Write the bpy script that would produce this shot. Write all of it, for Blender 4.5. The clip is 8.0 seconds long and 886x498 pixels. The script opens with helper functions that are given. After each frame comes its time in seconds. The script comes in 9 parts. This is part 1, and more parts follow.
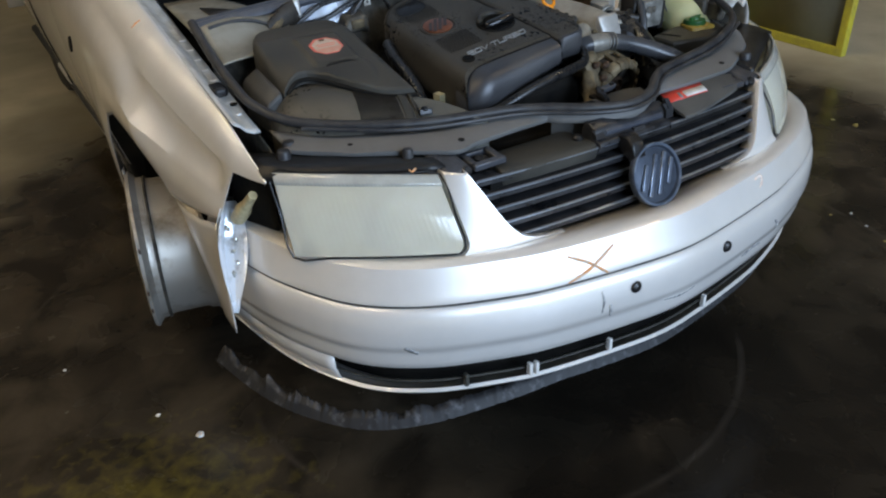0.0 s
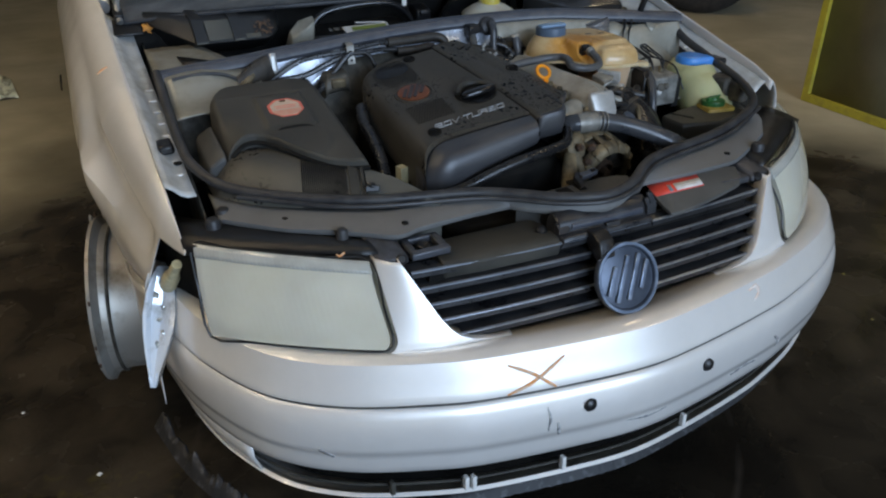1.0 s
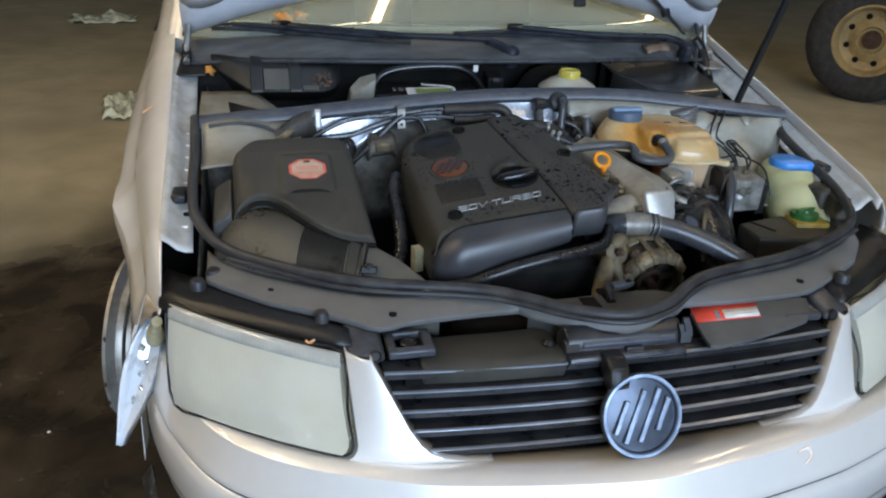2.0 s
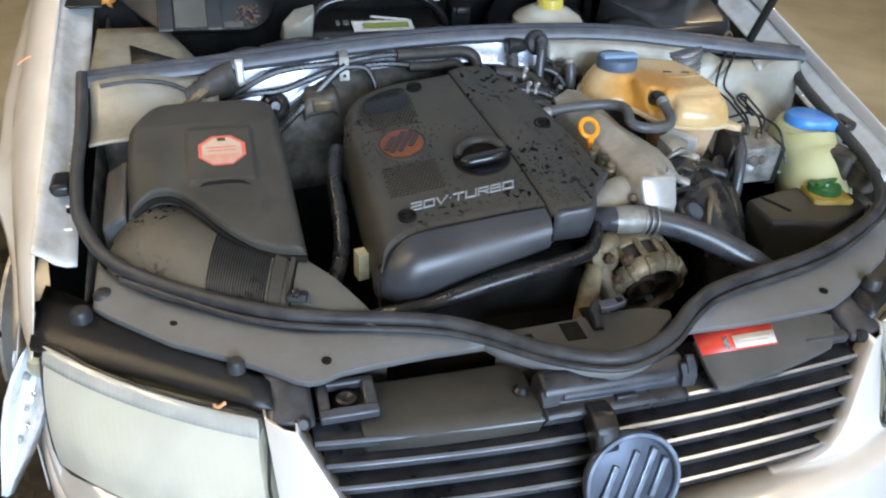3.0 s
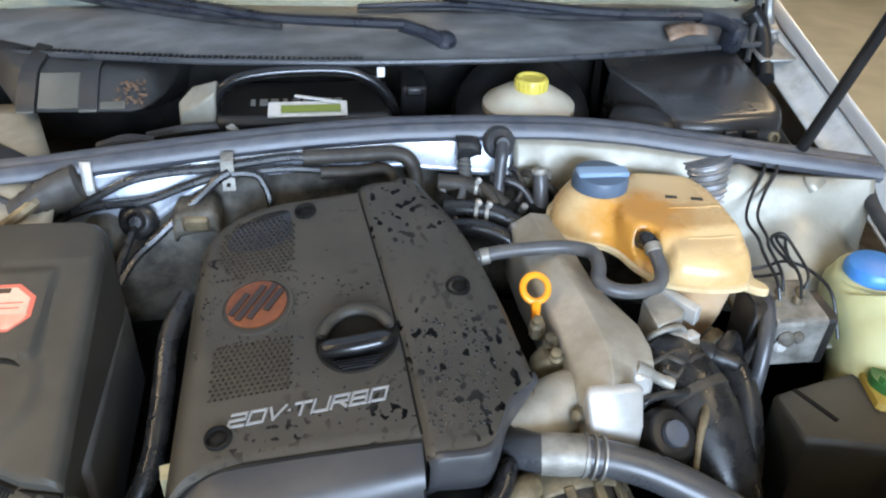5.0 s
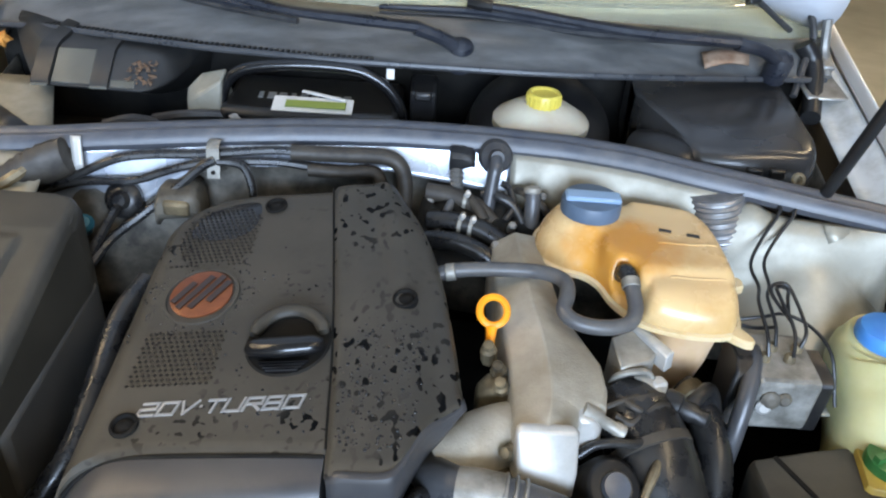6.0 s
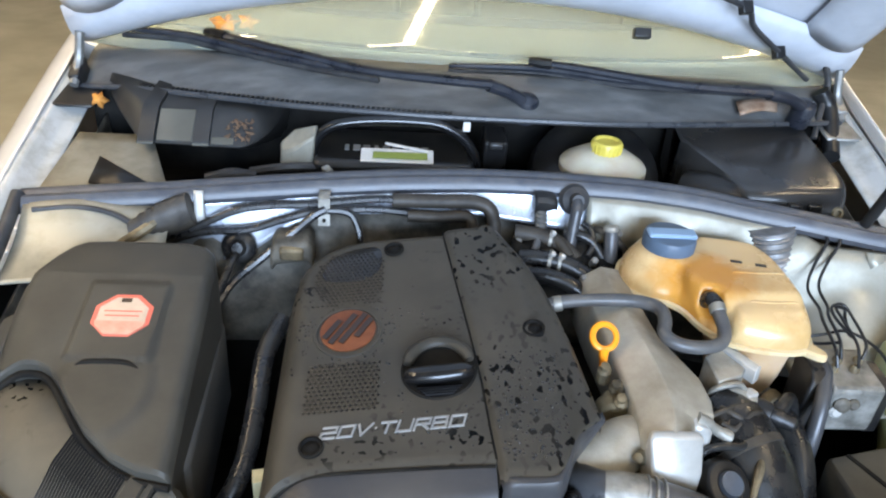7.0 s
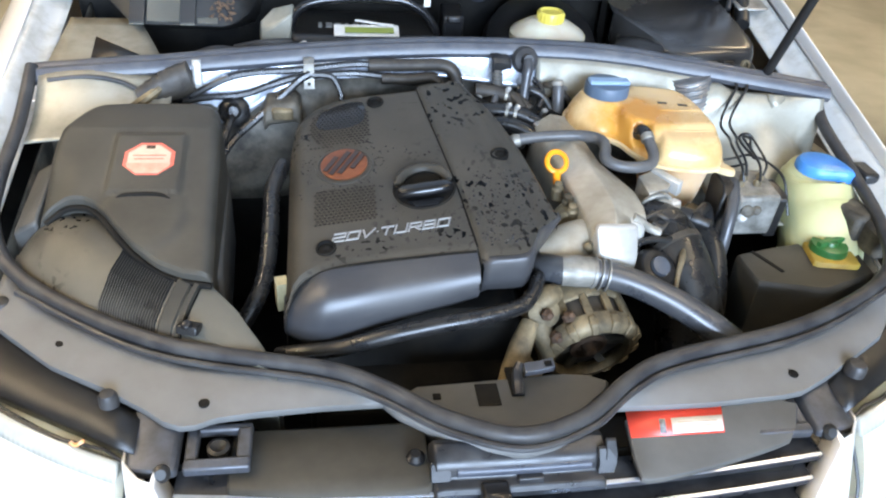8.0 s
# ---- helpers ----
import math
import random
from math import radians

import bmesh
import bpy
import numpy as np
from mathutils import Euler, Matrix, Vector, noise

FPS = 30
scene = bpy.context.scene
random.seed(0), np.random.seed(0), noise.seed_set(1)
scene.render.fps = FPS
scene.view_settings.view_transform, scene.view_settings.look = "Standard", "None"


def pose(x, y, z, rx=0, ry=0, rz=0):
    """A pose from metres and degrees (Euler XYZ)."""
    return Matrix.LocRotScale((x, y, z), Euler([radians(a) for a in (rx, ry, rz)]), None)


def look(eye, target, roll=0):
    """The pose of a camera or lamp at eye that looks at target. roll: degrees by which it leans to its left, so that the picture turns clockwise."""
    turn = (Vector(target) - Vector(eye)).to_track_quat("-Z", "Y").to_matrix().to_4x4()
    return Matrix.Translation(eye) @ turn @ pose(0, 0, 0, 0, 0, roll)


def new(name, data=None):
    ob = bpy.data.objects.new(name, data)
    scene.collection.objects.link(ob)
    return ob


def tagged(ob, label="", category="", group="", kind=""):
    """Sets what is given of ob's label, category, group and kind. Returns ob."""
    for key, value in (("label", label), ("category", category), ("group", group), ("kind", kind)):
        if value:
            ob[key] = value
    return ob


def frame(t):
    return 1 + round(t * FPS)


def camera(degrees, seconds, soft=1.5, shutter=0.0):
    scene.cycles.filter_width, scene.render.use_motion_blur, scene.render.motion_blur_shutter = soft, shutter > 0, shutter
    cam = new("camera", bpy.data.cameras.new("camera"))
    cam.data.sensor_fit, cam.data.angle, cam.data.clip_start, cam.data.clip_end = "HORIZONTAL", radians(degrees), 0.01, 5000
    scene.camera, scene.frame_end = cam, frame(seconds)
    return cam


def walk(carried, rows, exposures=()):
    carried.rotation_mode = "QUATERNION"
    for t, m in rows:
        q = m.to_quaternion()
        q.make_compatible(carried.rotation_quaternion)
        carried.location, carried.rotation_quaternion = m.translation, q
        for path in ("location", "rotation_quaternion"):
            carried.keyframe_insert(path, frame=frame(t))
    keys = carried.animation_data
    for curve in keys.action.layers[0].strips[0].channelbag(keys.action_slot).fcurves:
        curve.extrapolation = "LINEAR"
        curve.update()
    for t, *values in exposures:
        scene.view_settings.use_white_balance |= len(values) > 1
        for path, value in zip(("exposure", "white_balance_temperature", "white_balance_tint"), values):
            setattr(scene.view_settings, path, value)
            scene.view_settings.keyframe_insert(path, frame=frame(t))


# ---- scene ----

cam = camera(59.4, 8.0, soft=2.1)
PATH = [
    (0, (-1.105, -0.959, 1.368), (-0.226, 0.508, 0.331), -2.8),
    (0.5, (-0.938, -0.913, 1.369), (-0.055, 0.43, 0.178), -0.6),
    (1, (-0.804, -0.922, 1.372), (-0.064, 0.676, 0.424), -0.8),
    (1.5, (-0.626, -0.976, 1.366), (-0.143, 0.764, 0.504), 4.0),
    (1.7, (-0.581, -0.941, 1.366), (-0.155, 0.84, 0.562), 2.3),
    (2.8, (-0.465, -0.553, 1.434), (0.029, 1.051, 0.346), 3.3),
    (3, (-0.431, -0.522, 1.433), (0.048, 1.066, 0.316), 3.3),
    (3.5, (-0.244, -0.486, 1.423), (0.071, 1.161, 0.333), -1.0),
    (4, (-0.108, -0.412, 1.423), (0.078, 1.293, 0.394), -2.1),
    (4.2, (-0.115, -0.331, 1.429), (0.115, 1.35, 0.37), -0.4),
    (5.3, (-0.038, -0.13, 1.423), (0.177, 1.516, 0.307), 3.3),
    (5.5, (0.004, -0.124, 1.415), (0.149, 1.544, 0.321), 4.0),
    (6, (0.06, -0.12, 1.402), (0.092, 1.557, 0.312), 4.1),
    (6.5, (-0.019, -0.146, 1.435), (0.033, 1.579, 0.424), 5.7),
    (7, (-0.136, -0.215, 1.46), (-0.001, 1.504, 0.446), 4.2),
    (7.5, (-0.199, -0.329, 1.474), (0.153, 1.315, 0.391), 4.8),
    (8, (-0.209, -0.442, 1.444), (0.082, 1.168, 0.293), 4.6),
]
EXPOSURES = [(0.0, -0.62, 7300, 13), (1.0, -0.90, 7300, 13), (1.5, -0.88, 7300, 13), (1.7, -0.74, 7300, 13), (2.8, 0.18, 7450, 14), (3.0, 0.26, 7450, 14), (3.5, 0.62, 7500, 14), (4.2, 0.74, 7500, 14), (6.0, 0.56, 7500, 14), (7.0, 0.64, 7350, 14), (8.0, 0.96, 7400, 14)]
walk(cam, [(t, look(eye, target, roll)) for t, eye, target, roll in PATH], EXPOSURES)

# ---- light ----
world = bpy.data.worlds.new("world")
world.use_nodes = True
scene.world = world
world.node_tree.nodes["Background"].inputs[0].default_value = (0.75, 0.8, 0.9, 1)
world.node_tree.nodes["Background"].inputs[1].default_value = 0.15


def area_lamp(name, eye, target, sx, sy, watts, colour):
    data = bpy.data.lights.new(name, "AREA")
    data.shape, data.size, data.size_y, data.energy, data.color = "RECTANGLE", sx, sy, watts, colour
    ob = new(name, data)
    ob.matrix_world = look(eye, target)
    return ob


# daylight through the workshop's open roller door, in front of the car
area_lamp("door_daylight", (0.5, -6.9, 2.75), (0.0, 0.4, 0.8), 5.0, 2.9, 1220, (0.46, 0.67, 1.0))

# ---- tools ----
CAR_AT = Vector((0, 1.3, 0))


def soft_edges(bm, degrees=38):
    bm.normal_update()
    for f in bm.faces:
        f.smooth = True
    for e in bm.edges:
        if len(e.link_faces) == 2:
            e.smooth = e.calc_face_angle(0) < radians(degrees)


def part(name, bm, material, parent=None, label="", bevel=0.0, solid=0.0, fix=True, sharp=38, subsurf=0, mould=0.0):
    """Links a bmesh as one mesh object under a thing or a part."""
    if fix:
        bmesh.ops.recalc_face_normals(bm, faces=bm.faces[:])
    soft_edges(bm, sharp)
    me = bpy.data.meshes.new(name)
    bm.to_mesh(me)
    bm.free()
    for m in material if isinstance(material, (list, tuple)) else [material]:
        me.materials.append(m)
    ob = new(name, me)
    if parent is not None:
        ob.parent = parent
        if parent.type == "EMPTY":
            ob.matrix_parent_inverse = Matrix.Translation(-parent.location)
    if solid:
        mod = ob.modifiers.new("solid", "SOLIDIFY")
        mod.thickness, mod.offset = solid, -1
    if bevel:
        mod = ob.modifiers.new("bevel", "BEVEL")
        mod.width, mod.segments, mod.limit_method, mod.angle_limit = bevel, 2, "ANGLE", radians(40)
        mod.harden_normals = False
    if subsurf:
        mod = ob.modifiers.new("smooth", "SUBSURF")
        mod.levels = mod.render_levels = subsurf
    if mould:
        # several closed bodies moulded into one smooth skin
        mod = ob.modifiers.new("mould", "REMESH")
        mod.mode, mod.voxel_size, mod.use_smooth_shade = "VOXEL", mould, True
        mod = ob.modifiers.new("smooth", "SMOOTH")
        mod.factor, mod.iterations = 0.5, 7
    if label:
        ob["label"] = label
    return ob


def thing(name, at, label, category, group="", kind=""):
    ob = new(name)
    ob.location = at
    ob.empty_display_size = 0.1
    return tagged(ob, label, category, group, kind)


def box(bm, c, s, m=None):
    """A box round c of the sizes s, turned by m."""
    made = bmesh.ops.create_cube(bm, size=1)["verts"]
    bmesh.ops.scale(bm, vec=s, verts=made)
    if m is not None:
        bmesh.ops.transform(bm, matrix=m, verts=made)
    bmesh.ops.translate(bm, vec=c, verts=made)
    return made


def turn(rx=0, ry=0, rz=0):
    return pose(0, 0, 0, rx, ry, rz)


def ring(bm, pts):
    return [bm.verts.new(p) for p in pts]


def bridge(bm, a, b, closed=True):
    n = len(a)
    for i in range(n if closed else n - 1):
        j = (i + 1) % n
        bm.faces.new((a[i], a[j], b[j], b[i]))


def loft(bm, rows, closed=True, cap=True):
    """Skins rows of points; closed: every row is a loop."""
    rings = [ring(bm, r) for r in rows]
    for a, b in zip(rings, rings[1:]):
        bridge(bm, a, b, closed)
    if cap and closed:
        bm.faces.new(rings[0][::-1])
        bm.faces.new(rings[-1])
    return rings


def spline(pts, n=6, closed=False):
    """A smooth line through the points."""
    p = [Vector(q) for q in pts]
    k = len(p)
    out = []
    for i in range(k if closed else k - 1):
        if closed:
            a, b, c, d = p[i - 1], p[i], p[(i + 1) % k], p[(i + 2) % k]
        else:
            b, c = p[i], p[i + 1]
            a = p[i - 1] if i else b + (b - c)
            d = p[i + 2] if i + 2 < k else c + (c - b)
        for s in range(n):
            t = s / n
            out.append(0.5 * (2 * b + (c - a) * t + (2 * a - 5 * b + 4 * c - d) * t**2 + (3 * b - a - 3 * c + d) * t**3))
    if not closed:
        out.append(p[-1])
    return out


def tube(bm, pts, r, n=10, steps=6, flat=1.0, cap=True, straight=False):
    """A pipe along a smooth line; r: a radius or one for each point given."""
    line = [Vector(q) for q in pts] if straight else spline(pts, steps)
    radii = r if isinstance(r, (list, tuple)) else [r] * len(pts)
    rows, side = [], None
    for i, p in enumerate(line):
        d = (line[min(i + 1, len(line) - 1)] - line[max(i - 1, 0)]).normalized()
        if side is None:
            side = d.cross(Vector((0, 0, 1)))
            if side.length < 0.1:
                side = d.cross(Vector((1, 0, 0)))
        side = (side - d * side.dot(d)).normalized()
        up = side.cross(d)
        s = i / max(len(line) - 1, 1) * (len(radii) - 1)
        k = min(int(s), len(radii) - 2) if len(radii) > 1 else 0
        rr = radii[k] + (radii[k + 1] - radii[k]) * (s - k) if len(radii) > 1 else radii[0]
        rows.append([p + side * rr * math.cos(a) + up * rr * flat * math.sin(a) for a in [math.tau * j / n for j in range(n)]])
    return loft(bm, rows, True, cap)


def lathe(bm, profile, at, axis=(0, 0, 1), n=24, cap=True):
    """Turns a profile of (radius, height) about an axis."""
    m = Vector((0, 0, 1)).rotation_difference(Vector(axis)).to_matrix()
    rows = [[Vector(at) + m @ Vector((r * math.cos(math.tau * j / n), r * math.sin(math.tau * j / n), h)) for j in range(n)] for r, h in profile]
    return loft(bm, rows, True, cap)


def rounded(pts, n=2):
    """Cuts the corners of a closed outline."""
    p = [Vector(q) for q in pts]
    for _ in range(n):
        q = []
        for i in range(len(p)):
            a, b = p[i], p[(i + 1) % len(p)]
            q += [a * 0.78 + b * 0.22, a * 0.22 + b * 0.78]
        p = q
    return p


def inset(pts, d):
    """The closed plan outline drawn inwards by d."""
    p = [Vector(q[:2]) for q in pts]
    area = sum(p[i].x * p[(i + 1) % len(p)].y - p[(i + 1) % len(p)].x * p[i].y for i in range(len(p)))
    sign = 1 if area > 0 else -1
    out = []
    for i in range(len(p)):
        a, b, c = p[i - 1], p[i], p[(i + 1) % len(p)]
        e1, e2 = (b - a).normalized(), (c - b).normalized()
        n1, n2 = Vector((-e1.y, e1.x)) * sign, Vector((-e2.y, e2.x)) * sign
        v = n1 + n2
        v = v / max(v.dot(v) / 2, 0.6)
        out.append(b + v * d)
    return out


def pillow(bm, outline, rings, top=None, cap=True):
    """A lid: the plan outline, drawn in ring by ring to (inset, height); top(x, y) is added to the height."""
    top = top or (lambda x, y: 0)
    rows = []
    for d, z in rings:
        o = inset(outline, d) if d else [Vector(q[:2]) for q in outline]
        rows.append([Vector((q.x, q.y, z + top(q.x, q.y))) for q in o])
    made = [ring(bm, r) for r in rows]
    for a, b in zip(made, made[1:]):
        bridge(bm, a, b)
    if cap:
        f = bm.faces.new(made[-1])
        bmesh.ops.triangulate(bm, faces=[f])
    return made


def sheet(bm, nu, nv, fn):
    """A grid of fn(u, v), u and v from 0 to 1."""
    g = [[bm.verts.new(fn(i / nu, j / nv)) for j in range(nv + 1)] for i in range(nu + 1)]
    for i in range(nu):
        for j in range(nv):
            bm.faces.new((g[i][j], g[i + 1][j], g[i + 1][j + 1], g[i][j + 1]))
    return g


def near_line(x, y, line):
    """Distance in plan from a point to a line of points."""
    best = 9.0
    for (ax, ay), (bx, by) in zip(line, line[1:]):
        dx, dy = bx - ax, by - ay
        t = max(0.0, min(1.0, ((x - ax) * dx + (y - ay) * dy) / max(dx * dx + dy * dy, 1e-12)))
        best = min(best, math.hypot(x - ax - t * dx, y - ay - t * dy))
    return best


def moulded_lid(bm, nu, nv, place, top, rolls, skirts):
    """A moulded plastic lid. place(u, v) is its plan and top(x, y) its height; rolls: for its sides front, right, back, left the radius
    by which the edge rolls down; skirts: how far each side's wall goes down from there."""
    plan = [[Vector(place(i / nu, j / nv)) for j in range(nv + 1)] for i in range(nu + 1)]
    sides = ([p[0] for p in plan], plan[-1], [p[-1] for p in plan], plan[0])
    lines = [[tuple(q) for q in line] for line in sides]
    grid = []
    for column in plan:
        made = []
        for q in column:
            z = top(q.x, q.y)
            for line, r in zip(lines, rolls):
                d = near_line(q.x, q.y, line) if r else 1.0
                if d < r:
                    z -= r - math.sqrt(max(0.0, r * r - (r - d) ** 2))
            made.append(bm.verts.new((q.x, q.y, z)))
        grid.append(made)
    for i in range(nu):
        for j in range(nv):
            bm.faces.new((grid[i][j], grid[i + 1][j], grid[i + 1][j + 1], grid[i][j + 1]))
    for line, fall in zip(([g[0] for g in grid], grid[-1], [g[-1] for g in grid], grid[0]), skirts):
        if fall:
            low = [bm.verts.new(v.co - Vector((0, 0, fall))) for v in line]
            bridge(bm, line, low, closed=False)


def step(a, b, x):
    """0 below a, 1 above b, smooth between."""
    t = max(0.0, min(1.0, (x - a) / (b - a)))
    return t * t * (3 - 2 * t)


def lerp(table, x):
    """A value from rows of (x, value)."""
    return float(np.interp(x, [r[0] for r in table], [r[1] for r in table]))


# ---- materials ----
def mat(name, colour, rough=0.5, metal=0.0, dark=None, scale=20.0, detail=6.0, spread=(0.35, 0.7), rough2=None, bump=0.0, bump_scale=200.0,
        coat=0.0, coat_rough=0.1, transmission=0.0, subsurface=0.0, emit=None, emit_strength=0.0, vary=0.0, alpha=1.0, ior=1.45, stretch=(1, 1, 1)):
    """A surface: base colour with stains of the colour dark, noise in the gloss and fine relief."""
    m = bpy.data.materials.new(name)
    m.use_nodes = True
    nt = m.node_tree
    b = nt.nodes["Principled BSDF"]
    b.inputs["Base Color"].default_value = (*colour, 1)
    b.inputs["Roughness"].default_value = rough
    b.inputs["Metallic"].default_value = metal
    b.inputs["IOR"].default_value = ior
    b.inputs["Coat Weight"].default_value = coat
    b.inputs["Coat Roughness"].default_value = coat_rough
    b.inputs["Transmission Weight"].default_value = transmission
    b.inputs["Subsurface Weight"].default_value = subsurface
    b.inputs["Subsurface Radius"].default_value = (0.03, 0.02, 0.01)
    b.inputs["Alpha"].default_value = alpha
    if emit:
        b.inputs["Emission Color"].default_value = (*emit, 1)
        b.inputs["Emission Strength"].default_value = emit_strength
    co = nt.nodes.new("ShaderNodeTexCoord")
    mp = nt.nodes.new("ShaderNodeMapping")
    mp.inputs["Scale"].default_value = stretch
    nt.links.new(co.outputs["Object"], mp.inputs[0])

    def noise_node(s, d=6.0):
        n = nt.nodes.new("ShaderNodeTexNoise")
        n.inputs["Scale"].default_value, n.inputs["Detail"].default_value, n.inputs["Roughness"].default_value = s, d, 0.62
        nt.links.new(mp.outputs[0], n.inputs["Vector"])
        return n

    if dark is not None:
        n = noise_node(scale, detail)
        r = nt.nodes.new("ShaderNodeMapRange")
        r.inputs["From Min"].default_value, r.inputs["From Max"].default_value = spread
        nt.links.new(n.outputs["Fac"], r.inputs["Value"])
        mix = nt.nodes.new("ShaderNodeMix")
        mix.data_type = "RGBA"
        mix.inputs["A"].default_value, mix.inputs["B"].default_value = (*colour, 1), (*dark, 1)
        nt.links.new(r.outputs[0], mix.inputs["Factor"])
        nt.links.new(mix.outputs["Result"], b.inputs["Base Color"])
        if rough2 is not None:
            rr = nt.nodes.new("ShaderNodeMapRange")
            rr.inputs["To Min"].default_value, rr.inputs["To Max"].default_value = rough, rough2
            nt.links.new(r.outputs[0], rr.inputs["Value"])
            nt.links.new(rr.outputs[0], b.inputs["Roughness"])
    if bump:
        n = noise_node(bump_scale, 3.0)
        bp = nt.nodes.new("ShaderNodeBump")
        bp.inputs["Strength"].default_value, bp.inputs["Distance"].default_value = bump, 0.002
        nt.links.new(n.outputs["Fac"], bp.inputs["Height"])
        nt.links.new(bp.outputs[0], b.inputs["Normal"])
    return m


PAINT = mat("silver_paint", (0.87, 0.83, 0.78), 0.38, 0.40, dark=(0.80, 0.765, 0.715), scale=7, rough2=0.42, coat=0.9, coat_rough=0.05, bump=0.02, bump_scale=900)
HOOD_IN = mat("hood_underside_paint", (0.58, 0.60, 0.64), 0.4, 0.1, dark=(0.45, 0.47, 0.50), scale=9, rough2=0.55)
RAILM = mat("dusty_flange_paint", (0.55, 0.555, 0.535), 0.42, 0.25, dark=(0.34, 0.32, 0.265), scale=18, spread=(0.45, 0.75), rough2=0.6, bump=0.05)
DUSTY = mat("dusty_paint", (0.50, 0.48, 0.41), 0.55, 0.1, dark=(0.25, 0.23, 0.18), scale=16, spread=(0.45, 0.75), bump=0.1)
BLACK = mat("black_plastic", (0.008, 0.008, 0.009), 0.28, 0.0, dark=(0.017, 0.0165, 0.0155), scale=18, rough2=0.44, bump=0.15, bump_scale=700)
PIPE = mat("smooth_charge_pipe", (0.034, 0.036, 0.040), 0.24, 0.0, dark=(0.058, 0.058, 0.059), scale=20, rough2=0.4)
FOIL = mat("crumpled_grey_foil", (0.26, 0.26, 0.265), 0.32, 0.6, dark=(0.13, 0.13, 0.125), scale=25, rough2=0.5)
PANEL_PLASTIC = mat("dusty_panel_plastic", (0.124, 0.120, 0.112), 0.46, 0.0, ior=1.33, dark=(0.165, 0.163, 0.157), scale=9, rough2=0.6, bump=0.2, bump_scale=900)
GREY = mat("dusty_black_plastic", (0.033, 0.031, 0.026), 0.42, 0.0, ior=1.33, dark=(0.062, 0.057, 0.046), scale=9, rough2=0.58, bump=0.2, bump_scale=900)
COVER = mat("engine_cover_plastic", (0.036, 0.033, 0.027), 0.42, 0.0, ior=1.33, dark=(0.056, 0.050, 0.040), scale=11, rough2=0.55, bump=0.15, bump_scale=1400)
NOSE = mat("cover_nose_plastic", (0.030, 0.031, 0.035), 0.30, 0.0, ior=1.5, dark=(0.055, 0.054, 0.054), scale=8, rough2=0.5, bump=0.1, bump_scale=1200)
RUBBER = mat("rubber", (0.020, 0.020, 0.022), 0.36, 0.0, dark=(0.052, 0.050, 0.048), scale=25, rough2=0.58, ior=1.4)
SEAL = mat("grey_rubber_seal", (0.042, 0.047, 0.060), 0.34, 0.0, dark=(0.085, 0.086, 0.09), scale=30, rough2=0.45)
HOSE = mat("rubber_hose", (0.008, 0.008, 0.009), 0.20, 0.0, dark=(0.022, 0.021, 0.019), scale=35, rough2=0.42)
# near black: grime, and a stand-in for shade in holes, slots and gaps
DARK = mat("dark_grime_and_shade", (0.006, 0.006, 0.006), 0.75, 0.0, dark=(0.018, 0.016, 0.013), scale=15, ior=1.18, bump=0.3, bump_scale=80)
ALU = mat("cast_aluminium", (0.44, 0.405, 0.335), 0.5, 0.3, dark=(0.27, 0.24, 0.185), scale=16, rough2=0.62, bump=0.4, bump_scale=420)
ALU_BRIGHT = mat("machined_aluminium", (0.50, 0.49, 0.46), 0.38, 0.3, dark=(0.36, 0.345, 0.315), scale=25, rough2=0.4)
DIRTY_ALU = mat("dirty_aluminium", (0.215, 0.165, 0.095), 0.55, 0.35, dark=(0.045, 0.035, 0.022), scale=28, rough2=0.75, bump=0.5, bump_scale=200)
BULK = mat("bulkhead_paint", (0.42, 0.455, 0.51), 0.26, 0.55, dark=(0.20, 0.20, 0.19), scale=11, spread=(0.5, 0.75), rough2=0.5)
GRIME = mat("grimy_casting", (0.10, 0.088, 0.068), 0.55, 0.15, dark=(0.028, 0.025, 0.02), scale=24, spread=(0.4, 0.65), rough2=0.7, bump=0.4, bump_scale=120)
BOOT = mat("greasy_cable_boot", (0.045, 0.037, 0.028), 0.5, 0.0, dark=(0.018, 0.015, 0.012), scale=30, rough2=0.7, bump=0.3, bump_scale=90)
SHELF = mat("dusty_silver_shelf", (0.30, 0.285, 0.235), 0.38, 0.3, dark=(0.15, 0.135, 0.10), scale=9, spread=(0.42, 0.75), rough2=0.6, bump=0.05)
TANK_CREAM = mat("cream_tank_neck", (0.60, 0.47, 0.28), 0.34, 0.0, dark=(0.50, 0.31, 0.12), scale=14, spread=(0.5, 0.72), subsurface=0.3)
ABS_GREY = mat("dirty_brake_casting", (0.32, 0.31, 0.28), 0.5, 0.4, dark=(0.10, 0.095, 0.08), scale=25, rough2=0.7, bump=0.3)
BAR_BLUE = mat("lock_bar_highlight", (0.045, 0.052, 0.070), 0.24, 0.2, dark=(0.070, 0.076, 0.090), scale=30, rough2=0.4)
BRACKET = mat("grey_pressed_bracket", (0.085, 0.09, 0.105), 0.34, 0.35, dark=(0.045, 0.044, 0.042), scale=30, rough2=0.55)
STEEL = mat("zinc_steel", (0.30, 0.295, 0.28), 0.36, 0.6, dark=(0.16, 0.155, 0.14), scale=30, rough2=0.55)
RUST = mat("rusty_steel", (0.10, 0.055, 0.03), 0.8, 0.2, dark=(0.03, 0.022, 0.018), scale=30, bump=0.4)
RINGM = mat("badge_ring_metal", (0.26, 0.31, 0.38), 0.3, 0.8, dark=(0.10, 0.125, 0.17), scale=30)
TEAL = mat("teal_plug", (0.015, 0.10, 0.14), 0.35)
GLINT_METAL = mat("edge_glint_metal", (0.44, 0.50, 0.60), 0.28, 0.9, dark=(0.32, 0.37, 0.45), scale=12)
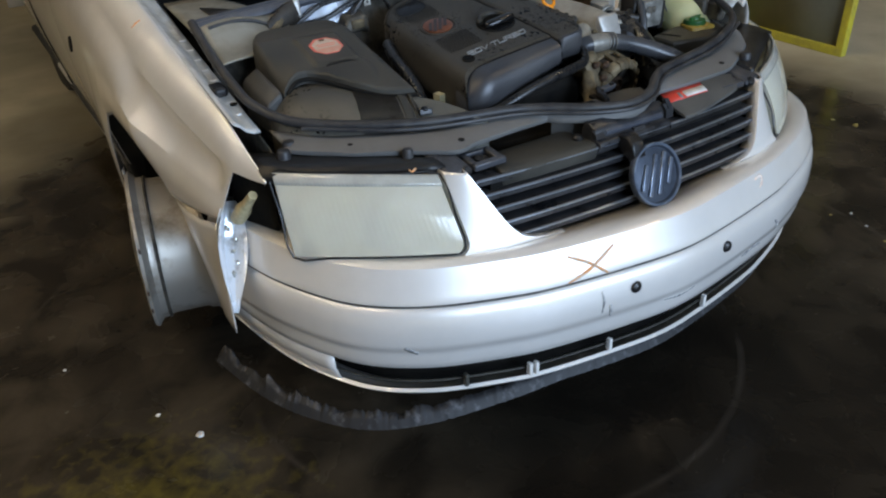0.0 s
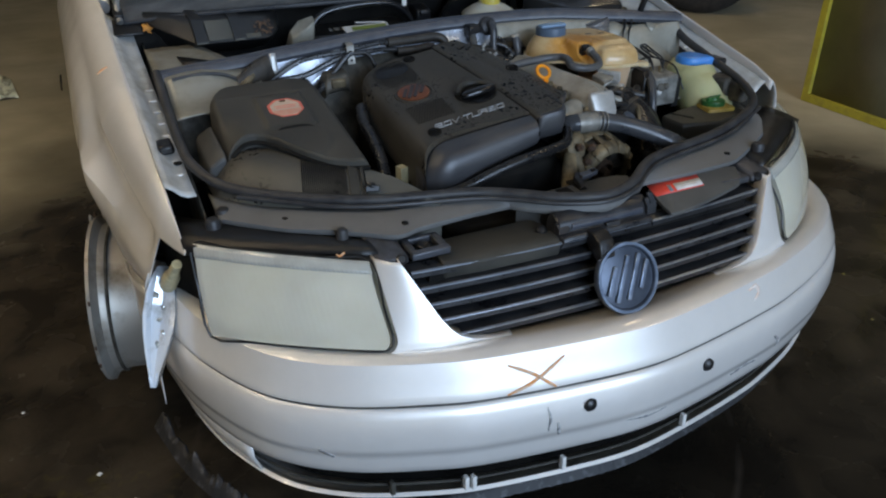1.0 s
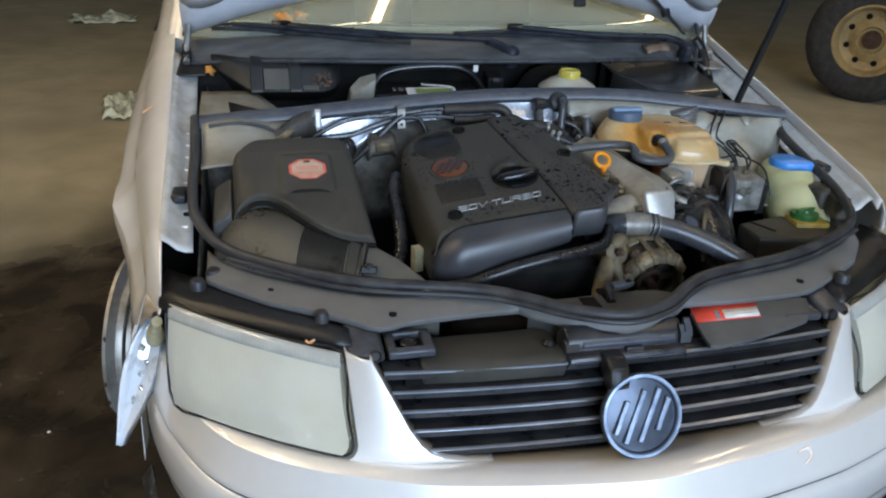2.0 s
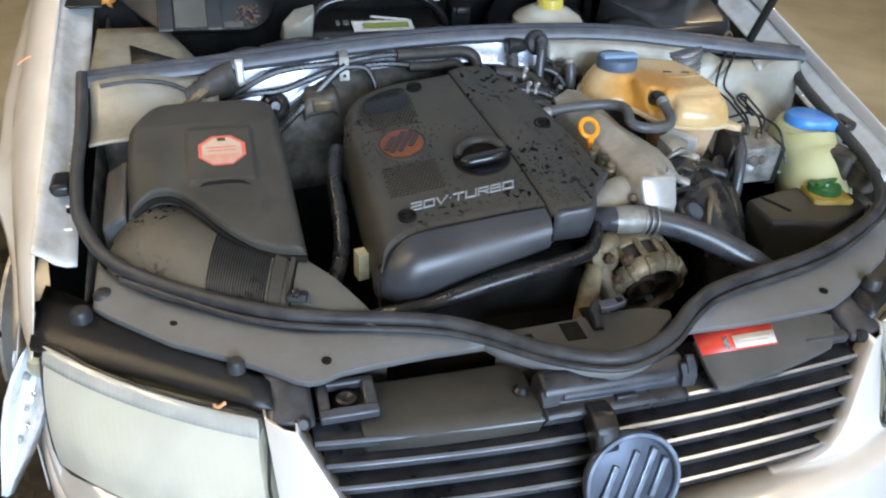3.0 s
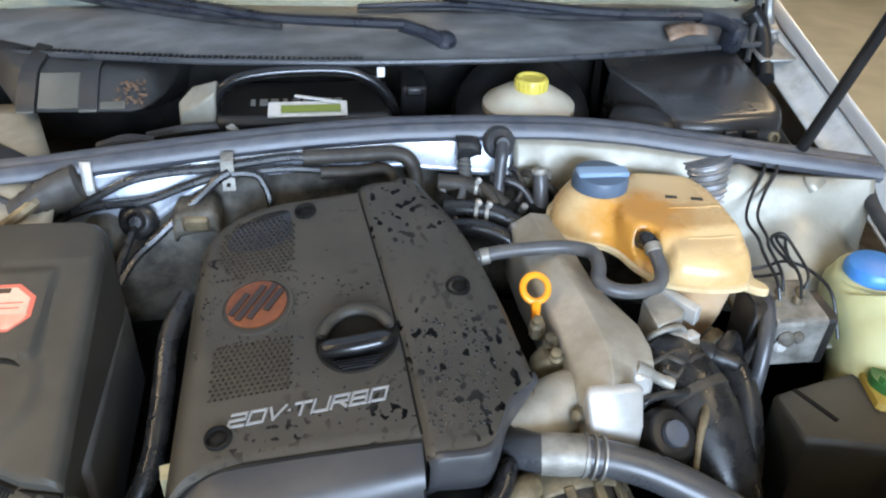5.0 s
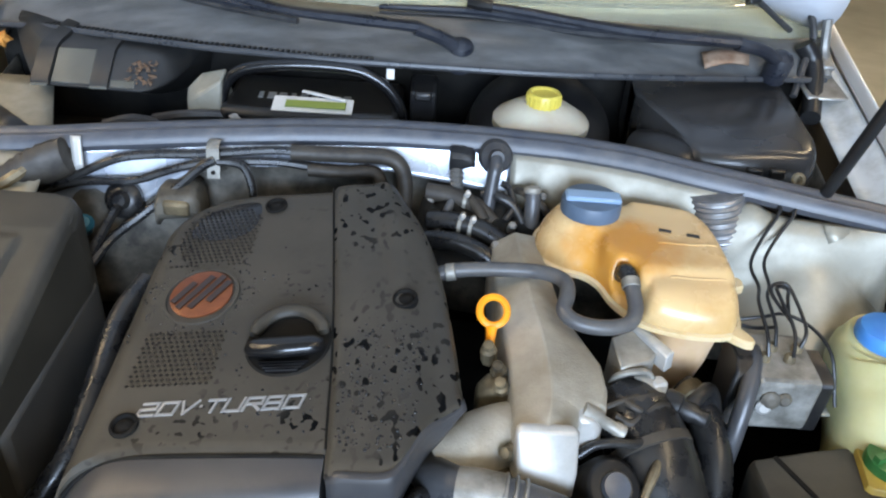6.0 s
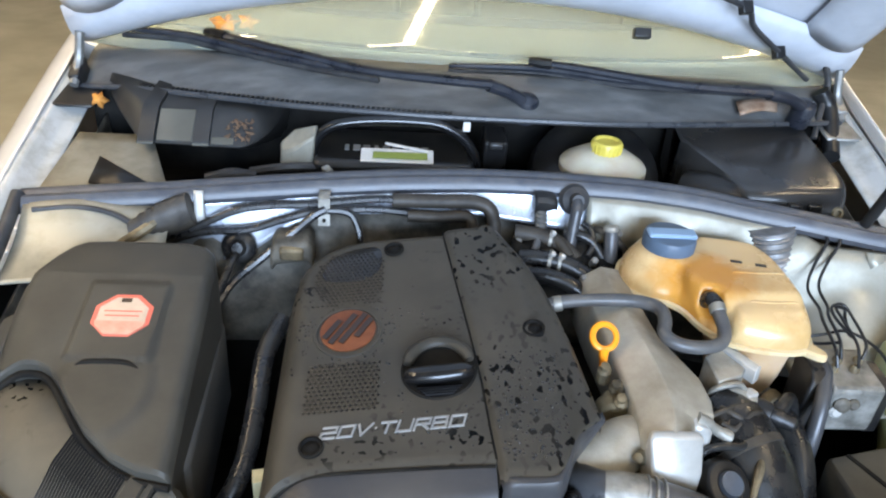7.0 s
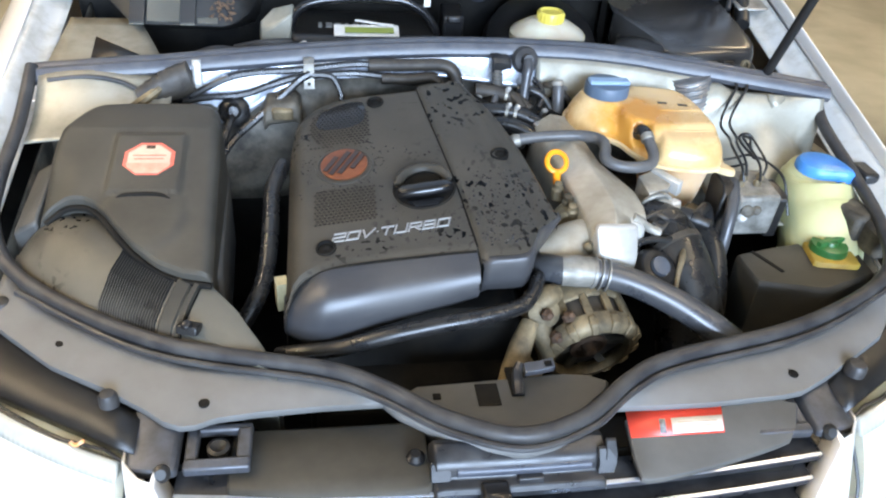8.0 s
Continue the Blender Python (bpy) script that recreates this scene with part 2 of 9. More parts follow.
BADGE = mat("badge_blue_grey", (0.075, 0.092, 0.12), 0.3, 0.5, dark=(0.05, 0.06, 0.08), scale=40)
SLAT = mat("grille_slat_plastic", (0.010, 0.0105, 0.012), 0.26, 0.0, dark=(0.035, 0.035, 0.037), scale=30, rough2=0.45)
LENS = mat("yellowed_headlight", (0.98, 0.955, 0.83), 0.10, 0.0, dark=(0.92, 0.88, 0.71), scale=9, rough2=0.24, coat=0.6, coat_rough=0.12, transmission=0.56, bump=0.03, bump_scale=160)
LENS_BACK = mat("lamp_housing_plastic", (0.84, 0.81, 0.66), 0.4, 0.1, dark=(0.62, 0.60, 0.50), scale=10)
MIRROR = mat("lamp_reflector", (0.78, 0.77, 0.72), 0.16, 0.95, dark=(0.6, 0.6, 0.55), scale=12)
LENS_TOP = mat("clear_lens_rim", (0.62, 0.62, 0.56), 0.16, 0.1, dark=(0.5, 0.5, 0.45), scale=25, coat=0.6, transmission=0.3)
SHARD = mat("broken_clear_lens", (0.76, 0.80, 0.84), 0.12, 0.1, dark=(0.46, 0.46, 0.45), scale=22, spread=(0.5, 0.64), coat=0.8, transmission=0.12)
GLOSS_BOX = mat("glossy_box_plastic", (0.022, 0.022, 0.023), 0.18, 0.0, dark=(0.040, 0.039, 0.037), scale=5, rough2=0.30, ior=1.5)
DUSTY_HOSE = mat("dusty_grey_hose", (0.055, 0.055, 0.058), 0.34, 0.0, dark=(0.095, 0.092, 0.086), scale=30, rough2=0.5)
CLAMP_ALU = mat("worn_clamp_alloy", (0.36, 0.345, 0.305), 0.42, 0.4, dark=(0.20, 0.185, 0.155), scale=30, rough2=0.55, bump=0.2)
THROTTLE = mat("dull_throttle_alloy", (0.30, 0.285, 0.25), 0.42, 0.45, dark=(0.13, 0.12, 0.10), scale=30, rough2=0.6, bump=0.3)
TANK_LOW = mat("tank_lower", (0.52, 0.32, 0.17), 0.45, 0.0, dark=(0.6, 0.42, 0.27), scale=12, subsurface=0.3)
BOTTLE = mat("washer_bottle_plastic", (0.46, 0.45, 0.25), 0.4, 0.0, dark=(0.36, 0.34, 0.16), scale=9, rough2=0.55, subsurface=0.3)
RESERVOIR = mat("reservoir_plastic", (0.52, 0.50, 0.40), 0.4, 0.0, dark=(0.42, 0.33, 0.24), scale=12, subsurface=0.3)
BLUE = mat("blue_plastic", (0.03, 0.19, 0.55), 0.35, 0.0, dark=(0.05, 0.25, 0.6), scale=30)
NAVY = mat("faded_navy_plastic", (0.055, 0.085, 0.125), 0.4, 0.0, dark=(0.08, 0.12, 0.17), scale=30, rough2=0.55)
CAP_TOP = mat("worn_blue_cap_rib", (0.20, 0.31, 0.44), 0.4)
GREEN = mat("green_plastic", (0.02, 0.11, 0.03), 0.35, 0.0, dark=(0.03, 0.15, 0.04), scale=40)
YELLOW = mat("yellow_plastic", (0.60, 0.48, 0.09), 0.35, 0.0, dark=(0.5, 0.38, 0.06), scale=40)
OCHRE = mat("ochre_plastic", (0.42, 0.29, 0.05), 0.5, 0.0, dark=(0.28, 0.19, 0.04), scale=30)
ORANGE = mat("orange_plastic", (0.85, 0.30, 0.01), 0.35, 0.0, dark=(0.75, 0.22, 0.01), scale=60)
CRAYON = mat("orange_crayon", (0.75, 0.33, 0.12), 0.7, 0.0, dark=(0.62, 0.45, 0.32), scale=90, spread=(0.45, 0.6))
RED = mat("red_label", (0.72, 0.06, 0.03), 0.35, 0.0, dark=(0.6, 0.05, 0.03), scale=30)
PINK = mat("faded_red_print", (0.62, 0.12, 0.08), 0.4)
PAPER = mat("white_label", (0.72, 0.70, 0.66), 0.45, 0.0, dark=(0.6, 0.57, 0.52), scale=60)
TAN = mat("tan_label", (0.52, 0.40, 0.30), 0.4, 0.0, dark=(0.42, 0.32, 0.24), scale=60)
SILVER_INK = mat("silver_lettering", (0.34, 0.34, 0.33), 0.35, 0.5, dark=(0.30, 0.30, 0.29), scale=90)
COPPER = mat("faded_copper_print", (0.13, 0.036, 0.013), 0.28, 0.2, dark=(0.20, 0.062, 0.022), scale=80)
BRASS = mat("yellowed_bulb_socket", (0.55, 0.48, 0.28), 0.4, 0.0, dark=(0.35, 0.3, 0.18), scale=60)
LEAF = mat("dry_leaf", (0.62, 0.27, 0.05), 0.7, 0.0, dark=(0.4, 0.15, 0.03), scale=60, bump=0.3)
LIP_PLASTIC = mat("scraped_lip_plastic", (0.02, 0.02, 0.021), 0.6, 0.0, dark=(0.11, 0.11, 0.115), scale=40, spread=(0.55, 0.75), bump=0.12, bump_scale=160)
TYRE = mat("tyre_rubber", (0.02, 0.02, 0.02), 0.7, 0.0, dark=(0.05, 0.045, 0.04), scale=20, bump=0.2, bump_scale=120)
RIM = mat("dusty_alloy_rim", (0.46, 0.43, 0.38), 0.42, 0.6, dark=(0.20, 0.165, 0.12), scale=9, spread=(0.48, 0.72), rough2=0.65)
GOLD_RIM = mat("tan_steel_wheel", (0.42, 0.30, 0.13), 0.55, 0.1, dark=(0.25, 0.17, 0.08), scale=10, rough2=0.7)
YELLOW_PAINT = mat("yellow_enamel", (0.55, 0.47, 0.04), 0.5, 0.0, dark=(0.35, 0.29, 0.05), scale=12, rough2=0.7)
# less clear than plain glass: dust haze and mirrored ceiling in its colour
GLASS = mat("windscreen_glass", (0.58, 0.62, 0.52), 0.03, 0.0, transmission=0.80, ior=1.5)
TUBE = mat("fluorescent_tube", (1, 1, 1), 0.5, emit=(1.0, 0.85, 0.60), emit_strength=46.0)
WALL = mat("workshop_wall", (0.24, 0.22, 0.18), 0.8, 0.0, dark=(0.15, 0.14, 0.11), scale=1.5, bump=0.2, bump_scale=30)
CEIL = mat("workshop_ceiling", (0.30, 0.29, 0.26), 0.8, 0.0, dark=(0.2, 0.19, 0.17), scale=1.2)
INSIDE = mat("dark_cabin_cloth", (0.03, 0.03, 0.03), 0.8, 0.0, dark=(0.05, 0.05, 0.048), scale=8)


def aged_tank():
    """Cream plastic, aged to amber round the outlet."""
    m = mat("aged_tank_plastic", (0.56, 0.385, 0.19), 0.24, 0.0, dark=(0.47, 0.285, 0.11), scale=16, spread=(0.45, 0.7), rough2=0.45, subsurface=0.1)
    nt = m.node_tree
    L = nt.links.new
    b = nt.nodes["Principled BSDF"]
    co = nt.nodes.new("ShaderNodeTexCoord")
    far = nt.nodes.new("ShaderNodeVectorMath")
    far.operation = "DISTANCE"
    far.inputs[1].default_value = (0.283, 0.645, 0.91)
    L(co.outputs["Object"], far.inputs[0])
    n = nt.nodes.new("ShaderNodeTexNoise")
    n.inputs["Scale"].default_value, n.inputs["Detail"].default_value = 30, 4
    L(co.outputs["Object"], n.inputs["Vector"])
    add = nt.nodes.new("ShaderNodeMath")
    add.operation = "MULTIPLY_ADD"
    add.inputs[1].default_value = 0.07
    L(n.outputs["Fac"], add.inputs[0])
    L(far.outputs["Value"], add.inputs[2])
    r = nt.nodes.new("ShaderNodeMapRange")
    for key, v in (("From Min", 0.075), ("From Max", 0.110), ("To Min", 0.92), ("To Max", 0.0)):
        r.inputs[key].default_value = v
    L(add.outputs[0], r.inputs["Value"])
    mix = nt.nodes.new("ShaderNodeMix")
    mix.data_type = "RGBA"
    L(r.outputs[0], mix.inputs["Factor"])
    L(b.inputs["Base Color"].links[0].from_socket, mix.inputs["A"])
    mix.inputs["B"].default_value = (0.50, 0.215, 0.03, 1)
    L(mix.outputs["Result"], b.inputs["Base Color"])
    return m


AGED = aged_tank()


def floor_material():
    """Stained concrete, wet and dark in pools round the car's nose."""
    m = bpy.data.materials.new("oily_concrete")
    m.use_nodes = True
    nt = m.node_tree
    L = nt.links.new
    b = nt.nodes["Principled BSDF"]
    co = nt.nodes.new("ShaderNodeTexCoord")

    def noise_node(s, d, dist=0.0):
        n = nt.nodes.new("ShaderNodeTexNoise")
        n.inputs["Scale"].default_value, n.inputs["Detail"].default_value, n.inputs["Distortion"].default_value = s, d, dist
        L(co.outputs["Object"], n.inputs["Vector"])
        return n

    def rng(src, a, z, lo=0.0, hi=1.0):
        r = nt.nodes.new("ShaderNodeMapRange")
        for key, v in (("From Min", a), ("From Max", z), ("To Min", lo), ("To Max", hi)):
            r.inputs[key].default_value = v
        L(src, r.inputs["Value"])
        return r.outputs[0]

    def mixed(fac, a, c):
        x = nt.nodes.new("ShaderNodeMix")
        x.data_type = "RGBA"
        L(fac, x.inputs["Factor"])
        for key, v in (("A", a), ("B", c)):
            if isinstance(v, tuple):
                x.inputs[key].default_value = (*v, 1)
            else:
                L(v, x.inputs[key])
        return x.outputs["Result"]

    # the pool: within about 1.6 m of the car's nose, ragged
    sub = nt.nodes.new("ShaderNodeVectorMath")
    sub.operation = "DISTANCE"
    sub.inputs[1].default_value = (0.15, 0.75, 0)
    L(co.outputs["Object"], sub.inputs[0])
    big = noise_node(1.3, 5, 0.4)
    add = nt.nodes.new("ShaderNodeMath")
    add.operation = "MULTIPLY_ADD"
    add.inputs[1].default_value = 1.6
    L(big.outputs["Fac"], add.inputs[0])
    L(sub.outputs["Value"], add.inputs[2])
    wet = rng(add.outputs[0], 2.8, 3.7, 1.0, 0.0)
    dry = mixed(rng(noise_node(3.5, 8, 0.3).outputs["Fac"], 0.35, 0.68), (0.52, 0.46, 0.33), (0.41, 0.36, 0.25))
    dry = mixed(rng(noise_node(0.9, 4).outputs["Fac"], 0.42, 0.80), dry, (0.32, 0.28, 0.19))
    # blackest in a ragged patch under and before the bumper
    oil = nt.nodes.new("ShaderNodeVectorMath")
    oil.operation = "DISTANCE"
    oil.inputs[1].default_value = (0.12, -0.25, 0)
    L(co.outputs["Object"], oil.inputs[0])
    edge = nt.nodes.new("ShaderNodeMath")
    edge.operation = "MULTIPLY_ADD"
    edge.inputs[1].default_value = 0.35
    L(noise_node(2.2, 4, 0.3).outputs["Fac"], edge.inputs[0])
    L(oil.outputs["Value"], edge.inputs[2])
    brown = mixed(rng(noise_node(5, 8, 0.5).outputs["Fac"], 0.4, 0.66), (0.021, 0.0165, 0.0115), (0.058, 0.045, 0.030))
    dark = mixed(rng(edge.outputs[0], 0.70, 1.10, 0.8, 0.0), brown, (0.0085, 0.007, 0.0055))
    # a yellowish spill beside the bare rim
    spill = nt.nodes.new("ShaderNodeVectorMath")
    spill.operation = "DISTANCE"
    spill.inputs[1].default_value = (-1.12, 0.34, 0)
    L(co.outputs["Object"], spill.inputs[0])
    away = nt.nodes.new("ShaderNodeMath")
    away.operation = "MULTIPLY_ADD"
    away.inputs[1].default_value = 0.9
    L(noise_node(26, 8, 0.4).outputs["Fac"], away.inputs[0])
    L(spill.outputs["Value"], away.inputs[2])
    # a faint ring where the water has crept
    ring_at = nt.nodes.new("ShaderNodeVectorMath")
    ring_at.operation = "DISTANCE"
    ring_at.inputs[1].default_value = (-0.07, 0.54, 0)
    L(co.outputs["Object"], ring_at.inputs[0])
    tent = nt.nodes.new("ShaderNodeMath")
    tent.operation = "PINGPONG"
    tent.inputs[1].default_value = 0.35
    L(ring_at.outputs["Value"], tent.inputs[0])
    near = rng(tent.outputs[0], 0.012, 0.0, 0.0, 1.0)
    broken = nt.nodes.new("ShaderNodeMath")
    broken.operation = "MULTIPLY"
    L(near, broken.inputs[0])
    L(rng(noise_node(4, 3).outputs["Fac"], 0.42, 0.62, 0.0, 0.4), broken.inputs[1])
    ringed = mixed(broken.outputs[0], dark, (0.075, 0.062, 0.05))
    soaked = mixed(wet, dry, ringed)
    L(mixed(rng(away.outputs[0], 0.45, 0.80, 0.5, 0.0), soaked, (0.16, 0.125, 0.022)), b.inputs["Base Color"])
    rough_a = rng(noise_node(6, 6, 0.5).outputs["Fac"], 0.35, 0.65, 0.10, 0.34)
    mr = nt.nodes.new("ShaderNodeMix")
    L(wet, mr.inputs["Factor"])
    mr.inputs["A"].default_value = 0.75
    L(rough_a, mr.inputs["B"])
    L(mr.outputs["Result"], b.inputs["Roughness"])
    bp = nt.nodes.new("ShaderNodeBump")
    b.inputs["IOR"].default_value = 1.33
    bp.inputs["Strength"].default_value, bp.inputs["Distance"].default_value = 0.25, 0.004
    L(noise_node(60, 6).outputs["Fac"], bp.inputs["Height"])
    L(bp.outputs[0], b.inputs["Normal"])
    return m


def wetted(m, scale=78.0, area=6.0, share=0.46, stretch=(1, 1, 1)):
    """Dark glossy water blots over a plastic; share: the higher, the fewer."""
    nt = m.node_tree
    L = nt.links.new
    b = nt.nodes["Principled BSDF"]
    co = nt.nodes.new("ShaderNodeTexCoord")
    mp = nt.nodes.new("ShaderNodeMapping")
    mp.inputs["Scale"].default_value = stretch
    L(co.outputs["Object"], mp.inputs[0])

    def mask(s, detail, lo, hi):
        n = nt.nodes.new("ShaderNodeTexNoise")
        n.inputs["Scale"].default_value, n.inputs["Detail"].default_value = s, detail
        L(mp.outputs[0], n.inputs["Vector"])
        r = nt.nodes.new("ShaderNodeMapRange")
        r.inputs["From Min"].default_value, r.inputs["From Max"].default_value = lo, hi
        L(n.outputs["Fac"], r.inputs["Value"])
        return r.outputs[0]

    def times(a, c):
        k = nt.nodes.new("ShaderNodeMath")
        k.operation = "MULTIPLY"
        L(a, k.inputs[0])
        L(c, k.inputs[1])
        return k.outputs[0]

    blots = times(mask(scale, 0.6, 0.60, 0.64), mask(area, 2.0, share, share + 0.14))
    old = b.inputs["Base Color"].links[0].from_socket
    mix = nt.nodes.new("ShaderNodeMix")
    mix.data_type = "RGBA"
    L(blots, mix.inputs["Factor"])
    L(old, mix.inputs["A"])
    mix.inputs["B"].default_value = (0.003, 0.003, 0.003, 1)
    L(mix.outputs["Result"], b.inputs["Base Color"])
    dull = nt.nodes.new("ShaderNodeMapRange")
    dull.inputs["To Min"].default_value, dull.inputs["To Max"].default_value = 0.5, 0.12
    L(blots, dull.inputs["Value"])
    L(dull.outputs[0], b.inputs["Specular IOR Level"])
    oldr = b.inputs["Roughness"].links[0].from_socket
    mr = nt.nodes.new("ShaderNodeMix")
    L(blots, mr.inputs["Factor"])
    L(oldr, mr.inputs["A"])
    mr.inputs["B"].default_value = 0.16
    L(mr.outputs["Result"], b.inputs["Roughness"])
    return m


wetted(COVER, 120.0, 9.0, 0.52)
BAND_PLASTIC = wetted(mat("wet_band_plastic", (0.036, 0.033, 0.027), 0.38, 0.0, ior=1.33, dark=(0.056, 0.050, 0.040), scale=11, rough2=0.5, bump=0.15, bump_scale=1400), 112.0, 11.0, 0.40, (1, 0.7, 1))
DUCT = wetted(mat("wet_dusty_duct", (0.048, 0.044, 0.035), 0.42, 0.0, ior=1.5, dark=(0.085, 0.076, 0.058), scale=9, rough2=0.58, bump=0.2, bump_scale=900), 120.0, 7.0, 0.53)
DUCT_DARK = mat("dark_dusty_plastic", (0.050, 0.049, 0.046), 0.45, 0.0, dark=(0.085, 0.081, 0.072), scale=9, rough2=0.6, bump=0.2, bump_scale=900)
DUCT_END = mat("smooth_duct_end", (0.070, 0.068, 0.056), 0.42, 0.0, ior=1.5, dark=(0.105, 0.100, 0.080), scale=7, rough2=0.55, bump=0.15, bump_scale=900)
COWL = mat("weathered_cowl_plastic", (0.085, 0.085, 0.082), 0.36, 0.0, dark=(0.155, 0.152, 0.145), scale=14, spread=(0.4, 0.72), rough2=0.55, bump=0.2, bump_scale=500, stretch=(1, 3, 1))
FILTER_PLASTIC = mat("dull_filter_plastic", (0.013, 0.013, 0.013), 0.34, 0.0, dark=(0.030, 0.029, 0.027), scale=12, rough2=0.5)
DIMPLE = mat("dull_rubber_dots", (0.008, 0.008, 0.008), 0.32, 0.0, ior=1.3)
DROP = mat("water_drops", (0.012, 0.011, 0.010), 0.05, 0.0, ior=1.4)
MARK_DARK = mat("dark_badge_print", (0.022, 0.012, 0.008), 0.3, coat=0.3)
WET = mat("wet_glossy_black", (0.006, 0.006, 0.0065), 0.24, 0.0, coat=0.25, coat_rough=0.12)
FLOOR = floor_material()
PROP = [(0.56, 0.775, 0.915), (0.59, 0.66, 1.29), (0.62, 0.545, 1.675)]
TRUCK, TRUCK_AXIS = (4.03, 4.27, 0.46), (-0.78, -0.62, 0.0)
YF = ((2.85, 1.40, 0.0), (2.87, 2.08, 0.0))
LITTER = ((-0.908, 0.582, 0.014), (1.342, 0.328, 0.006), (-1.147, 1.053, 0.006), (-0.977, 0.716, 0.007), (1.304, 0.245, 0.006))

# ---- the workshop ----
def slab(name, c, s, material, label, category, parent=None):
    bm = bmesh.new()
    box(bm, c, s)
    return tagged(part(name, bm, material, parent), label, category, kind="structure")


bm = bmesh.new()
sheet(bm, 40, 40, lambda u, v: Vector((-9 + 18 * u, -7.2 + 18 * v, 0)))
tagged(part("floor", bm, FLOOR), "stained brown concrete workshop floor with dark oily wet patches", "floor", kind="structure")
slab("wall_north", (0, 10.9, 2.2), (18.4, 0.2, 4.8), WALL, "plain grimy grey workshop wall", "wall")
slab("wall_east", (9.1, 1.8, 2.2), (0.2, 18, 4.8), WALL, "plain grimy grey workshop wall", "wall")
slab("wall_west", (-9.1, 1.8, 2.2), (0.2, 18, 4.8), WALL, "plain grimy grey workshop wall", "wall")
bm = bmesh.new()
box(bm, (-5.6, -7.3, 2.2), (7.2, 0.2, 4.8))
box(bm, (6.1, -7.3, 2.2), (6.2, 0.2, 4.8))
box(bm, (0.5, -7.3, 4.2), (5.0, 0.2, 0.8))
tagged(part("wall_south", bm, WALL), "grimy workshop wall with a wide open vehicle door", "wall", kind="structure")
bm = bmesh.new()
box(bm, (0, 1.8, 4.65), (18.4, 18.4, 0.1))
tagged(part("ceiling", bm, CEIL), "plain grey workshop ceiling", "ceiling", kind="structure")


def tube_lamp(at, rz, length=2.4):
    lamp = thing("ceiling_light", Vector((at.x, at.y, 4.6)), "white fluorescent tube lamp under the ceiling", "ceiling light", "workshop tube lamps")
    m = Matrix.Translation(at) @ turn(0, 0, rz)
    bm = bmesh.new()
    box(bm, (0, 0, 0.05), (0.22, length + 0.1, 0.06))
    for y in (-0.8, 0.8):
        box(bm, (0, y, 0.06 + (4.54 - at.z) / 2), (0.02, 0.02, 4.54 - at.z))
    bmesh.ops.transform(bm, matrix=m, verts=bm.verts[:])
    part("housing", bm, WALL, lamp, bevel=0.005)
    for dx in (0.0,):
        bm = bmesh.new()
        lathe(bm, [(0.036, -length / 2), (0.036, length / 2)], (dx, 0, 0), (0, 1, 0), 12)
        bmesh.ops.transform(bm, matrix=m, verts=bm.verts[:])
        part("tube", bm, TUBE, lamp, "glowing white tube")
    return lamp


# the two low lamps on the left are unseen, added to brighten wing and floor
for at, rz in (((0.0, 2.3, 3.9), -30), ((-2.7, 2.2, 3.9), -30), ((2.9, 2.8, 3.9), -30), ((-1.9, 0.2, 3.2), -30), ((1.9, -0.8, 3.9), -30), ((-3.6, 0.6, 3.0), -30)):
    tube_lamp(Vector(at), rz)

# ---- the car ----
car = thing("car", CAR_AT, "silver saloon car, crumpled front corner, bare rim, raised bonnet", "car")


def rail(y):
    """Height of the wing's bolted edge."""
    return 0.70 + 0.229 * y


# plan line of the bumper's foremost rib
HALF = [(0, -0.083), (0.13, -0.071), (0.30, -0.042), (0.40, -0.012), (0.54, 0.05), (0.65, 0.14), (0.725, 0.27), (0.768, 0.40), (0.80, 0.57)]
# the undamaged side keeps its full width
SOUND = [(0, -0.083), (0.13, -0.071), (0.30, -0.042), (0.41, -0.014), (0.565, 0.046), (0.69, 0.128), (0.78, 0.255), (0.828, 0.40), (0.852, 0.57)]
NOSE_LINE = [Vector(p) for p in spline([Vector((-x, y, 0)) for x, y in HALF[:0:-1]] + [Vector((x, y, 0)) for x, y in SOUND], 6)]


def nose_at(i, d, z):
    a, b = NOSE_LINE[max(i - 1, 0)], NOSE_LINE[min(i + 1, len(NOSE_LINE) - 1)]
    t = (b - a).normalized()
    n = Vector((t.y, -t.x, 0))
    return NOSE_LINE[i] + n * d + Vector((0, 0, z))


N = len(NOSE_LINE)
UPPER = [(-0.13, 0.598), (-0.075, 0.606), (-0.05, 0.611), (-0.036, 0.604), (-0.026, 0.578), (-0.017, 0.553), (-0.0125, 0.543), (-0.0125, 0.538), (-0.017, 0.5345), (-0.024, 0.5325), (-0.017, 0.5305), (-0.011, 0.527), (-0.005, 0.512),
         (-0.002, 0.49), (-0.001, 0.455), (-0.0035, 0.441), (-0.008, 0.436), (-0.009, 0.425), (-0.011, 0.406), (-0.014, 0.392), (-0.022, 0.384)]
bm = bmesh.new()
loft(bm, [[nose_at(i, d, z) for d, z in UPPER + [(-0.07, 0.384)]] for i in range(N)], closed=False)
loft(bm, [[nose_at(i, d, z) for d, z in [(-0.052, 0.311), (-0.042, 0.314), (-0.036, 0.309), (-0.044, 0.300), (-0.09, 0.296)]] for i in range(N)], closed=False)
for side in (range(0, 16), range(N - 14, N)):
    loft(bm, [[nose_at(i, d, z) for d, z in [(-0.022, 0.385), (-0.024, 0.35), (-0.038, 0.312)]] for i in side], closed=False)
bumper = part("bumper", bm, PAINT, car, "scuffed silver plastic bumper with an orange crayon cross", solid=0.004)
bm = bmesh.new()
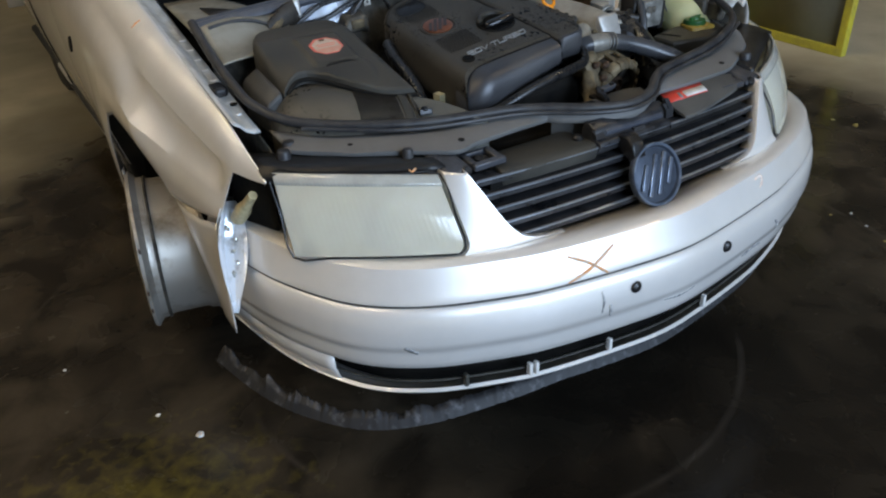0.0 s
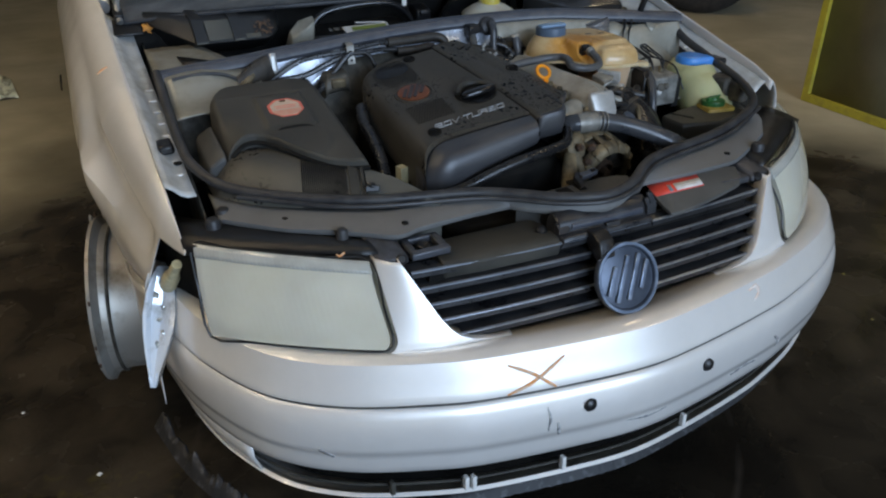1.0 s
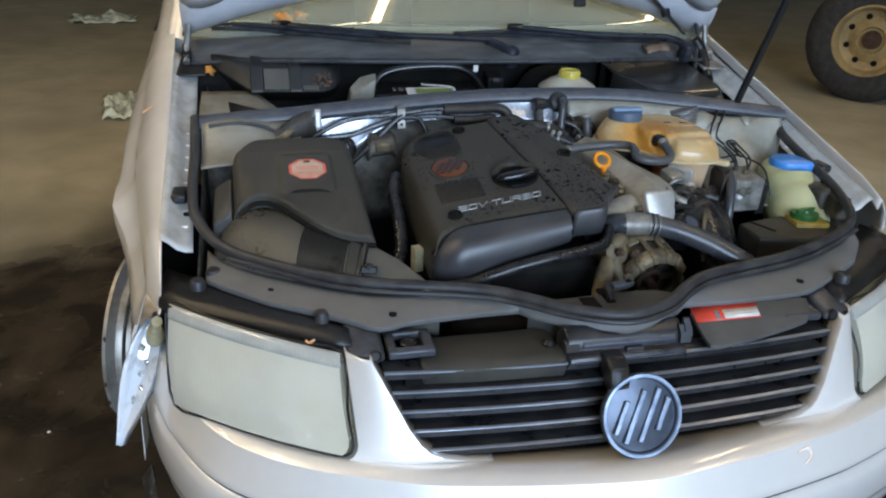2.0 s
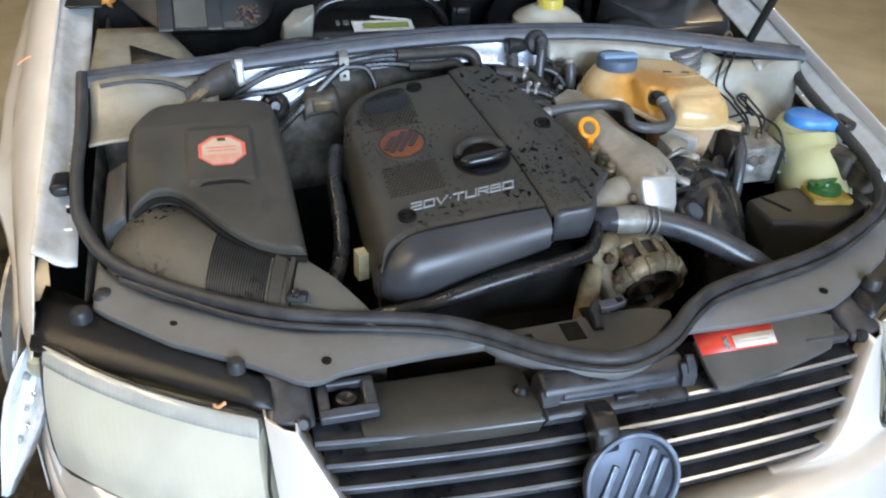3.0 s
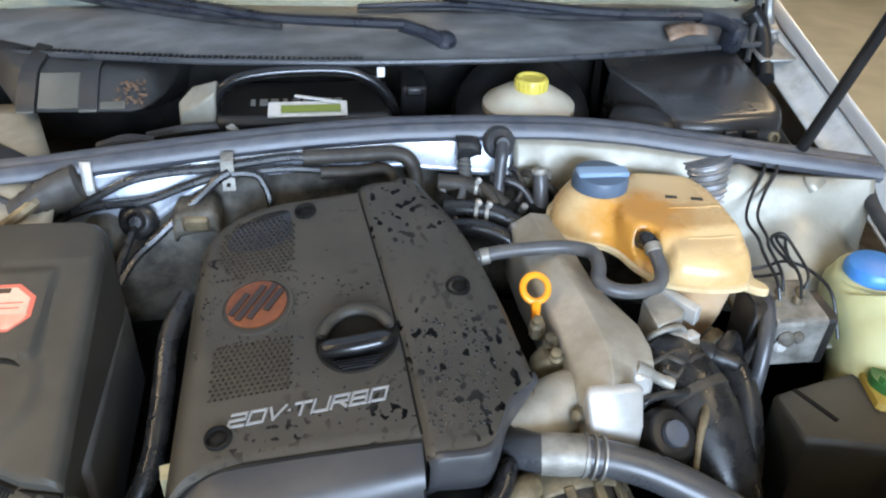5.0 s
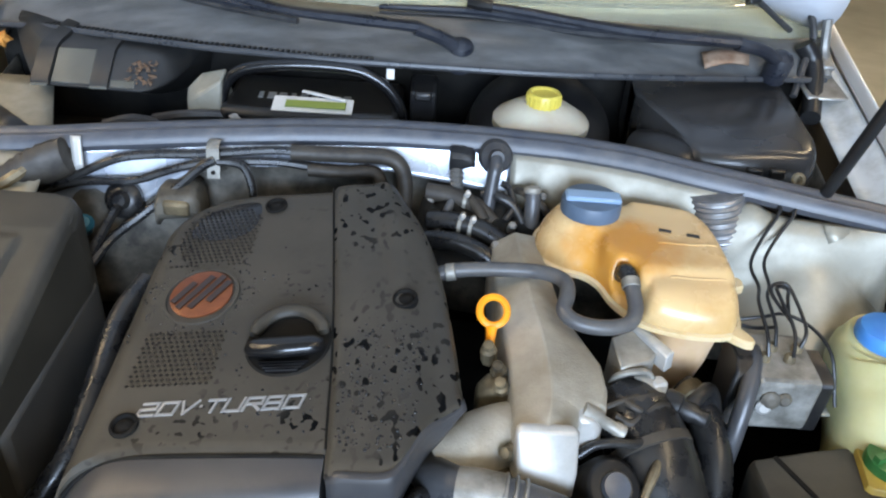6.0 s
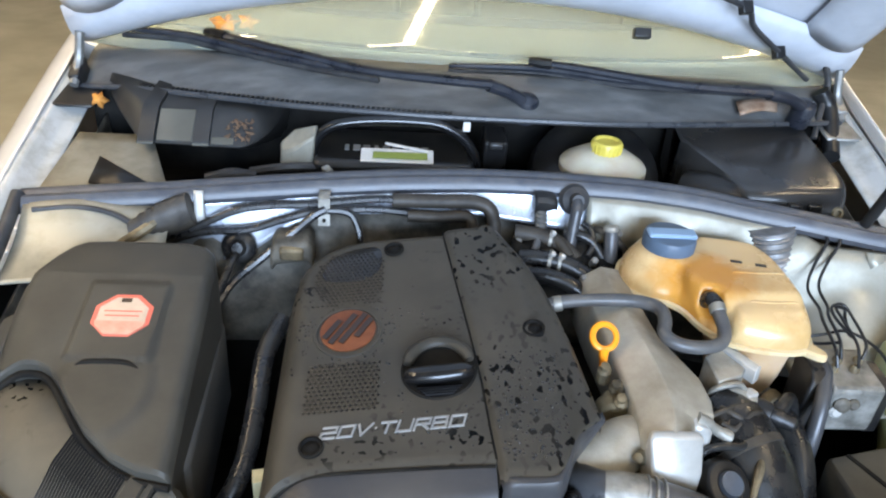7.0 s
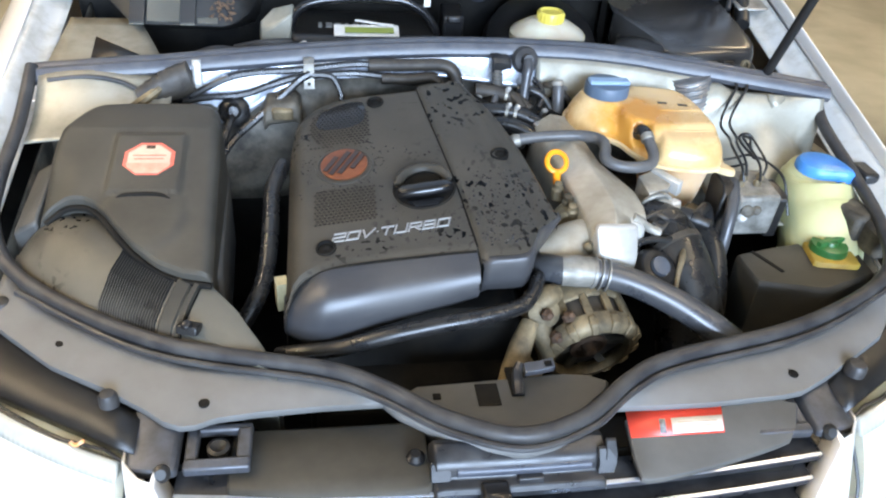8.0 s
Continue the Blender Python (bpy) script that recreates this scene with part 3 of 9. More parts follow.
tube(bm, [nose_at(i, -0.0165, 0.5325) for i in range(2, N - 2, 2)], 0.0019, 6, 2)
part("bumper_groove", bm, GRIME, bumper, "dark line in the groove along the bumper")
# near-black sheet in place of the shade inside the air slot
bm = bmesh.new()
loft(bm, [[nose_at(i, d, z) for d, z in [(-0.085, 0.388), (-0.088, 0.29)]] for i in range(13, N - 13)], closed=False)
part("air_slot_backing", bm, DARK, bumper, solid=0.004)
for x in (-0.335, -0.322, -0.15, 0.13, -0.46):
    i = min(range(N), key=lambda k: abs(NOSE_LINE[k].x - x))
    p = nose_at(i, -0.04, 0.332)
    bm = bmesh.new()
    box(bm, (x, p.y, p.z), (0.009, 0.012, 0.03), turn(0, 0, 8))
    part("clip_tab", bm, PAPER if x > -0.4 else GREY, bumper, bevel=0.002)
# lower rib of the slot
bm = bmesh.new()
tube(bm, [nose_at(i, -0.05, 0.328) for i in range(7, N - 7, 3)], 0.0028, 8, 2)
part("slot_rib", bm, GREY, bumper)
# plate bolts
for x in (-0.131, 0.13):
    bm = bmesh.new()
    lathe(bm, [(0.013, 0), (0.013, 0.004), (0.008, 0.009), (0.003, 0.010)], (x, -0.067, 0.492), (0.1 * x / 0.13 * -1, -1, 0), 14)
    part("plate_bolt", bm, BLACK, bumper, "black plastic plate plug")
# pale hooked scuff, grazes and a crayon touch
SCUFF = mat("pale_scuff", (0.86, 0.80, 0.74), 0.55, 0.0, dark=(0.8, 0.55, 0.4), scale=80)
GRAZE = mat("grey_graze", (0.16, 0.16, 0.165), 0.7, 0.0, dark=(0.55, 0.54, 0.52), scale=70, spread=(0.4, 0.6))


def on_bumper(x, z, out=0.0012):
    i = min(range(1, N - 1), key=lambda j: abs(NOSE_LINE[j].x - x))
    j = i + 1 if NOSE_LINE[i].x < x else i - 1
    s = (x - NOSE_LINE[i].x) / (NOSE_LINE[j].x - NOSE_LINE[i].x)
    d = lerp([(q[1], q[0]) for q in UPPER[:2:-1]], z)
    return nose_at(i, d + out, z).lerp(nose_at(j, d + out, z), s)


def bumper_mark(name, pts, w, material, label):
    line = spline([Vector((x, 0, z)) for x, z in pts], 5)
    bm = bmesh.new()
    rows = []
    for k, p in enumerate(line):
        d = (line[min(k + 1, len(line) - 1)] - line[max(k - 1, 0)]).normalized()
        n = Vector((-d.z, 0, d.x))
        h = w * (0.35 + 0.65 * math.sin(math.pi * (k + 0.5) / len(line))) * (1 + 0.4 * noise.noise((k * 0.9, pts[0][0] * 9, 0)))
        rows.append([on_bumper(p.x + n.x * h, p.z + n.z * h), on_bumper(p.x - n.x * h, p.z - n.z * h)])
    loft(bm, rows, closed=False)
    part(name, bm, material, bumper, label, solid=0.0006)


for k, pts in enumerate(([(-0.275, 0.588), (-0.23, 0.566), (-0.185, 0.533)], [(-0.28, 0.540), (-0.23, 0.556), (-0.175, 0.588)])):
    bumper_mark("crayon_stroke", pts, 0.003, CRAYON, "orange wax crayon stroke")
bumper_mark("scuff", [(0.262, 0.592), (0.285, 0.594), (0.29, 0.58), (0.275, 0.57)], 0.004, SCUFF, "pale hooked scuff mark")
for k, pts in enumerate(([(-0.21, 0.505), (-0.205, 0.48), (-0.208, 0.455)], [(-0.19, 0.47), (-0.187, 0.44)], [(0.34, 0.47), (0.36, 0.45), (0.365, 0.43)], [(-0.05, 0.43), (0.0, 0.425), (0.04, 0.43)], [(0.22, 0.425), (0.27, 0.43), (0.30, 0.425)], [(-0.58, 0.45), (-0.56, 0.43)])):
    bumper_mark("graze", pts, 0.0022 + 0.0012 * (k % 3), GRAZE, "grey graze in the paint")
bm = bmesh.new()
tube(bm, [(-0.478, 0.171, 0.760), (-0.487, 0.168, 0.757), (-0.492, 0.17, 0.761)], 0.003, 6, 3, flat=0.5)
part("crayon_touch", bm, CRAYON, car, "orange crayon touch on the headlight")

# the lip under the bumper, torn loose on one side
def nose_fine(t):
    k = min(int(t), N - 2)
    return k, t - k


bm = bmesh.new()
rows = []
for q in range(6 * (N - 1) + 1):
    i, f = nose_fine(q / 6)
    x = NOSE_LINE[i].x + (NOSE_LINE[i + 1].x - NOSE_LINE[i].x) * f
    droop = max(0.0, (-x - 0.25) / 0.55) ** 1.4
    rag = noise.noise((q * 0.085, 0, 0)) + 0.45 * noise.noise((q * 0.29, 4, 0)) - 0.8 * max(0.0, noise.noise((q * 0.05, 7, 0))) + 0.5 * abs(noise.noise((q * 0.63, 2, 0)))
    hi = 0.290 - 0.05 * droop + (0.005 + 0.022 * min(1, droop * 1.5)) * rag
    lo = 0.255 - 0.05 * droop + 0.003 * noise.noise((q * 0.4, 9, 0))
    out = -0.06 + 0.085 * droop
    rows.append([nose_at(i, d, z).lerp(nose_at(i + 1, d, z), f) for d, z in ((out - 0.016, max(hi, lo + 0.026)), (out - 0.004, lo + 0.022), (out + 0.006, lo + 0.006), (out - 0.002, lo))])
loft(bm, rows, closed=False)
part("bumper_lip", bm, LIP_PLASTIC, car, "torn black plastic lip hanging from the bumper", solid=0.005)

# posts between the grille and the headlights, and the grille's lower surround
for s in (-1, 1):
    bm = bmesh.new()
    rows = []
    for k in range(33):
        w = (k / 32) ** 1.6
        xi = lerp([(0, 0.225), (0.02, 0.262), (0.06, 0.296), (0.12, 0.318), (0.2, 0.332), (0.35, 0.348), (1, 0.398)], w)
        z = 0.604 + 0.146 * w
        yi = 0.036 + 0.078 * w
        fill = 1 - math.sqrt(1 - (max(0.0, 0.2 - w) / 0.2) ** 2)
        xo, yo = 0.424 + 0.012 * w + 0.036 * fill, 0.062 + 0.083 * w + 0.016 * fill
        rows.append([(s * xi, yi + 0.03, z), (s * (xi + 0.004), yi + 0.002, z), (s * (xi + xo) / 2, (yi + yo) / 2 - 0.008, z + 0.001), (s * xo, yo, z), (s * (xo + 0.002), yo + 0.03, z)])
    loft(bm, rows, closed=False)
    part("grille_post", bm, PAINT, bumper, solid=0.003)

# ---- grille ----
bm = bmesh.new()


def grille_y(x, w):
    return 0.038 + 0.075 * w + 0.15 * x * x


# near-black sheet in place of the shaded depth behind the slats
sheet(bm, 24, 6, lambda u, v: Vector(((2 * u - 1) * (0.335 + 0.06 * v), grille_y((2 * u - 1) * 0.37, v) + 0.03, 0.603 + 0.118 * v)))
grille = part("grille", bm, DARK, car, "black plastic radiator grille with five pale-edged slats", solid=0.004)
# bright metal strips are added for the daylight mirrored on the slats' edges
for k in range(5):
    w = 0.08 + 0.175 * k
    half = 0.335 + 0.06 * w
    z = 0.603 + 0.148 * w
    for name, mt, prof in (("slat", SLAT, [(0.034, 0.004), (0.004, 0.006), (-0.002, 0.004), (-0.002, -0.006), (0.004, -0.008), (0.034, -0.004)]),
                           ("slat_edge_glint", GLINT_METAL, [(0.0, 0.0076), (-0.0035, 0.0062), (-0.0036, 0.0040), (0.0, 0.0034)])):
        bm = bmesh.new()
        loft(bm, [[((2 * i / 30 - 1) * half, grille_y((2 * i / 30 - 1) * half, w) + dy, z + dz) for dy, dz in prof] for i in range(31)])
        part(name, bm, mt, grille)
AX = Vector((0, -0.92, 0.39)).normalized()
BADGE_AT = Vector((0, 0.033, 0.6605))
bm = bmesh.new()
lathe(bm, [(0.030, -0.040), (0.032, -0.006), (0.0645, -0.005), (0.0655, 0.004), (0.063, 0.008), (0.058, 0.008), (0.056, 0.003), (0.03, 0.006), (0.002, 0.007)], BADGE_AT, AX, 40)
badge = part("badge", bm, BADGE, grille, "round blue-grey metal badge")
bm = bmesh.new()
lathe(bm, [(0.0655, 0.002), (0.0645, 0.0095), (0.060, 0.0095), (0.0575, 0.003)], BADGE_AT, AX, 40, cap=False)
part("badge_ring", bm, RINGM, badge)
UP = (Vector((0, 0, 1)) - AX * AX.z).normalized()
RIGHT = UP.cross(AX)
for x, y, a, l in ((-0.034, 0, -24, 0.055), (-0.012, 0, -24, 0.088), (0.012, 0, -24, 0.088), (0.034, 0, -24, 0.055)):
    bm = bmesh.new()
    m = Matrix((RIGHT, UP, AX)).transposed().to_4x4()
    box(bm, (0, 0, 0), (0.0095, l, 0.006))
    bmesh.ops.transform(bm, matrix=Matrix.Translation(BADGE_AT + RIGHT * x + UP * y + AX * 0.007) @ m @ turn(0, 0, a), verts=bm.verts[:])
    part("badge_bar", bm, RINGM, badge, bevel=0.002)

# ---- headlights ----
OT, IT, IB, OB = Vector((0.70, 0.326, 0.757)), Vector((0.440, 0.150, 0.745)), Vector((0.430, 0.066, 0.611)), Vector((0.703, 0.262, 0.604))


def lamp_face(s, u, v, out=0.0):
    """u from the inner edge outwards, v upwards."""
    low = 0.09 * (1 - math.sqrt(1 - min(1.0, max(0.0, 0.2 - v) / 0.2) ** 2))
    u = low + (1 - low) * u
    p = (IB.lerp(OB, u)).lerp(IT.lerp(OT, u), v)
    n = Vector((0.45, -0.80, 0.36)).normalized()
    p = p + n * (0.022 * (1 - (2 * u - 1) ** 2) + 0.012 * (1 - (2 * v - 1) ** 2) + out)
    return Vector((s * p.x, p.y, p.z))


for s in (-1, 1):
    bm = bmesh.new()
    g = sheet(bm, 120, 10, lambda u, v: lamp_face(s, 0.015 + 0.97 * u, 0.02 + 0.84 * v ** 1.3, 0.00006 * math.sin(u * 190) * step(0.0, 0.15, v) * step(1.0, 0.8, v)))
    rim = [g[i][0] for i in range(121)] + [g[120][j] for j in range(1, 11)] + [g[i][10] for i in range(119, -1, -1)] + [g[0][j] for j in range(9, 0, -1)]
    back = [bm.verts.new(v.co + Vector((-s * 0.02, 0.06, -0.01))) for v in rim]
    bridge(bm, rim, back)
    lamp = part("headlight", bm, LENS, car, "cloudy yellowed glass headlight")
    for cu, r in ((0.28, 0.062), (0.72, 0.066)):
        bm = bmesh.new()
        c = lamp_face(s, cu, 0.42, -0.035)
        lathe(bm, [(0.006, -0.05), (r * 0.45, -0.045), (r * 0.75, -0.028), (r, 0.0)], c, (s * 0.40, -0.86, 0.25), 24, cap=False)
        part("reflector", bm, MIRROR, lamp, "bright bowl reflector")
    bm = bmesh.new()
    sheet(bm, 12, 8, lambda u, v: lamp_face(s, 0.02 + 0.96 * u, 0.03 + 0.94 * v, -0.04 - 0.02 * math.sin(u * 3.1)))
    part("lamp_housing", bm, LENS_BACK, lamp)
    bm = bmesh.new()
    sheet(bm, 170, 3, lambda u, v: lamp_face(s, 0.01 + 0.98 * u, 0.86 + 0.14 * v, 0.001 + 0.0002 * math.sin(u * 264) * (1 - v)))
    part("lens_top", bm, LENS_TOP, lamp, "clear upper edge of the lens", solid=0.02)
    bm = bmesh.new()
    loop = [lamp_face(s, u, v, -0.004) for u, v in [(0, 0.2), (0, 0.1), (0, 0.04), (0, 0), (0.25, 0), (0.5, 0), (0.75, 0), (1, 0), (1, 0.5), (1, 1), (0.75, 1), (0.5, 1), (0.25, 1), (0, 1), (0, 0.5)]]
    tube(bm, loop + loop[:1], 0.0022, 6, 3)
    part("lamp_seal", bm, BLACK, lamp)
    # the black strip behind the lamp's top edge
    bm = bmesh.new()
    sheet(bm, 10, 3, lambda u, v: Vector((s * (0.425 + 0.29 * u), (0.153 + 0.174 * u) + v * (0.062 + 0.076 * u), 0.756 + 0.006 * math.sin(v * 3.1) - 0.004 * v)))
    part("lamp_top_cover", bm, BLACK, car, "black plastic strip behind the headlight", solid=0.02)
# corner lamp on the undamaged side
bm = bmesh.new()
sheet(bm, 6, 6, lambda u, v: Vector((0.706 + 0.106 * u ** 0.8 - 0.012 * v, 0.268 + 0.064 * v + 0.17 * u, 0.606 + 0.148 * v)))
part("corner_lamp", bm, LENS, car, "cloudy clear corner lamp", solid=0.03)

# broken corner lamp: near-black sheet for the shaded hole, bulb socket, dangling lens
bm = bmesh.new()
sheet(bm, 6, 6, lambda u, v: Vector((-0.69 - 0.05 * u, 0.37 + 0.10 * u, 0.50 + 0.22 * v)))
part("lamp_hole_shade", bm, DARK, car, solid=0.01)
bm = bmesh.new()
A, B = Vector((-0.745, 0.44, 0.625)), Vector((-0.727, 0.37, 0.70))
tube(bm, [A, A.lerp(B, 0.4), A.lerp(B, 0.6), B], [0.016, 0.016, 0.011, 0.009], 12, 2)
part("bulb_socket", bm, BRASS, car, "yellowed bulb socket hanging from the broken lamp")
c, e = Vector((-0.748, 0.462, 0.655)), Vector((-0.813, 0.338, 0.477))
LOOK = Vector((0.2, 0.85, -0.49)).normalized()
ACROSS = (e - c).cross(LOOK).normalized()


def shell_row(w, h, deep):
    p = c.lerp(e, w)
    return [p + ACROSS * (h * k) + LOOK * d for k, d in ((-1.0, 0.0), (-0.82, 0.004), (-0.6, deep), (0.1, 1.25 * deep), (0.62, 0.5 * deep), (0.8, 0.003), (1.0, 0.0), (1.06, 0.018))]


bm = bmesh.new()
loft(bm, [shell_row(*q) for q in ((0.0, 0.009, 0.005), (0.10, 0.019, 0.011), (0.24, 0.026, 0.018), (0.40, 0.029, 0.022), (0.55, 0.026, 0.018), (0.72, 0.019, 0.012), (0.88, 0.010, 0.006), (1.0, 0.004, 0.002))], closed=False)
shell = part("broken_lamp_lens", bm, SHARD, car, "broken clear corner lamp lens dangling on its wire", solid=0.0025, sharp=22)
random.seed(21)
for k in range(5):
    p = c.lerp(e, 0.25 + 0.1 * k) + ACROSS * random.uniform(-0.012, 0.010) + LOOK * 0.012
    d1 = Vector((random.uniform(-1, 1), random.uniform(-1, 1), random.uniform(-1, 1))).normalized() * random.uniform(0.007, 0.012)
    d2 = d1.cross(LOOK).normalized() * random.uniform(0.005, 0.010)
    bm = bmesh.new()
    bm.faces.new([bm.verts.new(q) for q in (p - d1, p + d2, p + d1 * 0.8, p - d2 * 0.7)])
    part("lens_shard", bm, MIRROR if k % 2 else LENS_TOP, shell, solid=0.0015)

# ---- wings ----
def wing(s):
    """The sound front wing: rows along the car, each from the bolted edge outwards and down to the wheel arch."""
    bm = bmesh.new()
    y0 = 0.43
    rows = []
    for y in [y0 + (1.75 - y0) * k / 87 for k in range(88)]:
        zi = rail(y) + lerp([(0.3, -0.02), (0.5, 0.012), (1.2, 0.02)], y)
        xi = lerp([(0.30, 0.712), (0.5, 0.718), (1.2, 0.73), (1.8, 0.76)], y)
        crest = xi + lerp([(0.3, 0.008), (1.2, 0.014), (1.8, 0.03)], y)
        side = crest + lerp([(0.3, 0.012), (0.6, 0.036), (1.2, 0.036), (1.8, 0.045)], y)
        # lower edge: the wheel arch, and the tail in front of it
        arch = 0.352 + 0.36 * math.sqrt(1 - ((y - 0.90) / 0.36) ** 2) if abs(y - 0.90) < 0.36 else None
        low = arch if arch else (0.30 if y > 1 else lerp([(0.40, 0.742), (0.445, 0.72), (0.465, 0.46), (0.54, 0.38)], y))
        low = min(max(low, 0.25), zi - 0.03)
        tall = min(1.0, (zi - low) / 0.2)
        knee = max(zi - 0.14, low + 0.35 * (zi - low))
        foot = 0.85 - 0.02 * max(0.0, y - 1.2) if y > 0.5 else side
        row = []
        for j in range(41):
            v = j / 40
            if v < 0.3:
                t = v / 0.3
                p = Vector((xi + (crest - xi) * t, y, zi + 0.022 * math.sin(t * 2.2)))
            elif v < 0.55:
                t = (v - 0.3) / 0.25
                p = Vector((crest, y, zi + 0.0178)).lerp(Vector((side, y, knee)), t) + Vector((0.012, 0, 0.01)) * (math.sin(t * math.pi) * tall)
            else:
                p = Vector((side, y, knee)).lerp(Vector((foot, y, low)), (v - 0.55) / 0.45)
            row.append(Vector((s * p.x, p.y, p.z)))
        rows.append(row)
    loft(bm, rows, closed=False)
    return bm


# the crumpled wing: a flat upper panel drawn out to a point, a sharp ridge, and below it a side pushed out over the arch
RIDGE = [(0.318, 0.7145, 0.7445), (0.36, 0.727, 0.740), (0.42, 0.745, 0.741), (0.50, 0.757, 0.757), (0.60, 0.772, 0.785), (0.70, 0.784, 0.812), (0.80, 0.794, 0.836), (0.90, 0.797, 0.862), (1.05, 0.798, 0.90), (1.25, 0.80, 0.95), (1.75, 0.80, 1.035)]
BELLY = [(0.42, 0.746, 0.735), (0.45, 0.766, 0.685), (0.55, 0.784, 0.690), (0.65, 0.803, 0.700), (0.72, 0.824, 0.722), (0.79, 0.850, 0.748), (0.86, 0.849, 0.765), (0.95, 0.846, 0.775), (1.1, 0.850, 0.79), (1.75, 0.845, 0.80)]
LIP_LINE = [(0.42, 0.748, 0.728), (0.435, 0.770, 0.660), (0.455, 0.781, 0.626), (0.55, 0.797, 0.610), (0.65, 0.810, 0.596), (0.705, 0.815, 0.588), (0.735, 0.821, 0.615), (0.79, 0.836, 0.662), (0.86, 0.846, 0.690), (1.0, 0.850, 0.700), (1.10, 0.850, 0.665), (1.18, 0.848, 0.585), (1.235, 0.845, 0.47), (1.262, 0.842, 0.36), (1.28, 0.838, 0.25), (1.75, 0.80, 0.25)]


def row_of(table, y):
    return Vector((lerp([(r[0], r[1]) for r in table], y), y, lerp([(r[0], r[2]) for r in table], y)))


def bad_wing():
    bm = bmesh.new()
    ys = [0.318 + 0.002 * k for k in range(3)] + [0.33 + 0.0122 * k for k in range(117)]
    rows = []
    for y in ys:
        tip = step(0.52, 0.318, y)
        top = Vector((lerp([(0.30, 0.712), (0.5, 0.718), (1.2, 0.73), (1.8, 0.76)], y), y, rail(y) + lerp([(0.318, -0.028), (0.5, 0.010), (1.2, 0.02)], y)))
        ridge, belly, lip = row_of(RIDGE, y), row_of(BELLY, y), row_of(LIP_LINE, y)
        if y < 0.42:
            belly, lip = ridge + Vector((0.0006, 0, -0.002)), ridge + Vector((0.0008, 0, -0.004))
        row = []
        for k in range(13):
            t = k / 12
            p = top.lerp(ridge, t) + Vector((0.006, 0, 0.010)) * (math.sin(t * math.pi) * (1 - tip))
            # a shallow wave where the panel has buckled
            p.z += 0.003 * (1 - tip) * math.sin(t * math.pi) * math.exp(-((y - 0.82 - 0.10 * t) / 0.035) ** 2)
            row.append(p)
        deep = 0.016 * step(0.42, 0.5, y) * step(0.92, 0.80, y)
        for k in range(1, 11):
            t = k / 10
            row.append(ridge.lerp(belly, t) + Vector((-deep + 0.012 * step(0.84, 0.98, y), 0, 0.006 * step(0.84, 0.98, y))) * math.sin(t * math.pi))
        for k in range(1, 11):
            t = k / 10
            q = belly.lerp(lip, t) + Vector((0.006, 0, 0)) * math.sin(t * math.pi) * step(0.42, 0.5, y)
            q.x -= 0.05 * step(1.2, 1.5, y) * t * t
            row.append(q)
        rows.append([Vector((-p.x, p.y, p.z + 0.0012 * noise.noise((p.y * 22, p.z * 22, 0)))) for p in row])
    loft(bm, rows, closed=False)
    return bm


wing_bad = part("front_wing", bad_wing(), PAINT, car, "crumpled silver front wing with orange crayon marks", solid=0.002, sharp=24)
# the torn-off lower front end of the wing, standing before the wheel
bm = bmesh.new()
sheet(bm, 14, 16, lambda u, v: Vector((-(0.786 + 0.022 * u * (1 - v) + 0.010 * v + 0.012 * math.sin(u * 3.1) * (1 - v)), 0.462 + (lerp([(0, 0.238), (0.3, 0.16), (0.7, 0.10), (1, 0.07)], v)) * u - 0.012 * v, 0.612 - 0.034 * u * (1 - v) - 0.262 * v + 0.004 * noise.noise((u * 5, v * 5, 0)))))
part("wing_foot", bm, PAINT, wing_bad, "torn lower end of the wing", solid=0.002, sharp=30)
# raw bent lip along the tear
bm = bmesh.new()
tube(bm, [(-0.775, 0.445, 0.655), (-0.783, 0.452, 0.628), (-0.786, 0.459, 0.60), (-0.788, 0.458, 0.54)], [0.002, 0.0035, 0.003, 0.002], 6, 4, flat=0.5)
part("torn_lip", bm, PAINT, wing_bad)
part("front_wing", wing(1), PAINT, car, "silver front wing", solid=0.002, sharp=60)
# a crayon stroke on the crumpled wing
for pts in ([(-0.757, 0.889, 0.9335), (-0.768, 0.886, 0.929), (-0.779, 0.882, 0.922)],):
    bm = bmesh.new()
    tube(bm, pts, 0.003, 6, 3, flat=0.5)
    part("crayon_dash", bm, CRAYON, wing_bad)
# side repeater hole
bm = bmesh.new()
lathe(bm, [(0.022, 0), (0.02, 0.004), (0.005, 0.005)], (-0.862, 1.33, 0.80), (-1, 0, 0.15), 14)
part("repeater_hole", bm, DARK, wing_bad)

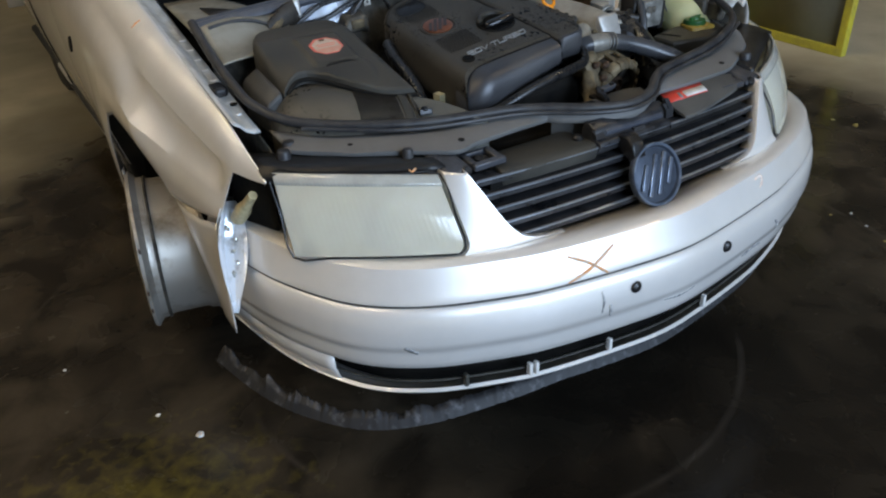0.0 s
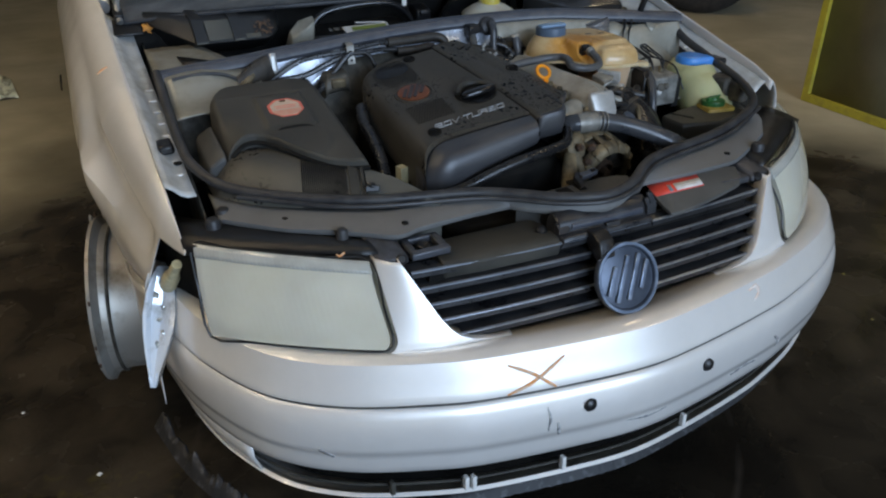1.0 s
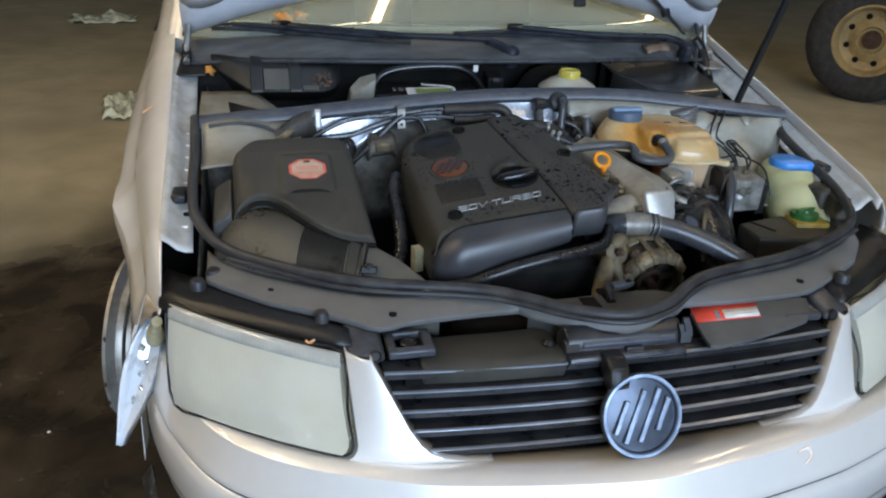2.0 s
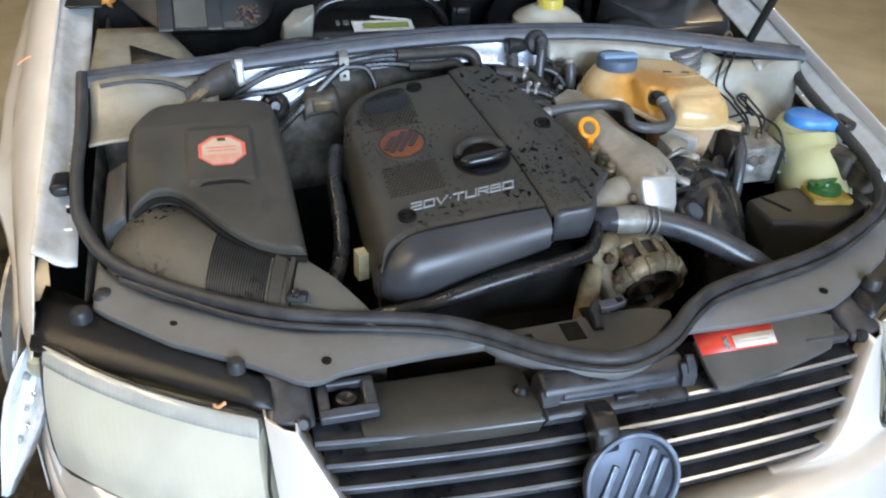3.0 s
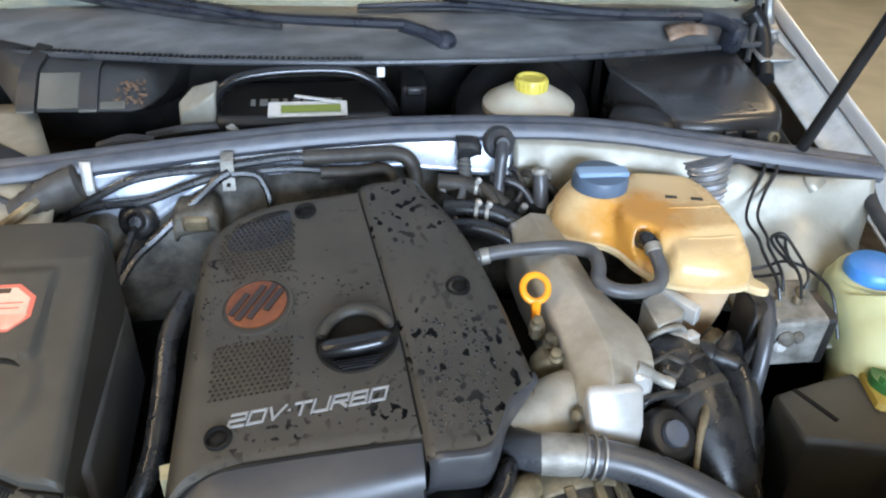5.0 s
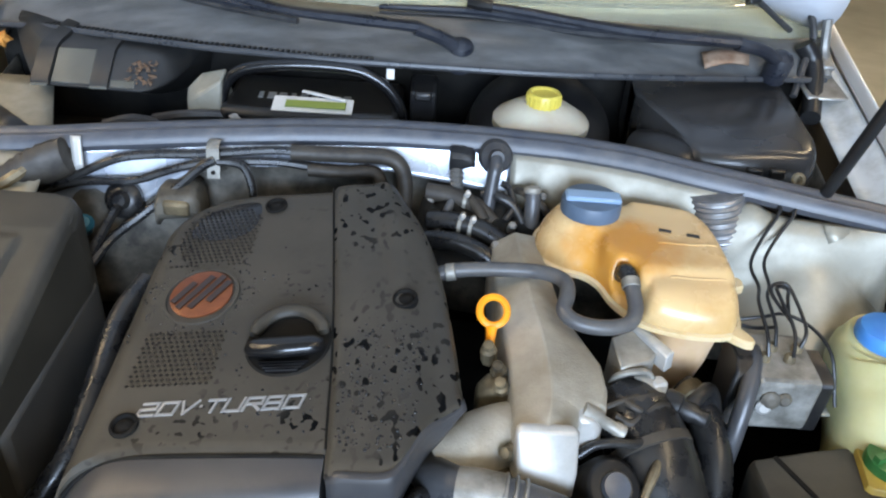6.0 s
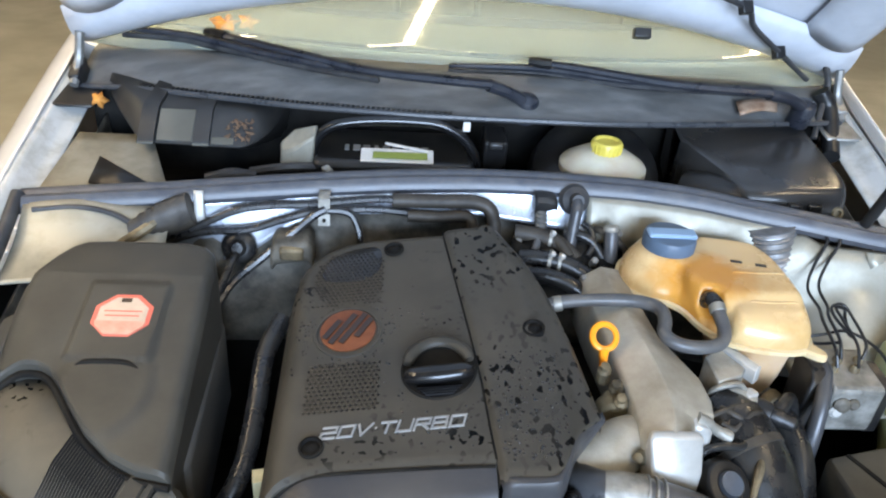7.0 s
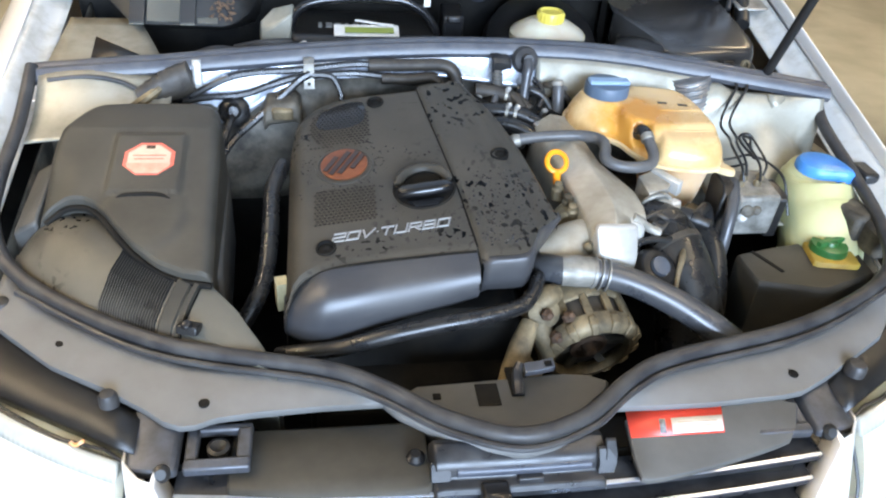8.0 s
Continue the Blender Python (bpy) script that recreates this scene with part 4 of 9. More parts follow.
# bolted inner edges, with the seal strips
for s in (-1, 1):
    bm = bmesh.new()
    sheet(bm, 40, 4, lambda u, v: Vector((s * (lerp([(0.32, 0.712), (0.5, 0.719), (1.2, 0.73)], 0.45 + 0.75 * u) - 0.052 * v), 0.45 + 0.75 * u,
                                        rail(0.45 + 0.75 * u) + (0.014 if v < 0.2 else 0.006 if v < 0.3 else -0.008 if v < 0.6 else -0.014))))
    edge = part("wing_rail", bm, RAILM, car, "slotted silver flange along the engine bay", solid=0.003)
    for k in range(8):
        y = 0.52 + 0.047 * k
        bm = bmesh.new()
        box(bm, (s * 0.684, y, rail(y) - 0.0125), (0.018, 0.005, 0.003), turn(12, 0, 0))
        part("rail_rib", bm, PAINT, edge, bevel=0.001)
    bm = bmesh.new()
    lathe(bm, [(0.008, 0), (0.008, 0.003), (0.003, 0.004)], (s * 0.678, 0.557, rail(0.557) - 0.013), (0, 0, 1), 10)
    part("bolt_hole", bm, DARK, edge)
    bm = bmesh.new()
    box(bm, (s * 0.692, 0.60, rail(0.6)), (0.03, 0.05, 0.02))
    part("bonnet_buffer", bm, BLACK, edge, bevel=0.006)
    # inner wing wall
    bm = bmesh.new()
    sheet(bm, 16, 6, lambda u, v: Vector((s * (0.66 - 0.012 * v), 0.42 + 0.75 * u, rail(0.42 + 0.75 * u) - 0.045 - 0.40 * v)))
    part("inner_wing", bm, GRIME, car, "dusty painted inner wing", solid=0.004)

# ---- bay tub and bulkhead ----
# boxes that close the bay, its deep shade put into their colour
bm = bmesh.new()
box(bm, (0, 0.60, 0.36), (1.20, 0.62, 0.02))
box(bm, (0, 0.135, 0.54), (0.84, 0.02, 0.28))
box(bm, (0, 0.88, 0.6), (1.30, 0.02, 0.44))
tagged(part("bay_floor", bm, DARK, car, "grimy bottom of the engine bay, near black for its deep shade"), kind="stuff")


def seal_y(x):
    return lerp([(-0.67, 0.803), (-0.56, 0.815), (-0.47, 0.826), (-0.36, 0.840), (-0.265, 0.851), (-0.13, 0.864), (0, 0.869), (0.12, 0.863), (0.235, 0.848), (0.32, 0.826), (0.40, 0.80), (0.53, 0.768), (0.67, 0.742)], x)


def seal_z(x):
    return 0.958 - 0.035 * (x / 0.66) ** 2 - lerp([(-0.67, 0.006), (-0.56, 0.011), (-0.47, 0.016), (-0.36, 0.017), (-0.265, 0.0165), (-0.13, 0.0145), (0.0, 0.012), (0.12, 0.009), (0.235, 0.004), (0.33, 0.0)], x)


# bulkhead: a bright painted panel under the seal; below, grime and the engine's shade in a darker colour
def bulk_low(x):
    return lerp([(-0.50, 0.85), (-0.40, 0.826), (-0.34, 0.846), (-0.29, 0.884), (-0.24, 0.905), (0.0, 0.905), (0.08, 0.895), (0.16, 0.885), (0.20, 0.88), (0.42, 0.875)], x)


bm = bmesh.new()
sheet(bm, 60, 8, lambda u, v: Vector((-0.49 + 0.655 * u, seal_y(-0.49 + 0.655 * u) - 0.014 - 0.012 * v - 0.012 * v * v, (seal_z(-0.49 + 0.655 * u) - 0.004) * (1 - v) + bulk_low(-0.49 + 0.655 * u) * v)))
part("bulkhead", bm, BULK, car, "bright silver painted bulkhead behind the engine", solid=0.003)
bm = bmesh.new()
sheet(bm, 30, 8, lambda u, v: Vector((0.162 + 0.27 * u, seal_y(0.162 + 0.27 * u) - 0.018 - 0.020 * math.sin(v * 2.6), seal_z(0.162 + 0.27 * u) - 0.006 - 0.09 * v)))
part("bulkhead_hump", bm, SHELF, car, "dusty beige hump of the bulkhead", solid=0.003)
bm = bmesh.new()
sheet(bm, 60, 8, lambda u, v: Vector((-0.65 + 1.30 * u, seal_y(-0.65 + 1.30 * u) - 0.008 - 0.035 * min(1, 2.5 * v) * (1 + 0.4 * noise.noise((u * 14, v * 4, 3))), 0.905 - 0.22 * v)))
part("bulkhead_lower", bm, GRIME, car, "grimy lower bulkhead, darkened for the shade of the engine", solid=0.004)
# rear seal
bm = bmesh.new()
rows = []
for k in range(61):
    x = -0.668 + 1.336 * k / 60
    y = seal_y(x)
    z = seal_z(x)
    rows.append([(x, y - 0.020, z - 0.012), (x, y - 0.025, z - 0.003), (x, y - 0.023, z + 0.006), (x, y - 0.016, z + 0.013), (x, y - 0.010, z + 0.0135), (x, y - 0.007, z + 0.010), (x, y - 0.004, z + 0.0135), (x, y + 0.004, z + 0.016), (x, y + 0.013, z + 0.014), (x, y + 0.02, z + 0.004), (x, y + 0.02, z - 0.012)])
loft(bm, rows)
part("bulkhead_seal", bm, SEAL, car, "grey rubber seal along the bulkhead")
# seal round the sides and front
FRONT_SEAL = [(-0.667, 0.80, 0.930), (-0.667, 0.70, 0.884), (-0.667, 0.58, 0.852), (-0.655, 0.495, 0.826), (-0.595, 0.405, 0.803), (-0.42, 0.292, 0.793), (-0.22, 0.236, 0.79), (-0.15, 0.20, 0.789), (-0.08, 0.148, 0.788),
              (0.0, 0.118, 0.788), (0.08, 0.142, 0.788), (0.15, 0.195, 0.789), (0.22, 0.228, 0.79), (0.42, 0.276, 0.793), (0.59, 0.36, 0.803), (0.638, 0.455, 0.826), (0.652, 0.58, 0.852), (0.655, 0.70, 0.884), (0.66, 0.75, 0.918)]
bm = bmesh.new()
tube(bm, FRONT_SEAL, 0.0098, 12, 6)
bay_seal = part("bay_seal", bm, RUBBER, car, "black rubber seal round the engine bay")
bm = bmesh.new()
tube(bm, [(x * 1.012, y - 0.014, z - 0.006) for x, y, z in FRONT_SEAL[4:15]], 0.0045, 8, 6)
part("seal_lip", bm, RUBBER, bay_seal)

# ---- lock panel ----
PANEL = [(-0.66, 0.40), (-0.614, 0.351), (-0.542, 0.286), (-0.472, 0.243), (-0.418, 0.205), (-0.396, 0.186), (-0.378, 0.1775), (-0.360, 0.1785), (-0.341, 0.187), (-0.295, 0.193), (-0.215, 0.197), (-0.148, 0.197), (-0.138, 0.180), (-0.11, 0.160), (-0.08, 0.138), (-0.04, 0.120), (0.0, 0.110), (0.04, 0.117), (0.08, 0.133), (0.118, 0.160),
         (0.128, 0.171), (0.176, 0.170), (0.251, 0.170), (0.349, 0.176), (0.377, 0.181), (0.424, 0.204), (0.545, 0.275), (0.612, 0.345), (0.64, 0.39)]
REAR_EDGE = [(p.x, p.y) for p in spline([Vector((x, y, 0)) for x, y, z in FRONT_SEAL[3:16]], 6)]


def panel_point(u, v):
    """v: 0 under the seal, 1 on the front edge, 2 below it."""
    x = -0.642 + 1.272 * u
    a, b = lerp(REAR_EDGE, x), lerp(PANEL, x)
    y = a + (b - a) * min(v, 1.0)
    return Vector((x, y - 0.0015 * (v > 1), 0.779 - 0.010 * min(v, 1.0) - 0.002 * (0.9 < v) - 0.008 * (v > 1) + 0.0015 * noise.noise((u * 20, v, 0))))


bm = bmesh.new()
loft(bm, [[panel_point(k / 150, v) for v in (0, 0.25, 0.5, 0.75, 0.93, 1.0, 2.0)] for k in range(151)], closed=False)
panel = part("lock_panel", bm, PANEL_PLASTIC, car, "dusty black plastic lock panel", solid=0.003)
for x, y in ((-0.354, 0.206), (0.375, 0.206), (-0.536, 0.318), (0.52, 0.30)):
    bm = bmesh.new()
    lathe(bm, [(0.0065, 0.0), (0.0065, 0.0035), (0.002, 0.004)], (x, y, 0.7695), (0, 0, 1), 10)
    part("panel_hole", bm, DARK, panel)
for x, y, r in ((-0.463, 0.225, 0.011), (-0.63, 0.40, 0.014), (0.63, 0.40, 0.014), (-0.655, 0.365, 0.014), (0.47, 0.215, 0.014)):
    bm = bmesh.new()
    lathe(bm, [(r, -0.02), (r, 0.003), (r * 0.75, 0.008), (r * 0.3, 0.009)], (x, y, 0.768), (0, 0, 1), 14)
    part("rubber_stop", bm, RUBBER, panel, "round rubber bonnet stop")
# radiator duct in front of the panel
bm = bmesh.new()
loft(bm, [[(x, 0.205, 0.722), (x, 0.20, 0.727), (x, y + 0.02, 0.733), (x, y + 0.004, 0.731), (x, y - 0.003, 0.724), (x, y, 0.700), (x, 0.2, 0.70)] for x, y in ((-0.325, 0.118), (-0.32, 0.112), (-0.25, 0.104), (-0.17, 0.10), (-0.105, 0.098), (-0.10, 0.102))])
part("radiator_duct", bm, GREY, car, "dusty black plastic air duct", bevel=0.002)
bm = bmesh.new()
box(bm, (0, 0.16, 0.695), (0.70, 0.09, 0.03))
part("duct_floor", bm, DARK, car)
bm = bmesh.new()
lathe(bm, [(0.011, 0), (0.011, 0.006), (0.006, 0.011), (0.002, 0.011)], (-0.116, 0.141, 0.73), (0, 0, 1), 12)
part("duct_bolt", bm, BLACK, car)
# lock carrier: a glossy pressed channel; the bluish highlight on its front bar is painted in
bm = bmesh.new()
LOCK = [(0.142, 0.735), (0.140, 0.764), (0.130, 0.768), (0.112, 0.760), (0.106, 0.752), (0.104, 0.738), (0.092, 0.734), (0.088, 0.726), (0.12, 0.722)]
loft(bm, [[(x, y + 0.15 * x * x + dy, z + dz) for y, z in LOCK] for x, dy, dz in ((-0.102, 0.004, -0.014), (-0.098, 0.0, -0.002), (-0.085, 0.0, 0.0), (-0.04, 0, 0), (0.0, 0, 0), (0.05, 0, 0), (0.085, 0.0, 0.0), (0.098, 0.0, -0.002), (0.102, 0.004, -0.014))])
lock = part("lock_bar", bm, SLAT, car, "glossy black metal bonnet lock carrier", bevel=0.002)
bm = bmesh.new()
loft(bm, [[(x, y + 0.15 * x * x, z) for y, z in ((0.1175, 0.7535), (0.114, 0.7555), (0.1045, 0.7515), (0.1015, 0.7475), (0.102, 0.741), (0.106, 0.740))] for x in (-0.074, -0.071, -0.04, 0.0, 0.04, 0.079, 0.082)])
part("lock_bar_front", bm, BAR_BLUE, lock, "glossy front bar of the lock carrier, its bluish highlight in the colour", bevel=0.0015)
for x, y, w, h in ((-0.092, 0.106, 0.022, 0.016), (0.098, 0.104, 0.020, 0.028), (0.103, 0.108, 0.012, 0.036)):
    bm = bmesh.new()
    loft(bm, [[(x - w / 2, y - 0.006, 0.738), (x + w / 2, y - 0.006, 0.738), (x + w / 2, y - 0.006, 0.738 + 0.6 * h), (x + w / 2, y + 0.008, 0.738 + h), (x - w / 2, y + 0.008, 0.738 + h), (x - w / 2, y - 0.006, 0.738 + 0.6 * h)], [(x - w / 2, y + 0.012, 0.738), (x + w / 2, y + 0.012, 0.738), (x + w / 2, y + 0.012, 0.738 + 0.5 * h), (x + w / 2, y + 0.012, 0.738 + h), (x - w / 2, y + 0.012, 0.738 + h), (x - w / 2, y + 0.012, 0.738 + 0.5 * h)]])
    part("lock_catch", bm, SLAT, lock, bevel=0.0015)
bm = bmesh.new()
box(bm, (0.010, 0.099, 0.737), (0.030, 0.010, 0.010), turn(-10, 0, 0))
part("lock_tab", bm, SLAT, lock, bevel=0.002)
bm = bmesh.new()
loft(bm, [[(x, 0.10, 0.738), (x, 0.075, 0.742), (x, 0.055, 0.73), (x, 0.045, 0.70), (x, 0.06, 0.69), (x, 0.095, 0.71)] for x in (-0.048, -0.044, -0.02, -0.016)])
part("latch", bm, BLACK, lock, "greasy black lock", bevel=0.004)
bm = bmesh.new()
lathe(bm, [(0.007, 0), (0.007, 0.005), (0.002, 0.007)], (0.01, 0.128, 0.768), (0, -0.3, 1), 10)
part("lock_screw", bm, STEEL, lock)
# label plate beside the lock
bm = bmesh.new()


def plate_z(x, y):
    return 0.748 + 0.30 * (y - 0.135)


pl = rounded([(0.139, 0.180), (0.372, 0.182), (0.345, 0.126), (0.312, 0.116), (0.22, 0.097), (0.150, 0.087), (0.136, 0.092)], 1)
pillow(bm, pl, [(0, -0.007), (0, -0.0015), (0.0015, 0.0)], plate_z)
plate = part("label_plate", bm, DUCT_DARK, car, "black plastic plate with a red warning label")
for name, pts, mt, z, lb in (("red_label", [(0.1405, 0.1725), (0.264, 0.172), (0.257, 0.137), (0.139, 0.137)], RED, 0.7562, "red warning label"), ("white_field", [(0.194, 0.1575), (0.260, 0.158), (0.2555, 0.1385), (0.1915, 0.1385)], PAPER, 0.7572, ""), ("label_mark", [(0.179, 0.1575), (0.187, 0.1575), (0.184, 0.140), (0.176, 0.1395)], GRAZE, 0.7572, "")):
    bm = bmesh.new()
    v = [bm.verts.new((x, y, z - 0.755 + plate_z(x, y))) for x, y in pts]
    bm.faces.new(v)
    part(name, bm, mt, plate, lb, solid=0.0006)
for k in range(2):
    bm = bmesh.new()
    box(bm, (0.226, 0.1515 - 0.0055 * k, 0.0031 + plate_z(0, 0.1515 - 0.0055 * k)), (0.05 - 0.012 * k, 0.0016, 0.0004), turn(16.7, 0, 0))
    part("print_line", bm, TAN, plate)
# lamp brackets: pressed grey metal with a square window, on the lock panel's front edge
for s in (-1, 1):
    bm = bmesh.new()
    loft(bm, [[(s * x, y0, 0.735), (s * x, y0, z), (s * x, y0 + 0.008, z + 0.003), (s * x, y1 - 0.008, z + 0.010), (s * x, y1, z + 0.008), (s * x, y1, 0.735)] for x, y0, y1, z in ((0.433, 0.140, 0.222, 0.744), (0.428, 0.136, 0.224, 0.748), (0.398, 0.130, 0.212, 0.749), (0.382, 0.132, 0.205, 0.747), (0.378, 0.134, 0.202, 0.742))])
    br = part("lamp_bracket", bm, BRACKET, car, "grey pressed metal headlight bracket", bevel=0.003)
    bm = bmesh.new()
    for x0, x1, y0, y1 in ((0.300, 0.372, 0.132, 0.147), (0.300, 0.372, 0.186, 0.196), (0.358, 0.372, 0.146, 0.188), (0.300, 0.316, 0.146, 0.188)):
        box(bm, (s * (x0 + x1) / 2, (y0 + y1) / 2, 0.742), (x1 - x0, y1 - y0, 0.014), turn(4, 0, 0))
    part("bracket_window", bm, BRACKET, br, "square window of the bracket", bevel=0.003)
    bm = bmesh.new()
    lathe(bm, [(0.013, 0.0), (0.013, 0.006), (0.009, 0.008), (0.003, 0.004)], (s * 0.337, 0.165, 0.738), (0, 0, 1), 14)
    part("adjuster", bm, BLACK, br)
    bm = bmesh.new()
    lathe(bm, [(0.012, -0.006), (0.012, 0.004), (0.004, 0.005)], (s * 0.397, 0.200, 0.753), (0, -0.1, 1), 14)
    part("bracket_hole", bm, DARK, br)
    bm = bmesh.new()
    lathe(bm, [(0.010, -0.02), (0.010, 0.0), (0.006, 0.004), (0.002, 0.004)], (s * 0.393, 0.130, 0.746), (0, -0.8, 0.6), 12)
    part("bracket_stud", bm, BLACK, br)

# ---- engine ----
def cover_top(x, y):
    return 0.8562 + 0.152 * (y - 0.385) + 0.144 * (x + 0.213)


# the joint between the flat field and the raised band, and the cover's plan edges
SEAM = [(0.32, -0.019), (0.35, -0.0205), (0.389, -0.024), (0.455, -0.029), (0.532, -0.038), (0.622, -0.050), (0.711, -0.062), (0.75, -0.066)]
FIELD_FRONT = [(-0.264, 0.315), (-0.257, 0.330), (-0.244, 0.343), (-0.222, 0.352), (-0.19, 0.357), (-0.12, 0.355), (-0.06, 0.352), (-0.018, 0.349)]
FIELD_BACK = [(-0.264, 0.640), (-0.258, 0.672), (-0.245, 0.698), (-0.225, 0.718), (-0.195, 0.732), (-0.16, 0.737), (-0.06, 0.735)]
BAND_FRONT = [(-0.02, 0.326), (0.03, 0.322), (0.045, 0.330), (0.053, 0.346), (0.060, 0.364), (0.070, 0.381), (0.084, 0.395), (0.100, 0.407)]
BAND_BACK = [(-0.066, 0.735), (-0.03, 0.742), (-0.006, 0.750), (0.014, 0.744), (0.028, 0.722), (0.048, 0.684), (0.066, 0.628), (0.078, 0.575), (0.090, 0.505), (0.097, 0.45), (0.100, 0.425)]


def field_plan(u, v):
    x = -0.264
    for _ in range(3):
        y = lerp(FIELD_FRONT, x) + (lerp(FIELD_BACK, x) - lerp(FIELD_FRONT, x)) * v
        x = -0.264 + (lerp(SEAM, y) + 0.264) * u ** 0.85
    return x, y


def field_top(x, y):
    return cover_top(x, y)


def band_plan(u, v):
    x = 0.0
    for _ in range(4):
        y = lerp(BAND_FRONT, x) + (lerp(BAND_BACK, x) - lerp(BAND_FRONT, x)) * v
        left = lerp(SEAM, y)
        x = left + (0.100 - left) * u
    return x, y


def band_top(x, y):
    """The band: a step up at the joint, a shallow scoop towards the back, falling off at its outer side."""
    w = x - lerp(SEAM, y)
    rise = 0.0055 * step(0.0, 0.006, w)
    scoop = 0.006 * math.exp(-((w - 0.050) / 0.017) ** 2) * step(0.50, 0.62, y)
    fall = 0.020 * step(0.055, 0.115, w) ** 1.5 + 0.010 * step(0.64, 0.75, y) * step(0.05, 0.09, w)
    return cover_top(x, y) + rise - scoop - fall


bm = bmesh.new()
moulded_lid(bm, 44, 60, field_plan, field_top, (0.005, 0, 0.020, 0.030), (0.004, 0.01, 0.05, 0.06))
cover = part("engine_cover", bm, COVER, car, "black plastic engine cover with silver lettering, spotted with water", fix=False)
bm = bmesh.new()
moulded_lid(bm, 34, 60, band_plan, band_top, (0.004, 0.006, 0.018, 0), (0.0, 0.02, 0.05, 0.012))
part("cover_band", bm, BAND_PLASTIC, cover, "raised band with large water blots", fix=False)
bm = bmesh.new()
tube(bm, [(lerp(SEAM, y) - 0.0004, y, cover_top(lerp(SEAM, y), y) + 0.0006) for y in (0.352, 0.389, 0.455, 0.532, 0.622, 0.70, 0.728)], 0.0012, 6, 3)
part("band_joint", bm, DARK, cover)
# flared wall under the band's front corner
bm = bmesh.new()
LIP = spline([(0.101, 0.410, 0), (0.084, 0.394, 0), (0.070, 0.380, 0), (0.060, 0.363, 0), (0.052, 0.344, 0), (0.044, 0.328, 0), (0.030, 0.3205, 0), (-0.0185, 0.3245, 0)], 5)
rows = []
for p in LIP:
    z = band_top(p.x, p.y + 0.006) - 0.003
    deep = lerp([(-0.02, 0.048), (0.045, 0.05), (0.062, 0.046), (0.1, 0.012)], p.x)
    rows.append([Vector((p.x - 0.001, p.y + 0.004, z + 0.001)), Vector((p.x + 0.001, p.y - 0.002, z - 0.0015)), Vector((p.x + 0.002, p.y - 0.004, z - 0.006)), Vector((p.x + 0.002, p.y - 0.003, z - deep * 0.6)), Vector((p.x, p.y, z - deep))])
loft(bm, rows, closed=False)
part("cover_lip", bm, NOSE, cover, solid=0.003)
# front nose: deep at one end, shallow at the other, rounded over its top edge
bm = bmesh.new()
rows = []
for k in range(37):
    u = k / 36
    x = -0.267 + 0.2455 * u
    zt = cover_top(x, 0.355) - 0.0045
    e = max(0.0, (0.24 - u) / 0.24) ** 2.2
    zb = 0.744 + 0.075 * u + 0.016 * e
    zt = zt - 0.036 * e
    yf = 0.293 + 0.017 * u + 0.030 * e
    h = zt - zb
    rows.append([(x, 0.358, zt), (x, 0.344, zt - 0.0006), (x, yf + 0.029, zt - 0.0025), (x, yf + 0.018, zt - 0.07 * h), (x, yf + 0.009, zt - 0.16 * h), (x, yf + 0.003, zt - 0.32 * h), (x, yf, zt - 0.52 * h), (x, yf + 0.001, zt - 0.74 * h), (x, yf + 0.008, zt - 0.92 * h), (x, yf + 0.022, zb), (x, 0.358, zb)])
loft(bm, rows)
part("cover_nose", bm, NOSE, cover, "grey-black front hood of the engine cover")
bm = bmesh.new()
box(bm, (-0.0215, 0.3115, 0.846), (0.003, 0.004, 0.009))
part("nose_clip", bm, DARK, cover)
bm = bmesh.new()
tube(bm, [(x, y - 0.0015, cover_top(x, y) - dz) for x, y, dz in ((-0.2655, 0.318, 0.037), (-0.257, 0.331, 0.025), (-0.243, 0.344, 0.013), (-0.222, 0.353, 0.007), (-0.19, 0.357, 0.005), (-0.12, 0.355, 0.0045), (-0.06, 0.352, 0.0045), (-0.022, 0.349, 0.0045))], 0.0022, 6, 4)
part("cover_joint", bm, DARK, cover)
# screws
for x, y in ((-0.2125, 0.386), (0.037, 0.526), (-0.131, 0.70)):
    bm = bmesh.new()
    z = (band_top(x, y) if x > 0 else cover_top(x, y)) + 0.001
    lathe(bm, [(0.0135, -0.004), (0.0135, 0.002), (0.011, 0.003), (0.0095, -0.001), (0.006, 0.001), (0.002, 0.002)], (x, y, z), (-0.14, -0.18, 1), 16)
    part("cover_screw", bm, DARK, cover)
# oil cap: a round well with a raised rim and a grip
ocx, ocy = -0.076, 0.478
oz = cover_top(ocx, ocy)
TILTED = Vector((-0.14, -0.18, 1)).normalized()
gm = Matrix.Translation((ocx, ocy, oz)) @ Vector((0, 0, 1)).rotation_difference(TILTED).to_matrix().to_4x4()
bm = bmesh.new()
lathe(bm, [(0.044, 0.0), (0.042, 0.002), (0.0405, 0.0016), (0.039, 0.0012), (0.01, 0.001)], (ocx, ocy, oz + 0.001), TILTED, 32)
well = part("oil_cap", bm, DARK, cover, "black oil filler cap with a moulded grip")
bm = bmesh.new()
arc = [Vector((0.036 * math.cos(a), 0.036 * math.sin(a) + 0.002, 0.006)) for a in [radians(8 + 164 * k / 14) for k in range(15)]]
tube(bm, arc, [0.005] + [0.0075] * 13 + [0.005], 10, 2, flat=0.9)
bmesh.ops.transform(bm, matrix=gm, verts=bm.verts[:])
part("cap_rim", bm, COVER, well)
bm = bmesh.new()
